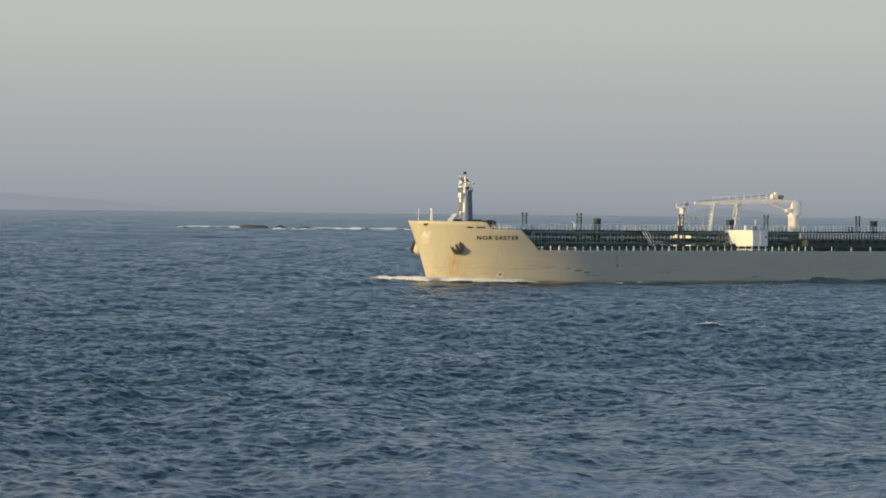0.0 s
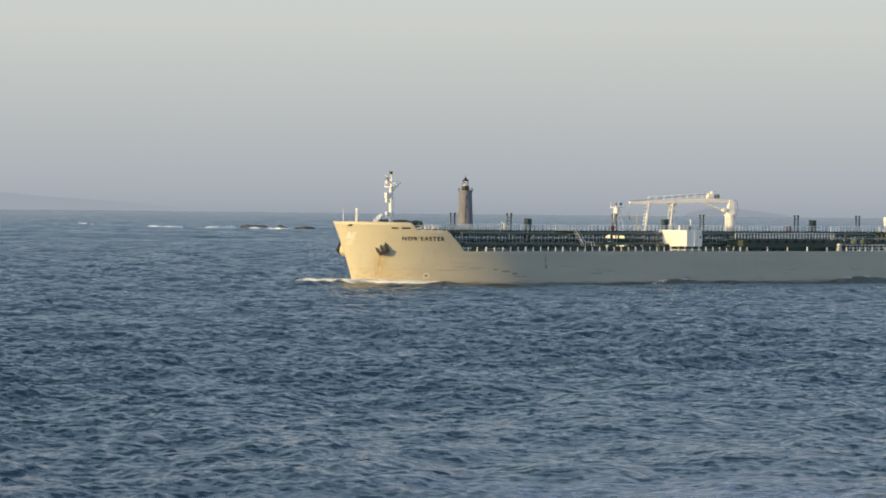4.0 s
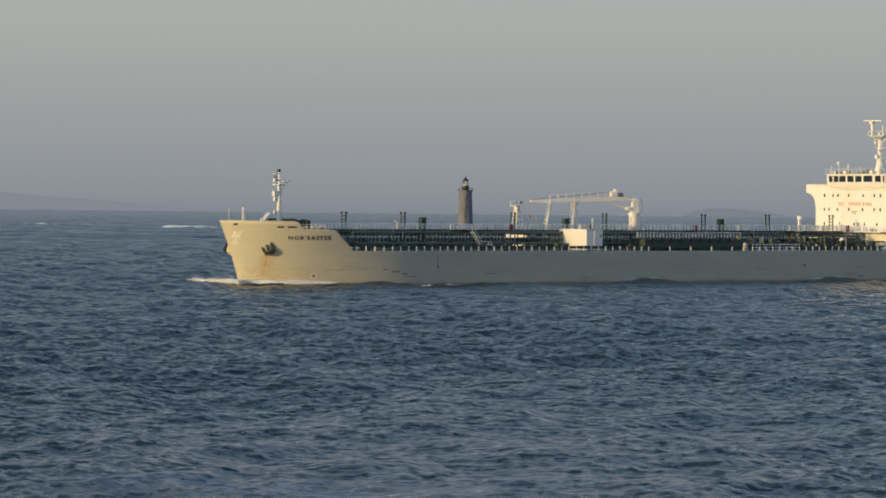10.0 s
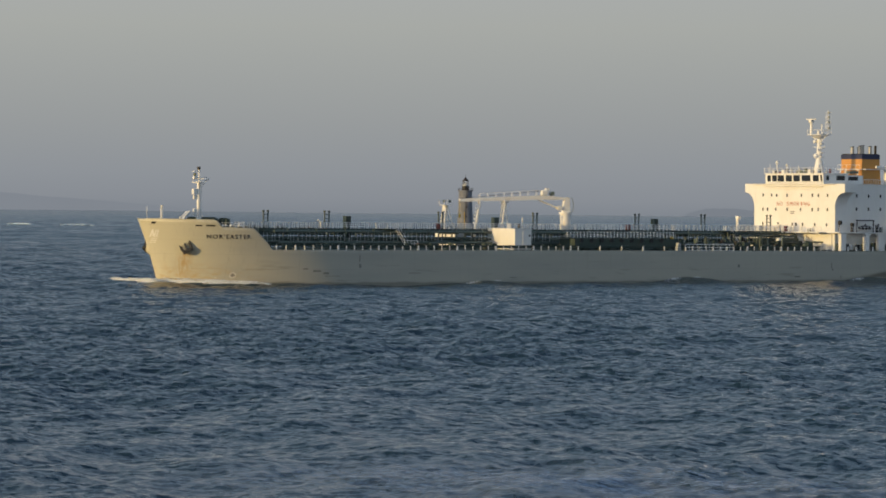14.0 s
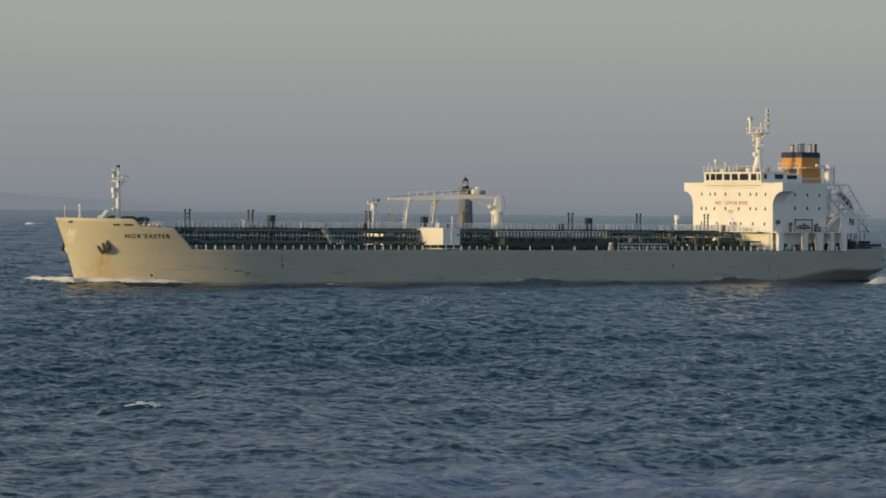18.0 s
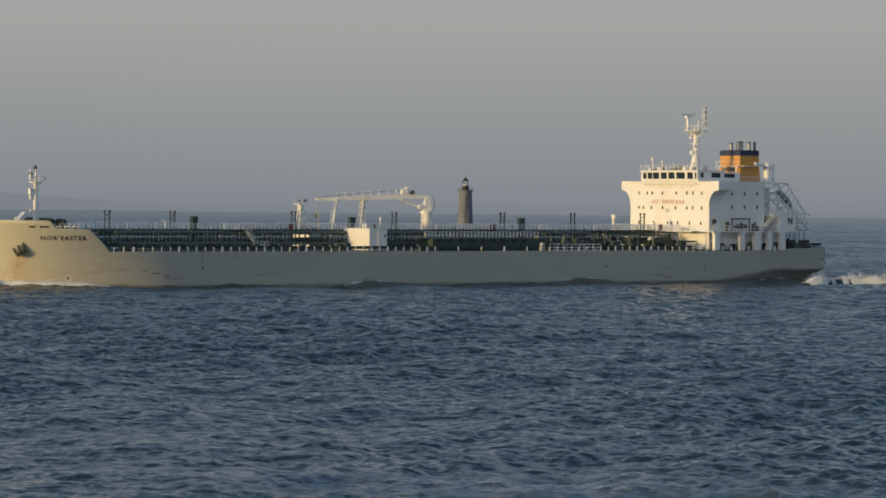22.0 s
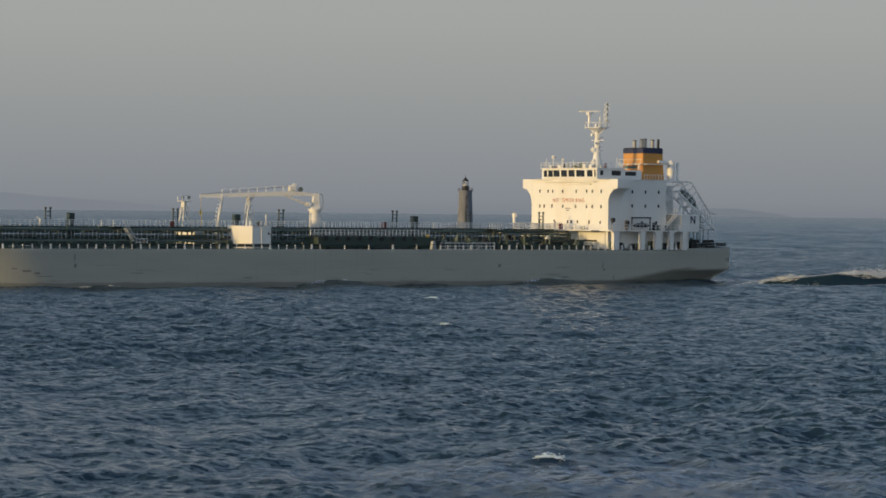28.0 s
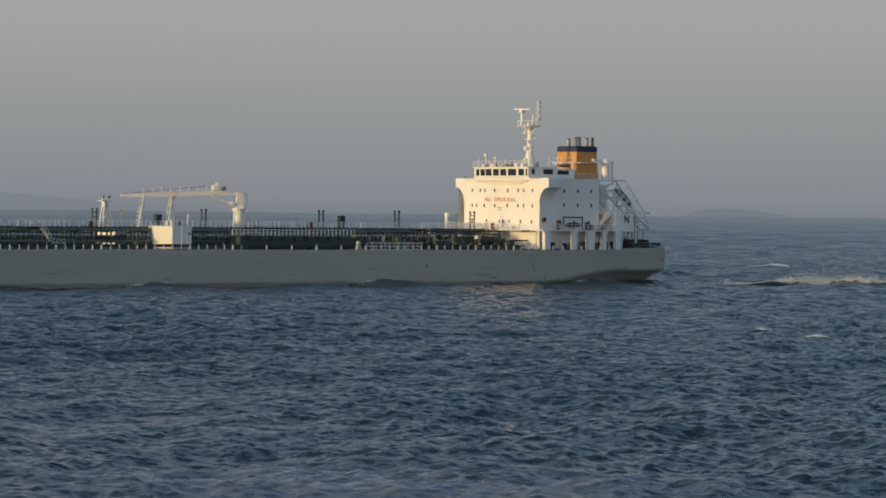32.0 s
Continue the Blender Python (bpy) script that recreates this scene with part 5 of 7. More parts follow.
    part("searchlight", add_rod(add_rod(B(), (-150.9, 14.8, 9.85), (-150.9, 14.8, 11.6), 0.12), (-150.9, 14.8, 11.8), (-151.4, 14.8, 11.8), 0.45, n=14), M_BLACK, ship, "dark round lamp on a short post")
    for x, hgt, m in ((-154.9, 1.9, M_BLACK), (-161.6, 1.5, M_BLACK), (-162.6, 1.1, M_PIPE), (-164.6, 0.9, M_PIPE), (-168.0, 0.8, M_WHITE)):
        part("deck_drum", add_rod(B(), (x, 14.2, 9.85), (x, 14.2, 9.85 + hgt), 0.4, n=10), m, ship, "drum beside the house")
    # after house, lower and set back, with the mark panel
    box("engine_casing", (-168.6, 0, 14.2), (6.0, 14.0, 9.0), M_WHITE, ship, "white engine casing behind the house", bevel=0.05)
    pan = box("aft_house", (-170.7, 8.2, 11.3), (4.4, 11.4, 3.4), M_WHITE, ship, "white after deckhouse with a dark mark", bevel=0.05)
    for a, b in (((-170.8, 11.3), (-170.8, 12.7)), ((-170.8, 12.7), (-171.7, 11.3)), ((-171.7, 11.3), (-171.7, 12.7))):
        rod("house_mark", (a[0], 13.93, a[1]), (b[0], 13.93, b[1]), 0.13, M_NAVY, pan, "dark blue painted stroke", n=6)
    

def stair(ship, a, b, width, m=None):
    a, b = Vector(a), Vector(b)
    bm = B()
    for y in (-width / 2, width / 2):
        add_rod(bm, a + Vector((0, y, 0)), b + Vector((0, y, 0)), 0.1, n=5)
        add_rod(bm, a + Vector((0, y, 1.0)), b + Vector((0, y, 1.0)), 0.05, n=5)
    s = part("outside_stair", bm, m or M_RAIL, ship, "pale outside stair")
    n = max(4, int(abs(a.z - b.z) / 0.25))
    for i in range(n):
        p = a.lerp(b, (i + 0.5) / n)
        box("tread", p, (0.3, width, 0.05), m or M_RAIL, s, bevel=0)


def stern_gear(ship):
    """Galleries, stairs and the free-fall boat ramp abaft the house."""
    for z in (13.0, 15.9, 18.6):
        box("stair_landing", (-167.0, 10.6, z), (5.4, 4.6, 0.14), M_WHITE, ship, bevel=0)
        for i in range(6):
            rod("landing_stanchion", (-164.5 - 1.0 * i, 12.8, z), (-164.5 - 1.0 * i, 12.8, z + 1.05), 0.045, M_RAIL, ship, n=5)
        for q in (0.55, 1.05):
            rod("landing_rail", (-164.4, 12.8, z + q), (-169.6, 12.8, z + q), 0.04, M_RAIL, ship, n=5)
    stair(ship, (-165.6, 11.8, 15.9), (-169.4, 11.8, 13.0), 0.9)
    stair(ship, (-169.4, 10.4, 15.9), (-165.6, 10.4, 18.6), 0.9)
    stair(ship, (-163.6, 14.2, 9.9), (-166.9, 14.2, 13.0), 0.9)
    # free-fall lifeboat on its ramp
    bm = B()
    for y in (5.6, 8.8):
        add_rod(bm, (-171.4, y, 17.6), (-180.6, y, 10.0), 0.24, n=6)
        add_rod(bm, (-171.2, y, 10.0), (-172.4, y, 16.4), 0.2, n=6)
        add_rod(bm, (-175.6, y, 9.0), (-175.2, y, 14.2), 0.2, n=6)
        add_rod(bm, (-166.6, y, 19.5), (-174.6, y, 19.5), 0.14, n=6)
        add_rod(bm, (-174.6, y, 19.5), (-179.4, y, 13.4), 0.17, n=6)
        add_rod(bm, (-179.4, y, 13.4), (-180.8, y, 13.2), 0.14, n=6)
        add_rod(bm, (-171.4, y, 17.6), (-174.6, y, 19.5), 0.1, n=5)
        add_rod(bm, (-168.4, y, 16.0), (-168.4, y, 19.5), 0.12, n=5)
    for t in range(6):
        q = t / 5
        add_rod(bm, (-171.4 - 9.2 * q, 5.6, 17.6 - 7.6 * q), (-171.4 - 9.2 * q, 8.8, 17.6 - 7.6 * q), 0.12, n=5)
    for k in range(7):
        q0, q1 = k / 7, (k + 1) / 7
        for y in (5.6, 8.8):
            lo0 = (-172.4 - 8.2 * q0, y, 16.8 - 6.8 * q0)
            hi1 = (-174.6 - 4.8 * q1, y, 19.5 - 6.1 * q1)
            lo1 = (-172.4 - 8.2 * q1, y, 16.8 - 6.8 * q1)
            add_rod(bm, lo0, hi1, 0.08, n=4)
            add_rod(bm, lo1, hi1, 0.08, n=4)
    ramp_ob = part("boat_ramp", bm, M_WHITE, ship, "white sloping free-fall boat ramp")
    turn = Matrix.Rotation(radians(-40), 4, "Y")
    m = Matrix.Translation((-175.2, 7.2, 16.3)) @ turn
    bm = B()
    bmesh.ops.create_uvsphere(bm, u_segments=16, v_segments=10, radius=1, matrix=m @ Matrix.Diagonal((2.5, 1.0, 0.8, 1)))
    part("lifeboat", bm, M_PIPE, ramp_ob, "dark enclosed lifeboat on the ramp", smooth=True)
    for i in range(7):
        rod("ramp_stanchion", (-172.0 - 1.35 * i, 9.0, 17.1 - 1.1 * i), (-172.0 - 1.35 * i, 9.0, 18.1 - 1.1 * i), 0.05, M_RAIL, ramp_ob, n=5)
    rod("ramp_rail", (-172.0, 9.0, 18.1), (-180.1, 9.0, 11.5), 0.05, M_RAIL, ramp_ob, n=5)
    for z, x1 in ((12.9, -176.0), (10.1, -178.0)):
        box("boat_platform", ((-171.6 + x1) / 2, 8.0, z), (-171.6 - x1, 5.0, 0.12), M_WHITE, ship, bevel=0)
        for i in range(6):
            x = -171.8 + (x1 + 171.8) * i / 5
            rod("platform_stanchion", (x, 10.4, z), (x, 10.4, z + 1.05), 0.05, M_RAIL, ship, n=5)
            rod("platform_leg", (x, 10.2, 6.4), (x, 10.2, z), 0.07, M_PIPE, ship, n=5)
        for q in (0.55, 1.05):
            rod("platform_rail", (-171.7, 10.4, z + q), (x1, 10.4, z + q), 0.05, M_RAIL, ship, n=5)
    # poop winches and clutter, dark
    for x, y in ((-174.6, 9.5), (-176.8, 7.0), (-174.6, 3.0), (-178.4, 9.6)):
        bm = B()
        add_rod(bm, (x, y - 1.2, 7.5), (x, y + 1.2, 7.5), 0.55, n=14)
        add_box(bm, (x, y, 6.9), (1.6, 2.8, 0.9), 0.05)
        add_box(bm, (x, y + 1.3, 7.5), (1.0, 0.3, 1.1), 0.1)
        part("mooring_winch", bm, M_BLACK, ship, "dark mooring winch at the stern")
    box("stern_store", (-173.6, 10.6, 7.0), (2.2, 2.4, 1.4), M_BLACK, ship, "dark gear on the stern deck", bevel=0.1)
    for i in range(9):
        x = -172.5 - 1.05 * i
        y = half_breadth(x, 6.5) - 0.2
        rod("stern_stanchion", (x, y, sheer(x)), (x, y, sheer(x) + 1.0), 0.04, M_GREEN, ship, n=5)
    for q in (0.5, 1.0):
        pts = [(-172.5 - 1.05 * i, half_breadth(-172.5 - 1.05 * i, 6.5) - 0.2, sheer(-172.5 - 1.05 * i) + q) for i in range(9)]
        part("stern_rail", add_tube(B(), pts, 0.04), M_HANGER, ship)
    for x, y, h in ((-175.8, 8.6, 1.7), (-178.0, 6.4, 1.3), (-179.4, 8.0, 1.0), (-172.9, 11.4, 2.0)):
        part("stern_vent", add_rod(B(), (x, y, 6.4), (x, y, 6.4 + h), 0.22, n=10), M_GREEN, ship, "dark green vent on the stern deck")
    box("stern_roller", (-180.6, 11.0, 7.1), (1.6, 1.2, 0.6), M_BLACK, ship)


def radar_mast(ship):
    bm = B()
    add_rod(bm, (-157.9, 0, 21.9), (-157.9, 0, 25.2), 1.25, 0.55, n=12)
    add_rod(bm, (-157.9, 0, 25.2), (-157.9, 0, 30.0), 0.52, 0.42, n=12)
    mast = part("radar_mast", bm, M_WHITE, ship, "cream-white radar mast with platforms, scanners and aerials")
    part("mast_platform", add_rod(B(), (-157.9, 0, 29.2), (-157.9, 0, 29.95), 0.6, 2.1, n=12), M_WHITE, mast)
    box("scanner_table", (-157.9, 0, 30.0), (2.8, 4.6, 0.12), M_WHITE, mast)
    for y in (-2.25, 2.25):
        for x in (-156.6, -159.2):
            rod("platform_stanchion", (x, y, 30), (x, y, 31.0), 0.05, M_RAIL, mast, n=5)
        rod("platform_rail", (-156.5, y, 31.0), (-159.3, y, 31.0), 0.05, M_RAIL, mast, n=5)
    for x in (-156.5, -159.3):
        rod("platform_rail", (x, -2.25, 31.0), (x, 2.25, 31.0), 0.05, M_RAIL, mast, n=5)
    rod("scanner_post", (-157.4, -2.0, 30.0), (-157.4, -2.0, 32.7), 0.32, M_WHITE, mast, r2=0.26)
    box("scanner_gearbox", (-157.4, -2.0, 32.85), (0.9, 0.9, 0.5), M_WHITE, mast)
    scanner = box("radar_scanner", (0, 0, 0), (0.3, 4.2, 0.22), M_WHITE, mast, "white turning radar scanner bar")
    scanner.matrix_basis = pose(-157.4, -2.0, 33.25)
    bm = lattice(B(), (-159.2, 1.2, 30.0), (-159.2, 1.2, 34.2), 0.8, 0.6, 5, 0.032)
    part("aerial_lattice", bm, M_RAIL, mast)
    rod("signal_post", (-159.2, 1.2, 30.0), (-159.2, 1.2, 35.0), 0.06, M_RAIL, mast)
    rod("signal_post", (-158.4, 0.2, 30.0), (-158.4, 0.2, 32.2), 0.12, M_WHITE, mast)
    for z in (31.2, 32.4, 33.5, 34.4):
        part("signal_lamp", add_rod(B(), (-159.0, 1.75, z), (-159.0, 1.75, z + 0.4), 0.2, n=8), M_PIPE, mast)
        rod("yard", (-159.2, 0.4, z + 0.2), (-159.2, 2.3, z + 0.2), 0.05, M_RAIL, mast, n=5)
    for y, z, s in ((-1.6, 30.3, 0.5), (0.9, 30.4, 0.6), (2.2, 30.3, 0.45), (-0.4, 28.6, 0.6), (0.6, 26.9, 0.5)):
        box("mast_junction_box", (-157.1, y, z), (s, s * 0.8, s), M_WHITE, mast)
    for sgn in (1, -1):
        rod("platform_brace", (-157.9, 0.3 * sgn, 28.4), (-157.9, 2.5 * sgn, 29.95), 0.1, M_WHITE, mast, n=6)
        rod("signal_yard", (-158.0, 0, 27.4), (-158.0, 2.0 * sgn, 27.5), 0.06, M_WHITE, mast, n=5)
    for z in (22.9, 24.2, 25.4, 26.3, 27.2, 28.1):
        box("mast_bracket", (-158.2, 0.55, z), (0.8, 0.55, 0.22), M_CREAM, mast)
    part("radome", add_ball(B(), (-157.2, -0.2, 25.6), 0.55), M_WHITE, mast)
    # monkey island: rails, domes, lockers
    rs = None
    for i in range(14):
        y = -9.0 + 1.42 * i
        if rs is None:
            rs = rod("roof_stanchion", (0, 0, 0), (0, 0, 1.05), 0.04, M_RAIL, ship, n=5)
            rs.matrix_basis = pose(-150.7, y, 21.9)
        else:
            share("roof_stanchion", rs, pose(-150.7, y, 21.9), ship)
    for i in range(5):
        share("roof_stanchion", rs, pose(-151.8 - 1.2 * i, 9.6, 21.9), ship)
    for q in (0.55, 1.05):
        rod("roof_rail", (-150.7, -9.1, 21.9 + q), (-150.7, 9.6, 21.9 + q), 0.035, M_RAIL, ship, n=5)
        rod("roof_rail", (-150.7, 9.6, 21.9 + q), (-157.2, 9.6, 21.9 + q), 0.035, M_RAIL, ship, n=5)
    for x, y, r, z in ((-151.8, -6.2, 0.42, 23.9), (-151.8, -3.0, 0.3, 23.4), (-153.2, 5.4, 0.4, 23.0)):
        rod("dome_post", (x, y, 21.9), (x, y, z), 0.1, M_RAIL, ship, n=6)
        part("aerial_dome", add_ball(B(), (x, y, z + r * 0.6), r), M_WHITE, ship, "white aerial dome")
    for x, y, s in ((-152.2, -4.4, 0.7), (-152.4, 2.6, 0.9), (-152.2, 4.0, 0.8), (-152.0, 6.4, 0.7), (-153.0, -0.6, 0.6)):
        box("roof_locker", (x, y, 21.9 + s / 2), (0.7, 1.0, s), random.Random(int(y * 7)).choice((M_RAIL, M_PIPE, M_WHITE, M_CREAM)), ship, bevel=0.04)
    for x, y, h in ((-151.2, -7.8, 1.9), (-151.2, 1.4, 1.6), (-151.0, 7.6, 1.5), (-156.5, 8.6, 2.0)):
        rod("whip_aerial", (x, y, 21.9), (x, y, 21.9 + h), 0.05, M_RAIL, ship, n=4)
    rr = random.Random(9)
    for i in range(16):
        y, h = -8.6 + 1.13 * i + rr.uniform(-0.3, 0.3), rr.uniform(0.35, 1.0)
        m = rr.choice((M_PIPE, M_RAIL, M_HANGER, M_REDBOX, M_BLACK))
        box("roof_gear", (-152.6 - rr.uniform(0, 1.6), y, 21.9 + h / 2), (0.4, rr.uniform(0.25, 0.8), h), m, ship, "small gear on the wheelhouse roof", bevel=0.04)
    # dark gap and flag lockers between wheelhouse and funnel
    box("chart_house", (-160.4, 4.4, 20.6), (4.6, 8.0, 1.9), M_WHITE, ship, "white shaded housing behind the wheelhouse", bevel=0.05)
    box("chart_house_window", (-160.0, 8.43, 20.9), (2.6, 0.06, 0.8), M_GLASS, ship, bevel=0)
    box("air_intake", (-160.6, 7.4, 22.2), (2.2, 1.4, 0.5), M_PIPE, ship)
    return scanner


def funnel(ship):
    def block(z0, z1, x0, x1, y, m, name, label=""):
        bm = B()
        t = 0.5 * (z1 - 19.7) / 6.3
        t0 = 0.5 * (z0 - 19.7) / 6.3
        pts0 = [(x0, -y - 0.5), (x0, y), (x1 + t0, y), (x1 + t0, -y - 0.5)]
        pts1 = [(x0, -y - 0.5), (x0, y), (x1 + t, y), (x1 + t, -y - 0.5)]
        a = [bm.verts.new((px, py, z0)) for px, py in pts0]
        b = [bm.verts.new((px, py, z1)) for px, py in pts1]
        bm.faces.new(a), bm.faces.new(b)
        for i in range(4):
            bm.faces.new((a[i], a[(i + 1) % 4], b[(i + 1) % 4], b[i]))
        bmesh.ops.recalc_face_normals(bm, faces=bm.faces)
        return part(name, bm, m, ship, label)
    body = block(19.6, 25.1, -167.0, -172.3, 3.0, M_ORANGE, "funnel", "orange funnel with a navy top band")
    block(25.1, 26.1, -166.95, -172.35, 3.06, M_NAVY, "funnel_band", "navy blue band")
    box("front_shelf", (-166.55, -0.25, 22.95), (0.9, 7.2, 0.14), M_WHITE, body, bevel=0)
    for i in range(6):
        rod("shelf_stanchion", (-166.2, -3.7 + 1.4 * i, 23.0), (-166.2, -3.7 + 1.4 * i, 23.9), 0.035, M_RAIL, body, n=5)
    rod("shelf_rail", (-166.2, -3.8, 23.9), (-166.2, 3.4, 23.9), 0.035, M_RAIL, body, n=5)
    box("funnel_cap", (-169.4, -0.2, 26.15), (5.2, 5.6, 0.14), M_BLACK, body, bevel=0.03)
    for x, y, h, r, m in ((-168.2, -1.4, 27.7, 0.36, M_STEEL), (-168.3, 0.8, 27.9, 0.30, M_STEEL), (-169.6, 0.2, 28.0, 0.36, M_STEEL),
                          (-170.2, 1.9, 27.8, 0.34, M_STEEL), (-171.3, 2.3, 27.9, 0.26, M_BLACK), (-169.2, -0.6, 27.6, 0.24, M_BLACK)):
        p = part("exhaust_pipe", add_rod(B(), (x, y, 26.0), (x, y, h), r, n=12), m, body, "steel exhaust pipe")
        part("pipe_lip", add_rod(B(), (x, y, h - 0.1), (x, y, h + 0.06), r * 1.12, n=12), M_BLACK, p)
    box("funnel_shelf", (-170.6, 3.6, 22.95), (7.2, 1.3, 0.14), M_WHITE, body, bevel=0)
    bm = B()
    for i in range(9):
        add_rod(bm, (-167.0 - 0.7 * i, 3.6, 19.75), (-167.0 - 0.7 * i, 3.6, 20.8), 0.05, n=5)
    add_rod(bm, (-166.9, 3.6, 20.8), (-172.8, 3.6, 20.8), 0.05, n=5)
    part("funnel_rail", bm, M_RAIL, body)
    # white goose-neck trunk abaft the funnel
    bm = add_rod(B(), (-173.6, 3.6, 19.6), (-173.6, 3.6, 23.0), 0.75, n=14)
    add_ball(bm, (-173.6, 3.6, 23.0), 0.85)
    gt = part("engine_vent", bm, M_WHITE, ship, "white goose-neck engine-room vent")
    part("vent_elbow", add_rod(B(), (-173.6, 3.6, 23.2), (-170.4, 3.6, 23.5), 0.28, n=10), M_WHITE, gt)
    rod("vent_stay", (-175.2, 3.6, 19.4), (-175.2, 3.6, 23.4), 0.25, M_WHITE, gt)
    box("funnel_deck", (-169.5, 0, 19.5), (10.5, 15.0, 0.18), M_WHITE, ship, bevel=0)
    for x, y in ((-165.6, -0.9), (-165.6, -2.6), (-165.9, 2.6)):
        rod("aft_post", (x, y, 19.6), (x - 0.5, y, 22.9), 0.14, M_WHITE, ship)


def tanker():
    ship = new("tanker")
    ship.empty_display_size = 5
    tagged(ship, "loaded grey-beige tanker with white house and orange funnel, under way", "ship")
    hull(ship)
    bow_details(ship)
    catwalk(ship)
    deck_edge(ship)
    for x in (-25.6, -38.7, -64.0, -86.0, -110.8, -127.5, -144.6):
        ladder_post(ship, x)
    for x in (-43.1, -76.6, -115.2):
        vent_trunk(ship, x)
    manifold(ship)
    crane(ship)
    superstructure(ship)
    scanner = radar_mast(ship)
    funnel(ship)
    stern_gear(ship)
    return ship, scanner


TANKER, SCANNER = tanker()


# ---- the lighthouse on its ledge ----
def lighthouse(x, y):
    lh = new("lighthouse")
    lh.location = (x, y, 0)
    tagged(lh, "weathered granite lighthouse with a white lantern on a rock ledge", "lighthouse")

    def turned(name, rings, m, n=28, label=""):
        bm = B()
        prev = None
        for r, z in rings:
            ring = [bm.verts.new((r * math.cos(2 * math.pi * i / n), r * math.sin(2 * math.pi * i / n), z)) for i in range(n)]
            if prev:
                for i in range(n):
                    bm.faces.new((prev[i], prev[(i + 1) % n], ring[(i + 1) % n], ring[i]))
            else:
                bm.faces.new(ring[::-1])
            prev = ring
        bm.faces.new(prev)
        return part(name, bm, m, lh, label)
    rings = []
    for i in range(31):                                   # stone courses, each a little proud of its joint
        z = 1.0 + i * 0.70
        r = 4.75 - 0.95 * (i / 30) ** 0.75
        rings += [(r - 0.06, z), (r, z + 0.06), (r, z + 0.64), (r - 0.06, z + 0.70)]
    turned("tower", rings, M_GRANITE, label="grey-brown granite tower in courses")
    turned("gallery", [(3.9, 22.6), (4.35, 22.9), (4.35, 23.25), (3.9, 23.25)], M_GRANITE)
    turned("watch_room", [(2.05, 23.2), (2.0, 25.4), (2.3, 25.5), (2.3, 25.7)], M_BLACK)
    turned("lantern_base", [(1.75, 25.7), (1.75, 26.5)], M_LANTERN)
    turned("lantern_glass", [(1.6, 26.5), (1.6, 28.7)], M_PANE, n=10, label="clear lantern panes")
    part("lamp_lens", add_rod(B(), (0, 0, 26.5), (0, 0, 28.0), 0.35, 0.25, n=12), M_LANTERN, lh)
    turned("lantern_roof", [(1.95, 28.7), (1.9, 28.9), (0.5, 30.3), (0.25, 30.5)], M_BLACK, n=16)
    part("roof_ball", add_ball(B(), (0, 0, 30.8), 0.42), M_BLACK, lh)
    rod("lightning_rod", (0, 0, 31.0), (0, 0, 32.1), 0.09, M_BLACK, lh)
    for i in range(18):
        a = 2 * math.pi * i / 18
        c, s = math.cos(a), math.sin(a)
        rod("gallery_post", (4.2 * c, 4.2 * s, 23.2), (4.2 * c, 4.2 * s, 24.4), 0.08, M_BLACK, lh, n=4)
        a2 = 2 * math.pi * (i + 1) / 18
        for z in (23.8, 24.4):
            rod("gallery_rail", (4.2 * c, 4.2 * s, z), (4.2 * math.cos(a2), 4.2 * math.sin(a2), z), 0.06, M_BLACK, lh, n=4)
    for i in range(8):
        a = 2 * math.pi * i / 8 + 0.2
        rod("glazing_bar", (1.66 * math.cos(a), 1.66 * math.sin(a), 26.5), (1.66 * math.cos(a), 1.66 * math.sin(a), 28.7), 0.1, M_BLACK, lh, n=4)
    for z in (8.0, 13.5, 19.0):
        box("tower_window", (0.6, -4.35 + z * 0.025, z), (0.7, 0.5, 1.3), M_BLACK, lh, bevel=0)
    return lh


def ledge(name, x, y, sx, sy, h, seed, label):
    """A low wave-washed rock, lumpy and broken."""
    bm = B()
    bmesh.ops.create_icosphere(bm, subdivisions=4, radius=1)
    for v in bm.verts:
        p = v.co.copy()
        k = 1 + 0.35 * noise.noise(p * 1.7 + Vector((seed, 0, 0))) + 0.22 * noise.noise(p * 4.3 + Vector((0, seed, 0))) + 0.1 * noise.noise(p * 11)
        v.co = Vector((p.x * sx * k, p.y * sy * k, (p.z * 0.9 * k - 0.25) * h))
    ob = part(name, bm, M_ROCK, None)
    ob.location = (x, y, 0)
    return tagged(ob, label, "rock")


LIGHTHOUSE = lighthouse(12.7, 1722.0)
ledge("rock_ledge", 12.7, 1722, 26, 16, 2.2, 4, "dark wet granite ledge under the lighthouse")
ledge("rock_ledge", -110.0, 1728, 9.5, 8, 3.0, 9, "low dark rock washed by surf")
ledge("rock_ledge", -95.0, 1735, 4.0, 6, 2.6, 15, "low dark rock washed by surf")
ledge("rock_ledge", -80.0, 1715, 5.5, 5, 2.0, 22, "low dark rock washed by surf")


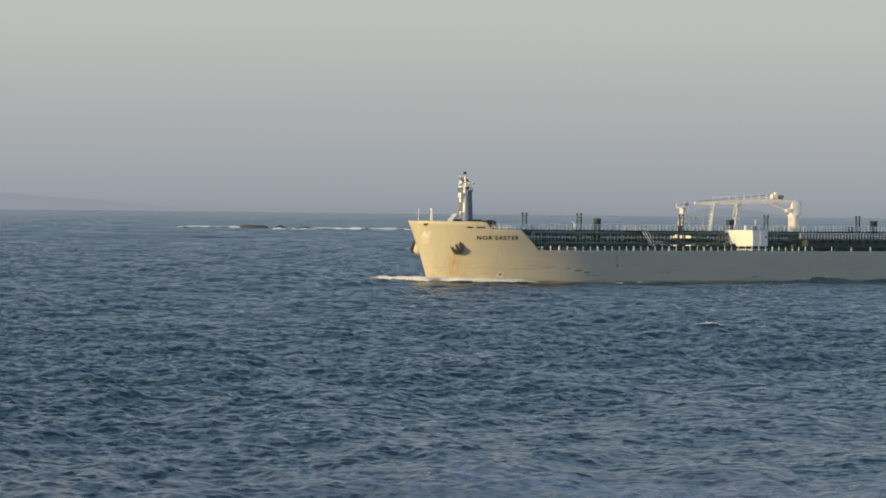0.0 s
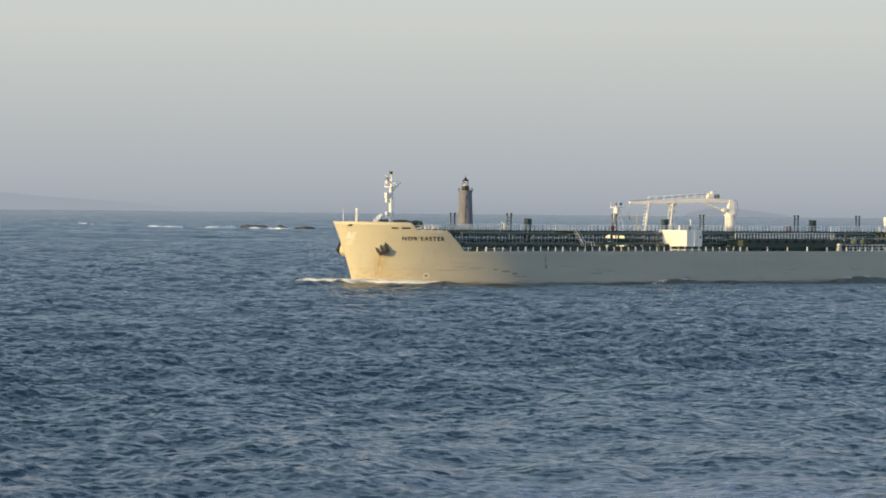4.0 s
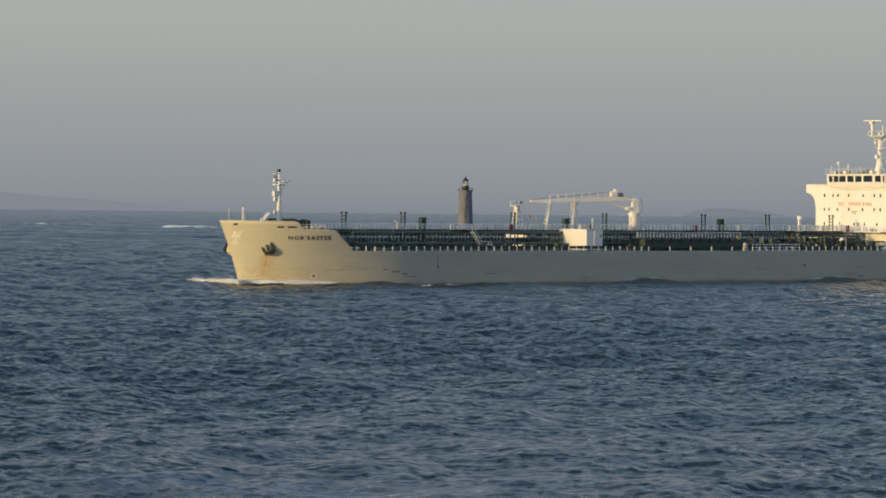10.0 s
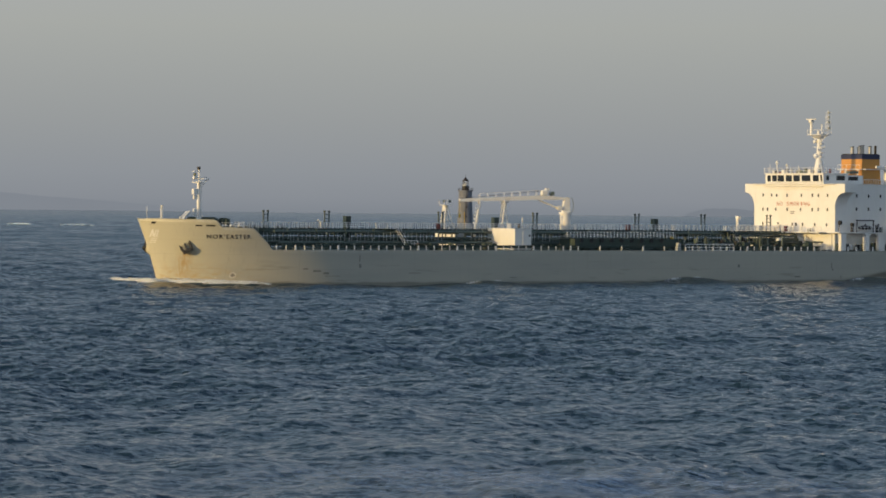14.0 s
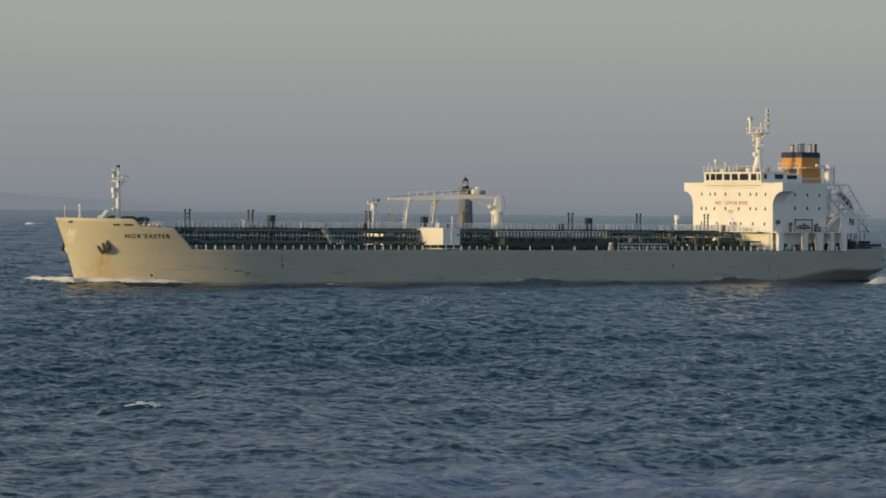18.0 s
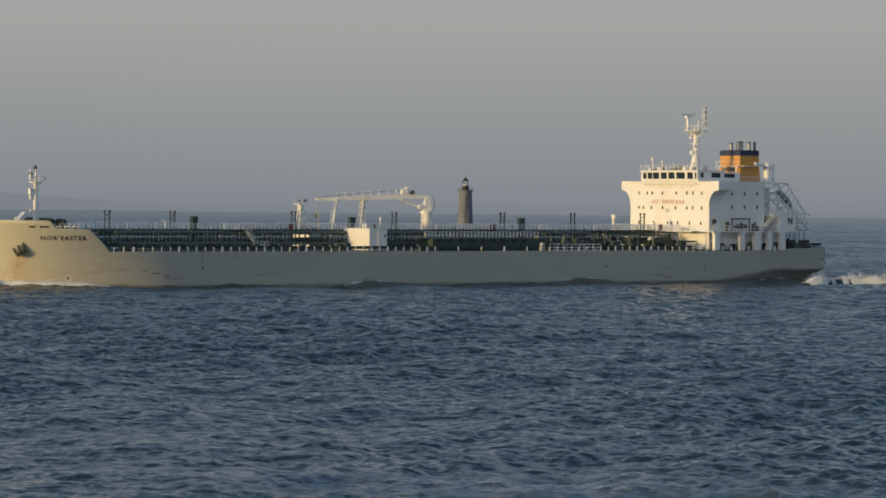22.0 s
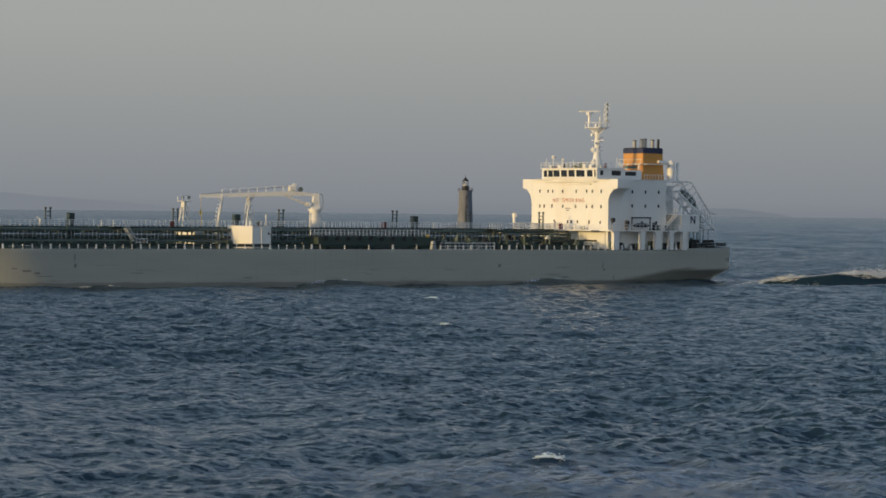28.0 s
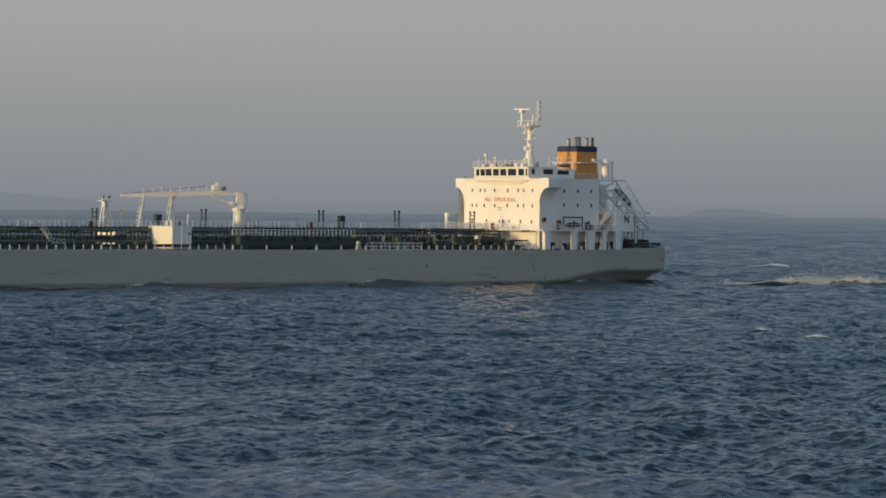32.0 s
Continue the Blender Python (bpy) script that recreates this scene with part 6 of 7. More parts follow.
# ---- far land in the haze ----
def far_land(name, x0, x1, y, prof, m, label):
    bm = B()
    n = 60
    top, foot, back = [], [], []
    for i in range(n + 1):
        s = i / n
        x = x0 + (x1 - x0) * s
        h = prof(s) * (1 + 0.10 * noise.noise(Vector((s * 9, 1.3, 0))) + 0.05 * noise.noise(Vector((s * 31, 7.3, 0))))
        foot.append(bm.verts.new((x, y - 30, -2)))
        top.append(bm.verts.new((x, y, max(h, 0.1))))
        back.append(bm.verts.new((x, y + 40, -2)))
    for i in range(n):
        bm.faces.new((foot[i], foot[i + 1], top[i + 1], top[i]))
        bm.faces.new((top[i], top[i + 1], back[i + 1], back[i]))
    ob = part(name, bm, m, None)
    return tagged(ob, label, "land", kind="structure")


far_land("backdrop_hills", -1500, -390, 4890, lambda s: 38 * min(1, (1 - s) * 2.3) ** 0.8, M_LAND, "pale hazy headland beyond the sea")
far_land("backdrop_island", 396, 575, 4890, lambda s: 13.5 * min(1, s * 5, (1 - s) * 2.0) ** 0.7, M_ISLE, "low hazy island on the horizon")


# ---- foam, swell and breaking water ----
SHIP_START = Vector((-5.89, 563.95, 0.0))
AHEAD = Vector((math.cos(radians(HEADING)), math.sin(radians(HEADING)), 0))


def ridge(name, path, length, width, height, material, seed, rough=0.35, lean=0.25, n=70, m=16, skirt=-0.9, ramp=9):
    """A wave crest swept along a path: path(s) gives x, y and the way across; steeper on its near side."""
    s = np.linspace(0, 1, n)
    bm = B()
    rows = []
    for a in s:
        x, y, cx, cy = path(a)
        env = min(1, a * ramp, (1 - a) * 6) ** 0.7
        lump = 1 + rough * noise.noise(Vector((a * length * 0.16, seed, 0))) + 0.6 * rough * noise.noise(Vector((a * length * 0.6, seed, 3)))
        h = height(a) * env * lump
        row = []
        for j in range(m + 1):
            q = j / m * 2 - 1
            prof = math.exp(-(q * (2.3 if q < 0 else 3.6)) ** 2)
            w = width(a) * (0.55 + 0.45 * env)
            d = q * w + lean * h * prof
            wob = 0.22 * noise.noise(Vector((a * length * 0.9, q * 3, seed))) * prof * (0.4 + 0.3 * h)
            z = h * prof + wob + skirt * max(abs(q) ** 3, 1 - env)
            row.append(bm.verts.new((x + cx * d, y + cy * d, z)))
        rows.append(row)
    for a, b in zip(rows, rows[1:]):
        for j in range(m):
            bm.faces.new((a[j], a[j + 1], b[j + 1], b[j]))
    return part(name, bm, material, None, smooth=True)


def froth(name, spots, seed, parent=None, material=None):
    """Broken white water: many small uneven lumps heaped along a crest. spots: x, y, z, size."""
    rr = random.Random(seed)
    base = B()
    bmesh.ops.create_icosphere(base, subdivisions=1, radius=1)
    vs = [v.co.copy() for v in base.verts]
    fs = [[v.index for v in f.verts] for f in base.faces]
    base.free()
    verts, faces = [], []
    for x, y, z, r in spots:
        k = len(verts)
        sq = (rr.uniform(0.8, 1.9), rr.uniform(0.7, 1.2), rr.uniform(0.35, 0.75))
        for c in vs:
            j = rr.uniform(0.7, 1.25) * r
            verts.append((x + c.x * sq[0] * j, y + c.y * sq[1] * j, z + c.z * sq[2] * j))
        faces += [[k + i for i in f] for f in fs]
    me = bpy.data.meshes.new(name)
    me.from_pydata(verts, [], faces)
    me.polygons.foreach_set("use_smooth", [True] * len(faces))
    me.materials.append(material or M_FOAM)
    ob = tagged(new(name, me), kind="stuff")
    ob.parent = parent
    return ob


def crest_spots(path, height, width, rows, seed, size, along=1.0, reach=(-0.2, 0.45), lean=0.25, heaps=(), spray=0.4, ramp=9, skirt=0.0):
    """Spots for froth on the crest of a ridge: thick in heaps, thin or none between them, some thrown up as spray."""
    rr = random.Random(seed)
    out = []
    for _ in range(rows):
        a = rr.random()
        if heaps:
            bunch = 0.05 + sum(math.exp(-((a - c) / w) ** 2) for c, w in heaps) + 0.3 * noise.noise(Vector((a * along, seed, 0)))
        else:
            bunch = 0.5 + noise.noise(Vector((a * along, seed * 1.7, 0))) * 1.1
        if rr.random() > bunch:
            continue
        x, y, cx, cy = path(a)
        env = min(1, a * ramp, (1 - a) * 6) ** 0.7
        h = height(a) * env
        q = rr.uniform(*reach) * ((0.3 + 0.7 * min(bunch, 1) ** 2) if heaps else (0.4 + 0.6 * min(bunch, 1)))
        prof = math.exp(-(q * (2.3 if q < 0 else 3.6)) ** 2)
        r = size * rr.uniform(0.4, 1.0) * (0.5 + 0.6 * min(bunch, 1))
        z = h * prof + 0.3 * r - skirt * (1 - env)
        if heaps:                                     # heaps stand up above the crest, lumpy
            z += 0.32 * h * min(bunch, 1) ** 2 * prof * (0.5 + rr.random()) * (0.8 + noise.noise(Vector((a * along * 9, q * 4, seed))))
        if rr.random() < spray:
            z += abs(rr.gauss(0, 0.30)) * h * min(bunch, 1) ** 2
            r *= 0.45
        d = q * width(a) * (0.55 + 0.45 * env) + lean * h * prof
        out.append((x + cx * d, y + cy * d, z, r))
    return out


def foam_bank(name, path, height, width, heaps, seed, parent, rise=0.16, reach=(-0.34, 0.24), lean=0.25, ramp=4, n=300, m=22):
    """Thick broken water on a crest: a lumpy white body where it breaks, under the wave's skin elsewhere."""
    xs, ys, zs = np.zeros((n, m)), np.zeros((n, m)), np.zeros((n, m))
    for i in range(n):
        a = i / (n - 1)
        x, y, cx, cy = path(a)
        env = min(1, a * ramp, (1 - a) * 6) ** 0.7
        h = height(a) * env
        heap = sum(math.exp(-((a - c) / w) ** 2) for c, w in heaps)
        for j in range(m):
            q = reach[0] + (reach[1] - reach[0]) * j / (m - 1)
            prof = math.exp(-(q * (2.3 if q < 0 else 3.6)) ** 2)
            rim = 1 - abs(2 * j / (m - 1) - 1) ** 2.2
            d = q * width(a) * (0.55 + 0.45 * env) + lean * h * prof
            px, py = x + cx * d, y + cy * d
            lump = (0.55 * noise.noise(Vector((px * 0.35, py * 0.35, seed))) + 0.5 * noise.noise(Vector((px * 0.9, py * 0.9, seed + 3)))
                    + 0.3 * noise.noise(Vector((px * 2.3, py * 2.3, seed + 7))))
            cover = min(heap, 1.1) * rim ** 0.5 * (1 + 0.8 * lump)
            xs[i, j], ys[i, j] = px, py
            zs[i, j] = 0.9 * h * prof - 0.9 * (1 - env) - 0.60 + (0.60 + (0.30 + rise) * h) * min(max(cover - 0.22, 0.0), 1.1) ** 0.5 + 0.16 * lump
    ob = grid_mesh(name, xs, ys, zs, M_FOAM)
    ob.parent = parent
    return tagged(ob, kind="stuff")


def bow_wave():
    """Two arms of broken water that spread from the stem."""
    bw = new("bow_wave")
    tagged(bw, "white broken water thrown up by the ship's bow", "bow wave")

    def port(a):
        x = -2.0 - 17.0 * a
        return x, half_breadth(x, 0.4) + 0.5 + 0.9 * a, 0.35, 0.94

    def starboard(a):
        return -1.4 - 1.6 * a, 4.0 - 24.0 * a, 0.95, 0.3

    for name, path, ln, wd, ht in (("port_arm", port, 22, lambda a: 1.6 + 0.8 * a, lambda a: 1.05 * (1 - 0.6 * a)),
                                   ("starboard_arm", starboard, 20, lambda a: 1.8 + 1.0 * a, lambda a: 0.85 * (1 - 0.4 * a))):
        ob = ridge(name, path, ln, wd, lambda a: 0.85 * ht(a), M_BOWFOAM, len(name))
        ob.parent = bw
        froth("spray", crest_spots(path, ht, wd, 3600, len(name) * 3.1, 0.13, along=5.0, reach=(-0.4, 0.5), spray=0.3), 8, ob)
    # broken water heaped at the stem's foot
    rr = random.Random(14)
    froth("stem_foam", [(-2.6 + rr.gauss(0, 0.9), rr.gauss(0.6, 1.5), rr.uniform(-0.1, 0.75), rr.uniform(0.05, 0.14)) for _ in range(1100)], 15, bw)
    return bw


STERN_HEAPS = ((0.085, 0.05), (0.28, 0.08), (0.40, 0.05), (0.56, 0.06), (0.74, 0.06))
QUARTER_HEAPS = ((0.22, 0.08), (0.5, 0.16), (0.8, 0.14))


def stern_wave():
    def path(a):
        return -174.5 - 88.0 * a, 24.0 + 36.0 * a + 1.4 * math.sin(a * 15 - 0.6), -0.1, 0.995
    def height(a):
        return 2.1 - 0.3 * a
    ob = ridge("stern_wave", path, 92, lambda a: 5.5, height, M_WATER, 31, rough=0.3, lean=0.45, n=150, m=22, ramp=5)
    froth("crest_foam", crest_spots(path, height, lambda a: 5.5, 16000, 6, 0.12, along=9.0, reach=(-0.36, 0.26), lean=0.45, heaps=STERN_HEAPS, spray=0.5, ramp=5, skirt=0.45), 3, ob)
    foam_bank("broken_water", path, height, lambda a: 5.5, STERN_HEAPS, 3.0, ob, rise=0.1, reach=(-0.34, 0.1), lean=0.45, ramp=5, n=460)
    # churned water that leaves the transom
    def trail(a):
        return -178.5 - 22.0 * a, 11.0 + 9.0 * a, -0.3, 0.95
    froth("transom_foam", crest_spots(trail, lambda a: 0.3, lambda a: 1.6 + 2.0 * a, 2600, 9, 0.11, along=6.0, reach=(-0.6, 0.6), spray=0.15), 4, ob)
    return tagged(ob, "steep dark stern wave with a breaking white crest", "wave")


def quarter_wave():
    """The wave that breaks at the ship's port quarter."""
    def path(a):
        return -158.0 - 34.0 * a, 25.0 + 11.0 * a + 0.8 * math.sin(a * 11), -0.1, 0.995
    def height(a):
        return 1.8
    ob = ridge("quarter_wave", path, 36, lambda a: 4.5, height, M_WATER, 12, rough=0.35, lean=0.45, n=80, m=18, ramp=4)
    froth("crest_foam", crest_spots(path, height, lambda a: 4.5, 7000, 5, 0.12, along=7.0, reach=(-0.36, 0.26), lean=0.45, heaps=QUARTER_HEAPS, spray=0.45, ramp=4, skirt=0.9), 6, ob)
    foam_bank("broken_water", path, height, lambda a: 4.5, QUARTER_HEAPS, 5.0, ob, rise=0.1, reach=(-0.34, 0.34), lean=0.45, n=240)
    return tagged(ob, "wave breaking white at the ship's quarter", "wave")


def foam_film(t0, x, y, wide, deep):
    """A torn patch of old foam that lies on the moving waves close to the shore."""
    cx, cy = x - DRIFT.x * t0, y - DRIFT.y * t0
    gx, gy = np.meshgrid(np.arange(-wide / 2, wide / 2, 0.4), np.arange(-deep / 2, deep / 2, 0.3))
    z, dx, dy = sea_at(gx + cx, gy + cy)
    ob = grid_mesh("foam_film", gx + dx, gy + dy, z + 0.07, M_FILM)
    return tagged(ob, "thin pale film of foam on the waves close to the shore", "foam", "foam films", "stuff")


def wake():
    """Thin broken foam on the water astern."""
    bm = B()
    rows = []
    for i in range(91):
        x = -182.5 - 2.0 * i
        rows.append([bm.verts.new((x, 1.0 + 9.0 * (j / 12) + 2.0 * math.sin(i * 0.12), 0.12 + 0.16 * noise.noise(Vector((x * 0.3, j * 0.6, 5))) - 0.35 * abs(j / 6 - 1) ** 2)) for j in range(13)])
    for a, b in zip(rows, rows[1:]):
        for j in range(12):
            bm.faces.new((a[j], a[j + 1], b[j + 1], b[j]))
    ob = part("wake_foam", bm, M_LACE, None, smooth=True)
    return tagged(ob, "thin foam streaks on the wake astern of the ship", "foam", kind="stuff")


def swell():
    """One swell hump that runs up along the ship's side."""
    bm = B()
    rows = []
    for i in range(49):
        x = -24 + i
        row = []
        for j in range(33):
            y = 8.0 + 1.1 * j
            z = 1.75 * math.exp(-((x + 0.25 * (y - 16)) / 8.0) ** 2) * (math.exp(-((y - 16) / 11) ** 2) if y > 16 else 1)
            z += 0.14 * noise.noise(Vector((x * 0.33, y * 0.33, 2))) + 0.07 * noise.noise(Vector((x * 0.9, y * 0.9, 7)))
            row.append(bm.verts.new((x, y, z - 0.55)))
        rows.append(row)
    for a, b in zip(rows, rows[1:]):
        for j in range(32):
            bm.faces.new((a[j], b[j], b[j + 1], a[j + 1]))
    ob = part("swell_wave", bm, M_WATER, None, smooth=True)
    rr = random.Random(31)
    spots = []
    for _ in range(700):                              # a thin torn line of foam where the hump laps the plating
        x = rr.gauss(-2.0, 6.5)
        if noise.noise(Vector((x * 0.35, 2.2, 0))) < 0.12:
            continue
        y = 16.4 + abs(rr.gauss(0, 0.8))
        z = 1.75 * math.exp(-((x + 0.25 * (y - 16)) / 8.0) ** 2) * math.exp(-((y - 16) / 11) ** 2) - 0.55
        spots.append((x, y, z + rr.uniform(-0.08, 0.08), rr.uniform(0.05, 0.12)))
    froth("lapping_foam", spots, 32, ob)
    return tagged(ob, "smooth dark swell running along the ship's side", "wave", "swells along the ship")


def whitecap(seed, size):
    def path(a):
        return (a - 0.5) * size * 1.5, 0.12 * size * math.sin(a * 3.0), 0.1, -0.995
    def wide(a):
        return (a - 0.5) * (size * 3.2 + 1.5), 0.9 * (a - 0.5) * size, 0.25, -0.97
    cap = ridge("whitecap", wide, size * 3, lambda a: 0.9 * size + 0.5, lambda a: (0.26 + 0.03 * size) * math.exp(-((a - 0.5) / 0.28) ** 2), M_WATER, seed, rough=0.5, n=40, m=14, skirt=-0.6)
    rr = random.Random(int(seed * 100))
    spots = []
    for _ in range(int(160 + 240 * size)):
        a = min(max(rr.gauss(0.5, 0.17), 0.0), 1.0)
        x, y, _, _ = path(a)
        q = rr.gauss(0.05, 0.16) + 0.2 * noise.noise(Vector((a * 7, seed, 0)))
        h = (0.26 + 0.03 * size) * math.exp(-((x / (size * 3.2 + 1.5)) / 0.28) ** 2)
        z = h * math.exp(-(q * 2.6) ** 2) + rr.uniform(-0.02, 0.05)
        if rr.random() < 0.15:
            z += abs(rr.gauss(0, 0.10))
        spots.append((x, y - q * (0.7 * size + 0.3), z, (0.02 + 0.012 * size) * rr.uniform(0.5, 1.6)))
    froth("foam", spots, int(seed * 10), cap, M_SURF)
    return tagged(cap, "small breaking whitecap on a dark wave", "whitecap", "whitecaps")


def breaker(length, seed):
    def path(a):
        return (a - 0.5) * length, 2.5 * math.sin(a * 4 + seed), 0.0, -1.0
    surf = ridge("breaker", path, length, lambda a: 5.0, lambda a: 0.55, M_WATER, seed, rough=0.6, n=60, m=12)
    froth("foam", crest_spots(path, lambda a: 0.7, lambda a: 5.0, int(length * 70), seed, 0.42, along=length * 0.16, reach=(-0.25, 0.4), spray=0.5), int(seed * 10), surf, M_SURF)
    return tagged(surf, "white surf breaking along the rock ledge", "breaker", "breakers on the ledge")


BOW_WAVE, STERN_WAVE, WAKE, QUARTER_WAVE = bow_wave(), stern_wave(), wake(), quarter_wave()
# seconds, place then, width, depth
FILMS = ((1.2, 6.0, 155.0, 50.0, 20.0), (4.5, 14.0, 154.0, 44.0, 18.0), (7.5, 12.0, 152.0, 30.0, 12.0), (10.5, -6.0, 153.0, 36.0, 14.0), (13.8, 8.0, 158.0, 50.0, 26.0), (17.0, 4.0, 156.0, 48.0, 22.0),
         (19.4, 12.0, 160.0, 50.0, 30.0), (22.0, 4.0, 155.0, 40.0, 18.0), (24.8, 8.0, 156.0, 40.0, 18.0), (27.9, 10.0, 160.0, 48.0, 30.0), (30.8, -2.0, 156.0, 44.0, 20.0))
FILM_OBS = [foam_film(*row) for row in FILMS]
SWELL = swell()
SWELLS = [SWELL] + [copy_thing(SWELL, pose(0, 0, 0)) for _ in range(7)]
# seconds, place on the water then, size
CAPS = ((0.0, 33.1, 355.6, 2.6), (2.5, -5.8, 352.7, 1.8), (3.0, 6.7, 193.5, 0.9), (11.2, -5.0, 197.4, 1.2), (13.0, -16.1, 350.2, 1.2),
        (13.0, 17.2, 350.2, 1.4), (18.0, -22.0, 207.7, 2.2), (18.9, -23.5, 199.0, 1.6), (19.0, 22.0, 183.0, 1.0), (20.0, 1.9, 294.3, 1.6), (21.2, -9.7, 267.1, 1.4),
        (28.0, 5.8, 163.5, 1.6), (31.7, 41.4, 330.4, 2.2), (31.0, -20.7, 457.9, 1.6), (32.0, 35.9, 343.7, 1.2), (28.0, -2.8, 455.3, 1.8), (28.0, 1.2, 359.5, 1.4),
        (32.0, 84.3, 741.1, 6.0), (15.5, 14.0, 260.0, 1.4), (25.5, -12.0, 240.0, 1.3))
CAP_OBS = [whitecap(i * 3.7 + 1, 0.8 * size) for i, (_, _, _, size) in enumerate(CAPS)]
# seconds of its height, place then, length
BREAKS = ((2.0, -97.0, 1706.0, 16.0), (2.0, -84.0, 1702.0, 12.0), (0.5, -139.0, 1745.0, 38.0), (1.0, -72.0, 1712.0, 26.0), (0.5, -40.0, 1705.0, 42.0), (0.3, -33.0, 1709.0, 12.0), (6.0, -172.0, 1760.0, 22.0), (6.0, -136.0, 1735.0, 20.0),
          (5.5, -234.0, 1900.0, 10.0), (9.0, -146.0, 1740.0, 32.0), (9.2, -252.0, 1850.0, 14.0), (12.5, -256.0, 1830.0, 16.0), (19.0, -258.0, 1850.0, 12.0), (15.0, -225.0, 1800.0, 20.0))
BREAK_OBS = [breaker(ln, i * 2.3 + 0.7) for i, (_, _, _, ln) in enumerate(BREAKS)]


# ---- what moves ----
def motions():
    # seconds, metres run, rise, bow up in degrees (about a point 90 m abaft the stem)
    rows, bow_rows, stern_rows, wake_rows = [], [], [], []
    for t, run, rise, bow in ((0, -0.27, -0.13, 0.103), (1, 3.98, -0.14, 0.093), (2, 8.22, -0.14, 0.055), (3, 12.38, -0.14, 0.003), (4.5, 18.43, -0.13, -0.046),
                              (6, 24.44, -0.11, -0.099), (7, 28.49, -0.05, -0.139), (8, 32.54, -0.02, -0.147), (9, 36.63, -0.02, -0.12), (10, 40.81, -0.03, -0.055),
                              (11, 45.03, -0.06, 0.018), (12, 49.31, -0.08, 0.054), (13, 53.58, -0.01, 0.062), (14, 57.63, 0.0, 0.068), (15.5, 63.8, 0.04, 0.094),
                              (17, 69.91, 0.07, 0.11), (18, 73.93, 0.05, 0.072), (19, 77.93, 0.04, -0.0), (20, 81.98, -0.02, -0.076), (21, 86.02, -0.05, -0.133),
                              (22, 90.06, -0.09, -0.121), (23, 94.11, -0.07, -0.047), (24, 98.19, -0.03, 0.044), (25.5, 104.39, 0.05, 0.089), (27, 110.62, 0.17, 0.108),
                              (28, 114.78, 0.21, 0.08), (29, 118.88, 0.2, 0.021), (30, 122.96, 0.16, -0.015), (31, 126.99, 0.16, -0.004), (32, 130.96, 0.15, 0.027)):
        p = SHIP_START + AHEAD * run
        bow_rows.append((t, pose(p.x, p.y, np.interp(t, (0, 2, 5, 8, 11, 14, 17, 19.5, 22), (0.0, -0.15, -0.45, -0.1, -0.3, -0.05, 0.25, 0.3, -0.2)), 0, 0, HEADING)))
        stern_rows.append((t, pose(p.x, p.y, np.interp(t, (0, 17, 21, 25.5, 26.5, 27.2, 28, 30, 31, 32), (-2.6, -2.2, -1.7, -1.7, -1.3, -0.85, -0.15, -0.5, -1.1, -1.5)), 0, 0, HEADING)))
        wake_rows.append((t, pose(p.x, p.y, 0.05, 0, 0, HEADING)))
        rows.append((t, pose(p.x, p.y, rise + math.sin(radians(bow)) * 90, 0, -bow, HEADING)))
    walk(TANKER, rows)
    walk(BOW_WAVE, bow_rows)
    walk(STERN_WAVE, stern_rows)
    walk(WAKE, wake_rows)
    walk(QUARTER_WAVE, [(t, pose(SHIP_START.x + AHEAD.x * 4.09 * t, SHIP_START.y + AHEAD.y * 4.09 * t, z, 0, 0, HEADING))
                        for t, z in ((0, -3.2), (15, -2.8), (17, -1.7), (18.2, -1.2), (19.0, -0.6), (19.8, -0.42), (21.0, -0.85), (22.4, -1.3), (24, -3.2), (32, -3.2))])
    # the radar scanner turns once in 2.1 seconds
    walk(SCANNER, [(0.4 * i, pose(-157.4, -2.0, 33.25, 0, 0, 57.0 + 171.4 * (0.4 * i - 27.0))) for i in range(81)])
    for (t0, x, y, _, _), ob in zip(FILMS, FILM_OBS):
        rows = []
        for t in sorted({0.0, 32.0} | {round(min(max(t0 + d, 0.0), 32.0), 1) for d in (-3.0, -1.5, 0.0, 1.5, 3.0)}):
            rows.append((t, pose(x + DRIFT.x * (t - t0), y + DRIFT.y * (t - t0), SEA_LEVEL + np.interp(abs(t - t0), (0, 1.5, 3.0), (0.0, -0.02, -1.2)))))
        walk(ob, rows)
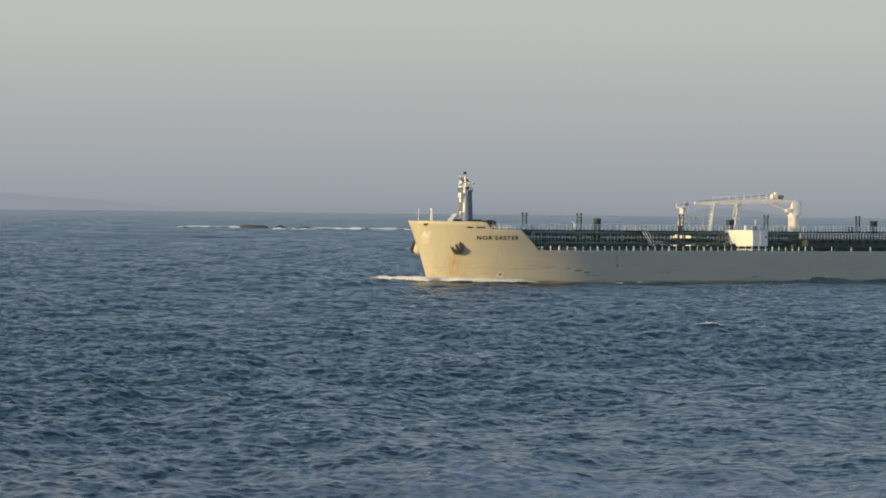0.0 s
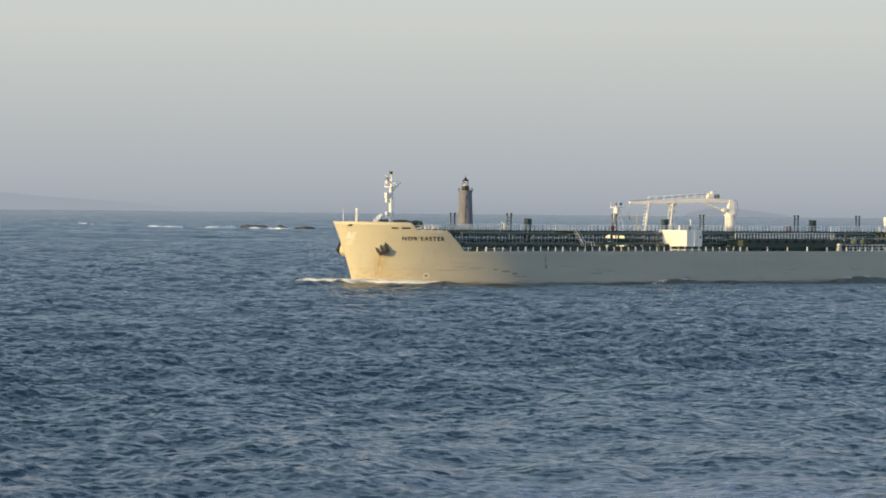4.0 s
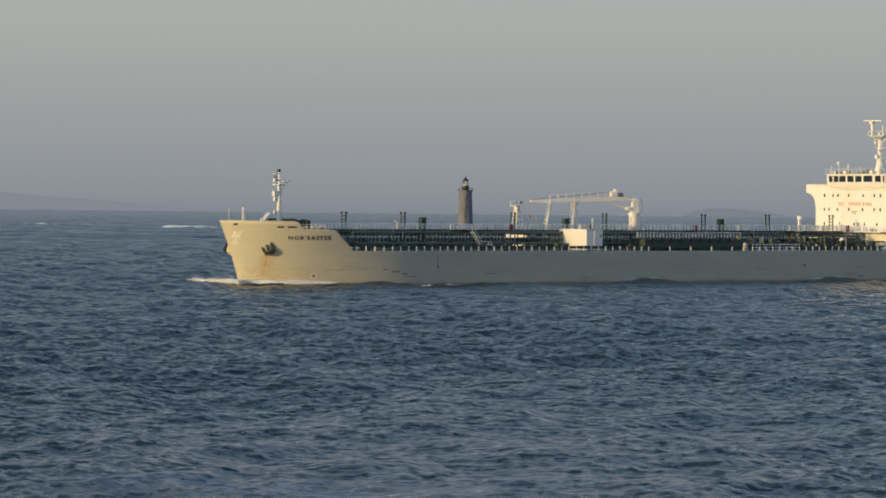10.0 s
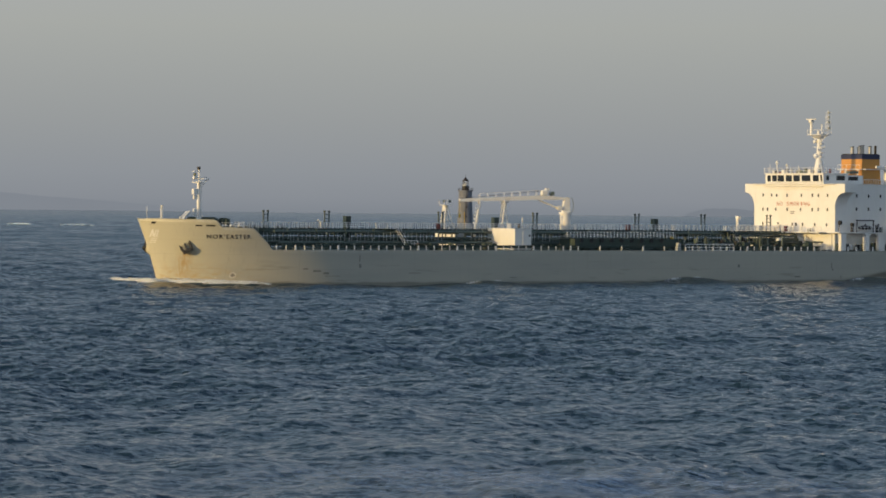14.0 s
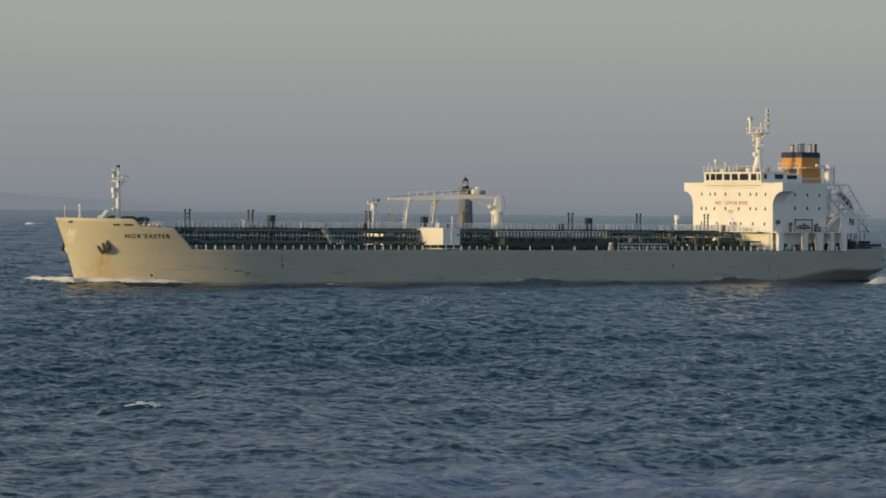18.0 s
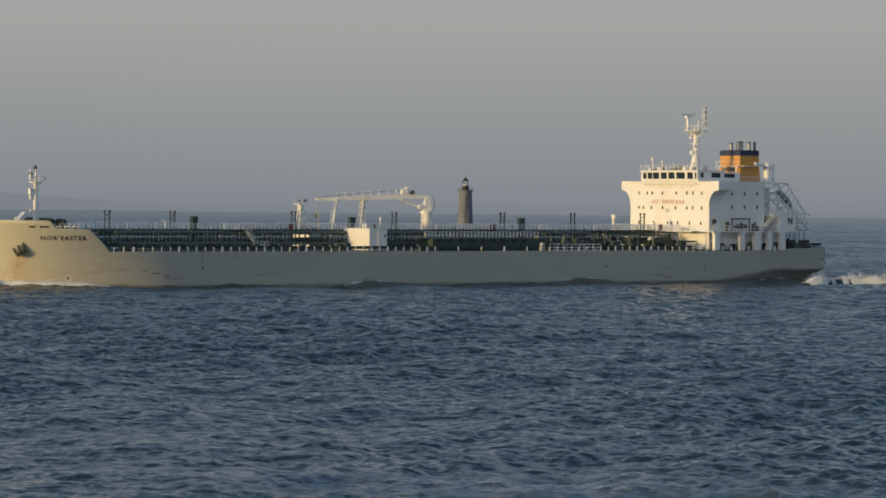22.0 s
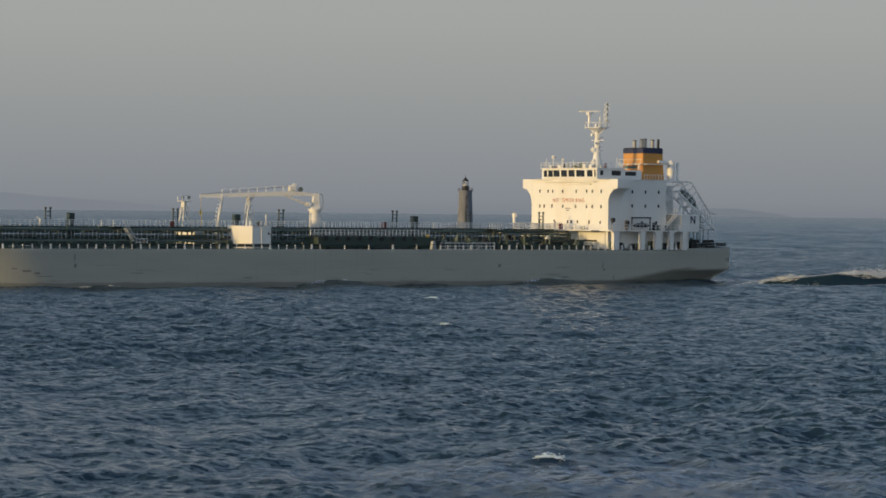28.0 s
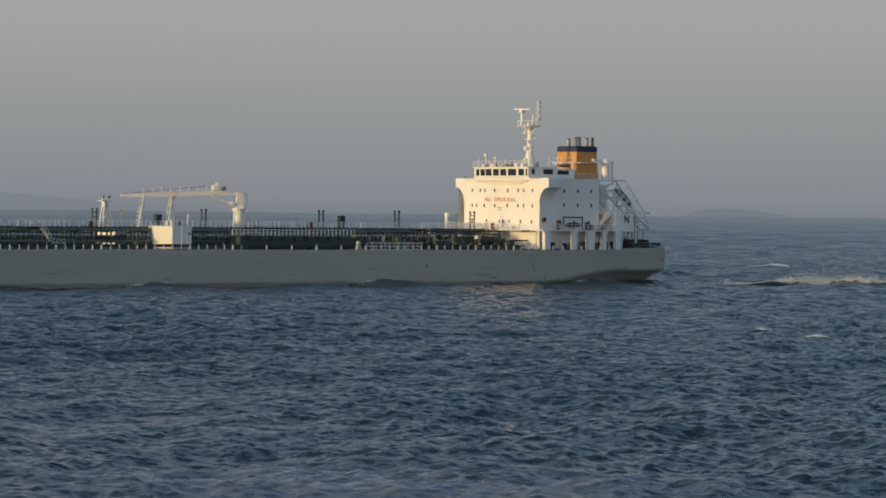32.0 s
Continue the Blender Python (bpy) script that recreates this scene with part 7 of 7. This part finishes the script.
    # the swells outrun the ship by 5 m/s and sink as they near its bow
    for i, ob in enumerate(SWELLS):
        rows = []
        for t in (0, 4, 8, 12, 16, 20, 24, 28, 32):
            back = -180.5 + 5.0 * t + 47.0 * (i - 4)
            p = SHIP_START + AHEAD * (4.09 * t + back)
            z = np.interp(back, (-230, -185, -160, -100, -70, -40, -20), (-1.6, -0.9, -0.25, 0.0, -0.35, -0.9, -1.6))
            rows.append((t, pose(p.x, p.y, z + SEA_LEVEL, 0, 0, HEADING)))
        walk(ob, rows)
    # whitecaps ride on crests of the wave sheet, come up, break and go under
    for (t0, x, y, size), ob in zip(CAPS, CAP_OBS):
        gx, gy = np.meshgrid(np.linspace(-1.0, 1.0, 11), np.linspace(-2, 2, 17))
        gx, gy = gx + x - DRIFT.x * t0, gy + y - DRIFT.y * t0
        hz, dx, dy = sea_at(gx, gy)
        k = np.unravel_index(np.argmax(hz), hz.shape)
        sx, sy, sz = float((gx + dx)[k]), float((gy + dy)[k]), float(hz[k])
        rows = []
        for t in sorted({0.0, 32.0} | {round(min(max(t0 + d, 0.0), 32.0), 1) for d in (-1.5, -0.6, 0.0, 0.6, 1.5)}):
            z = np.interp(abs(t - t0), (0, 0.6, 1.5), (0.0, -0.08, -1.6))
            rows.append((t, pose(sx + DRIFT.x * t, sy + DRIFT.y * t, sz + z - 0.14 + SEA_LEVEL)))
        walk(ob, rows)
    # surf on the ledge rolls in, rises and falls
    for (t0, x, y, ln), ob in zip(BREAKS, BREAK_OBS):
        rows = []
        for t in sorted({0.0, 32.0} | {round(min(max(t0 + d, 0.0), 32.0), 1) for d in (-4.0, -1.5, 1.5, 4.0)}):
            z = np.interp(abs(t - t0), (0, 1.5, 4.0), (0.0, -0.1, -2.6))
            rows.append((t, pose(x - 3.4 * max(-6.0, min(6.0, t - t0)), y, z)))
        walk(ob, rows)
    walk(WAVES, [(0.0, pose(0, 0, SEA_LEVEL)), (32.0, pose(DRIFT.x * 32, DRIFT.y * 32, SEA_LEVEL))])


motions()
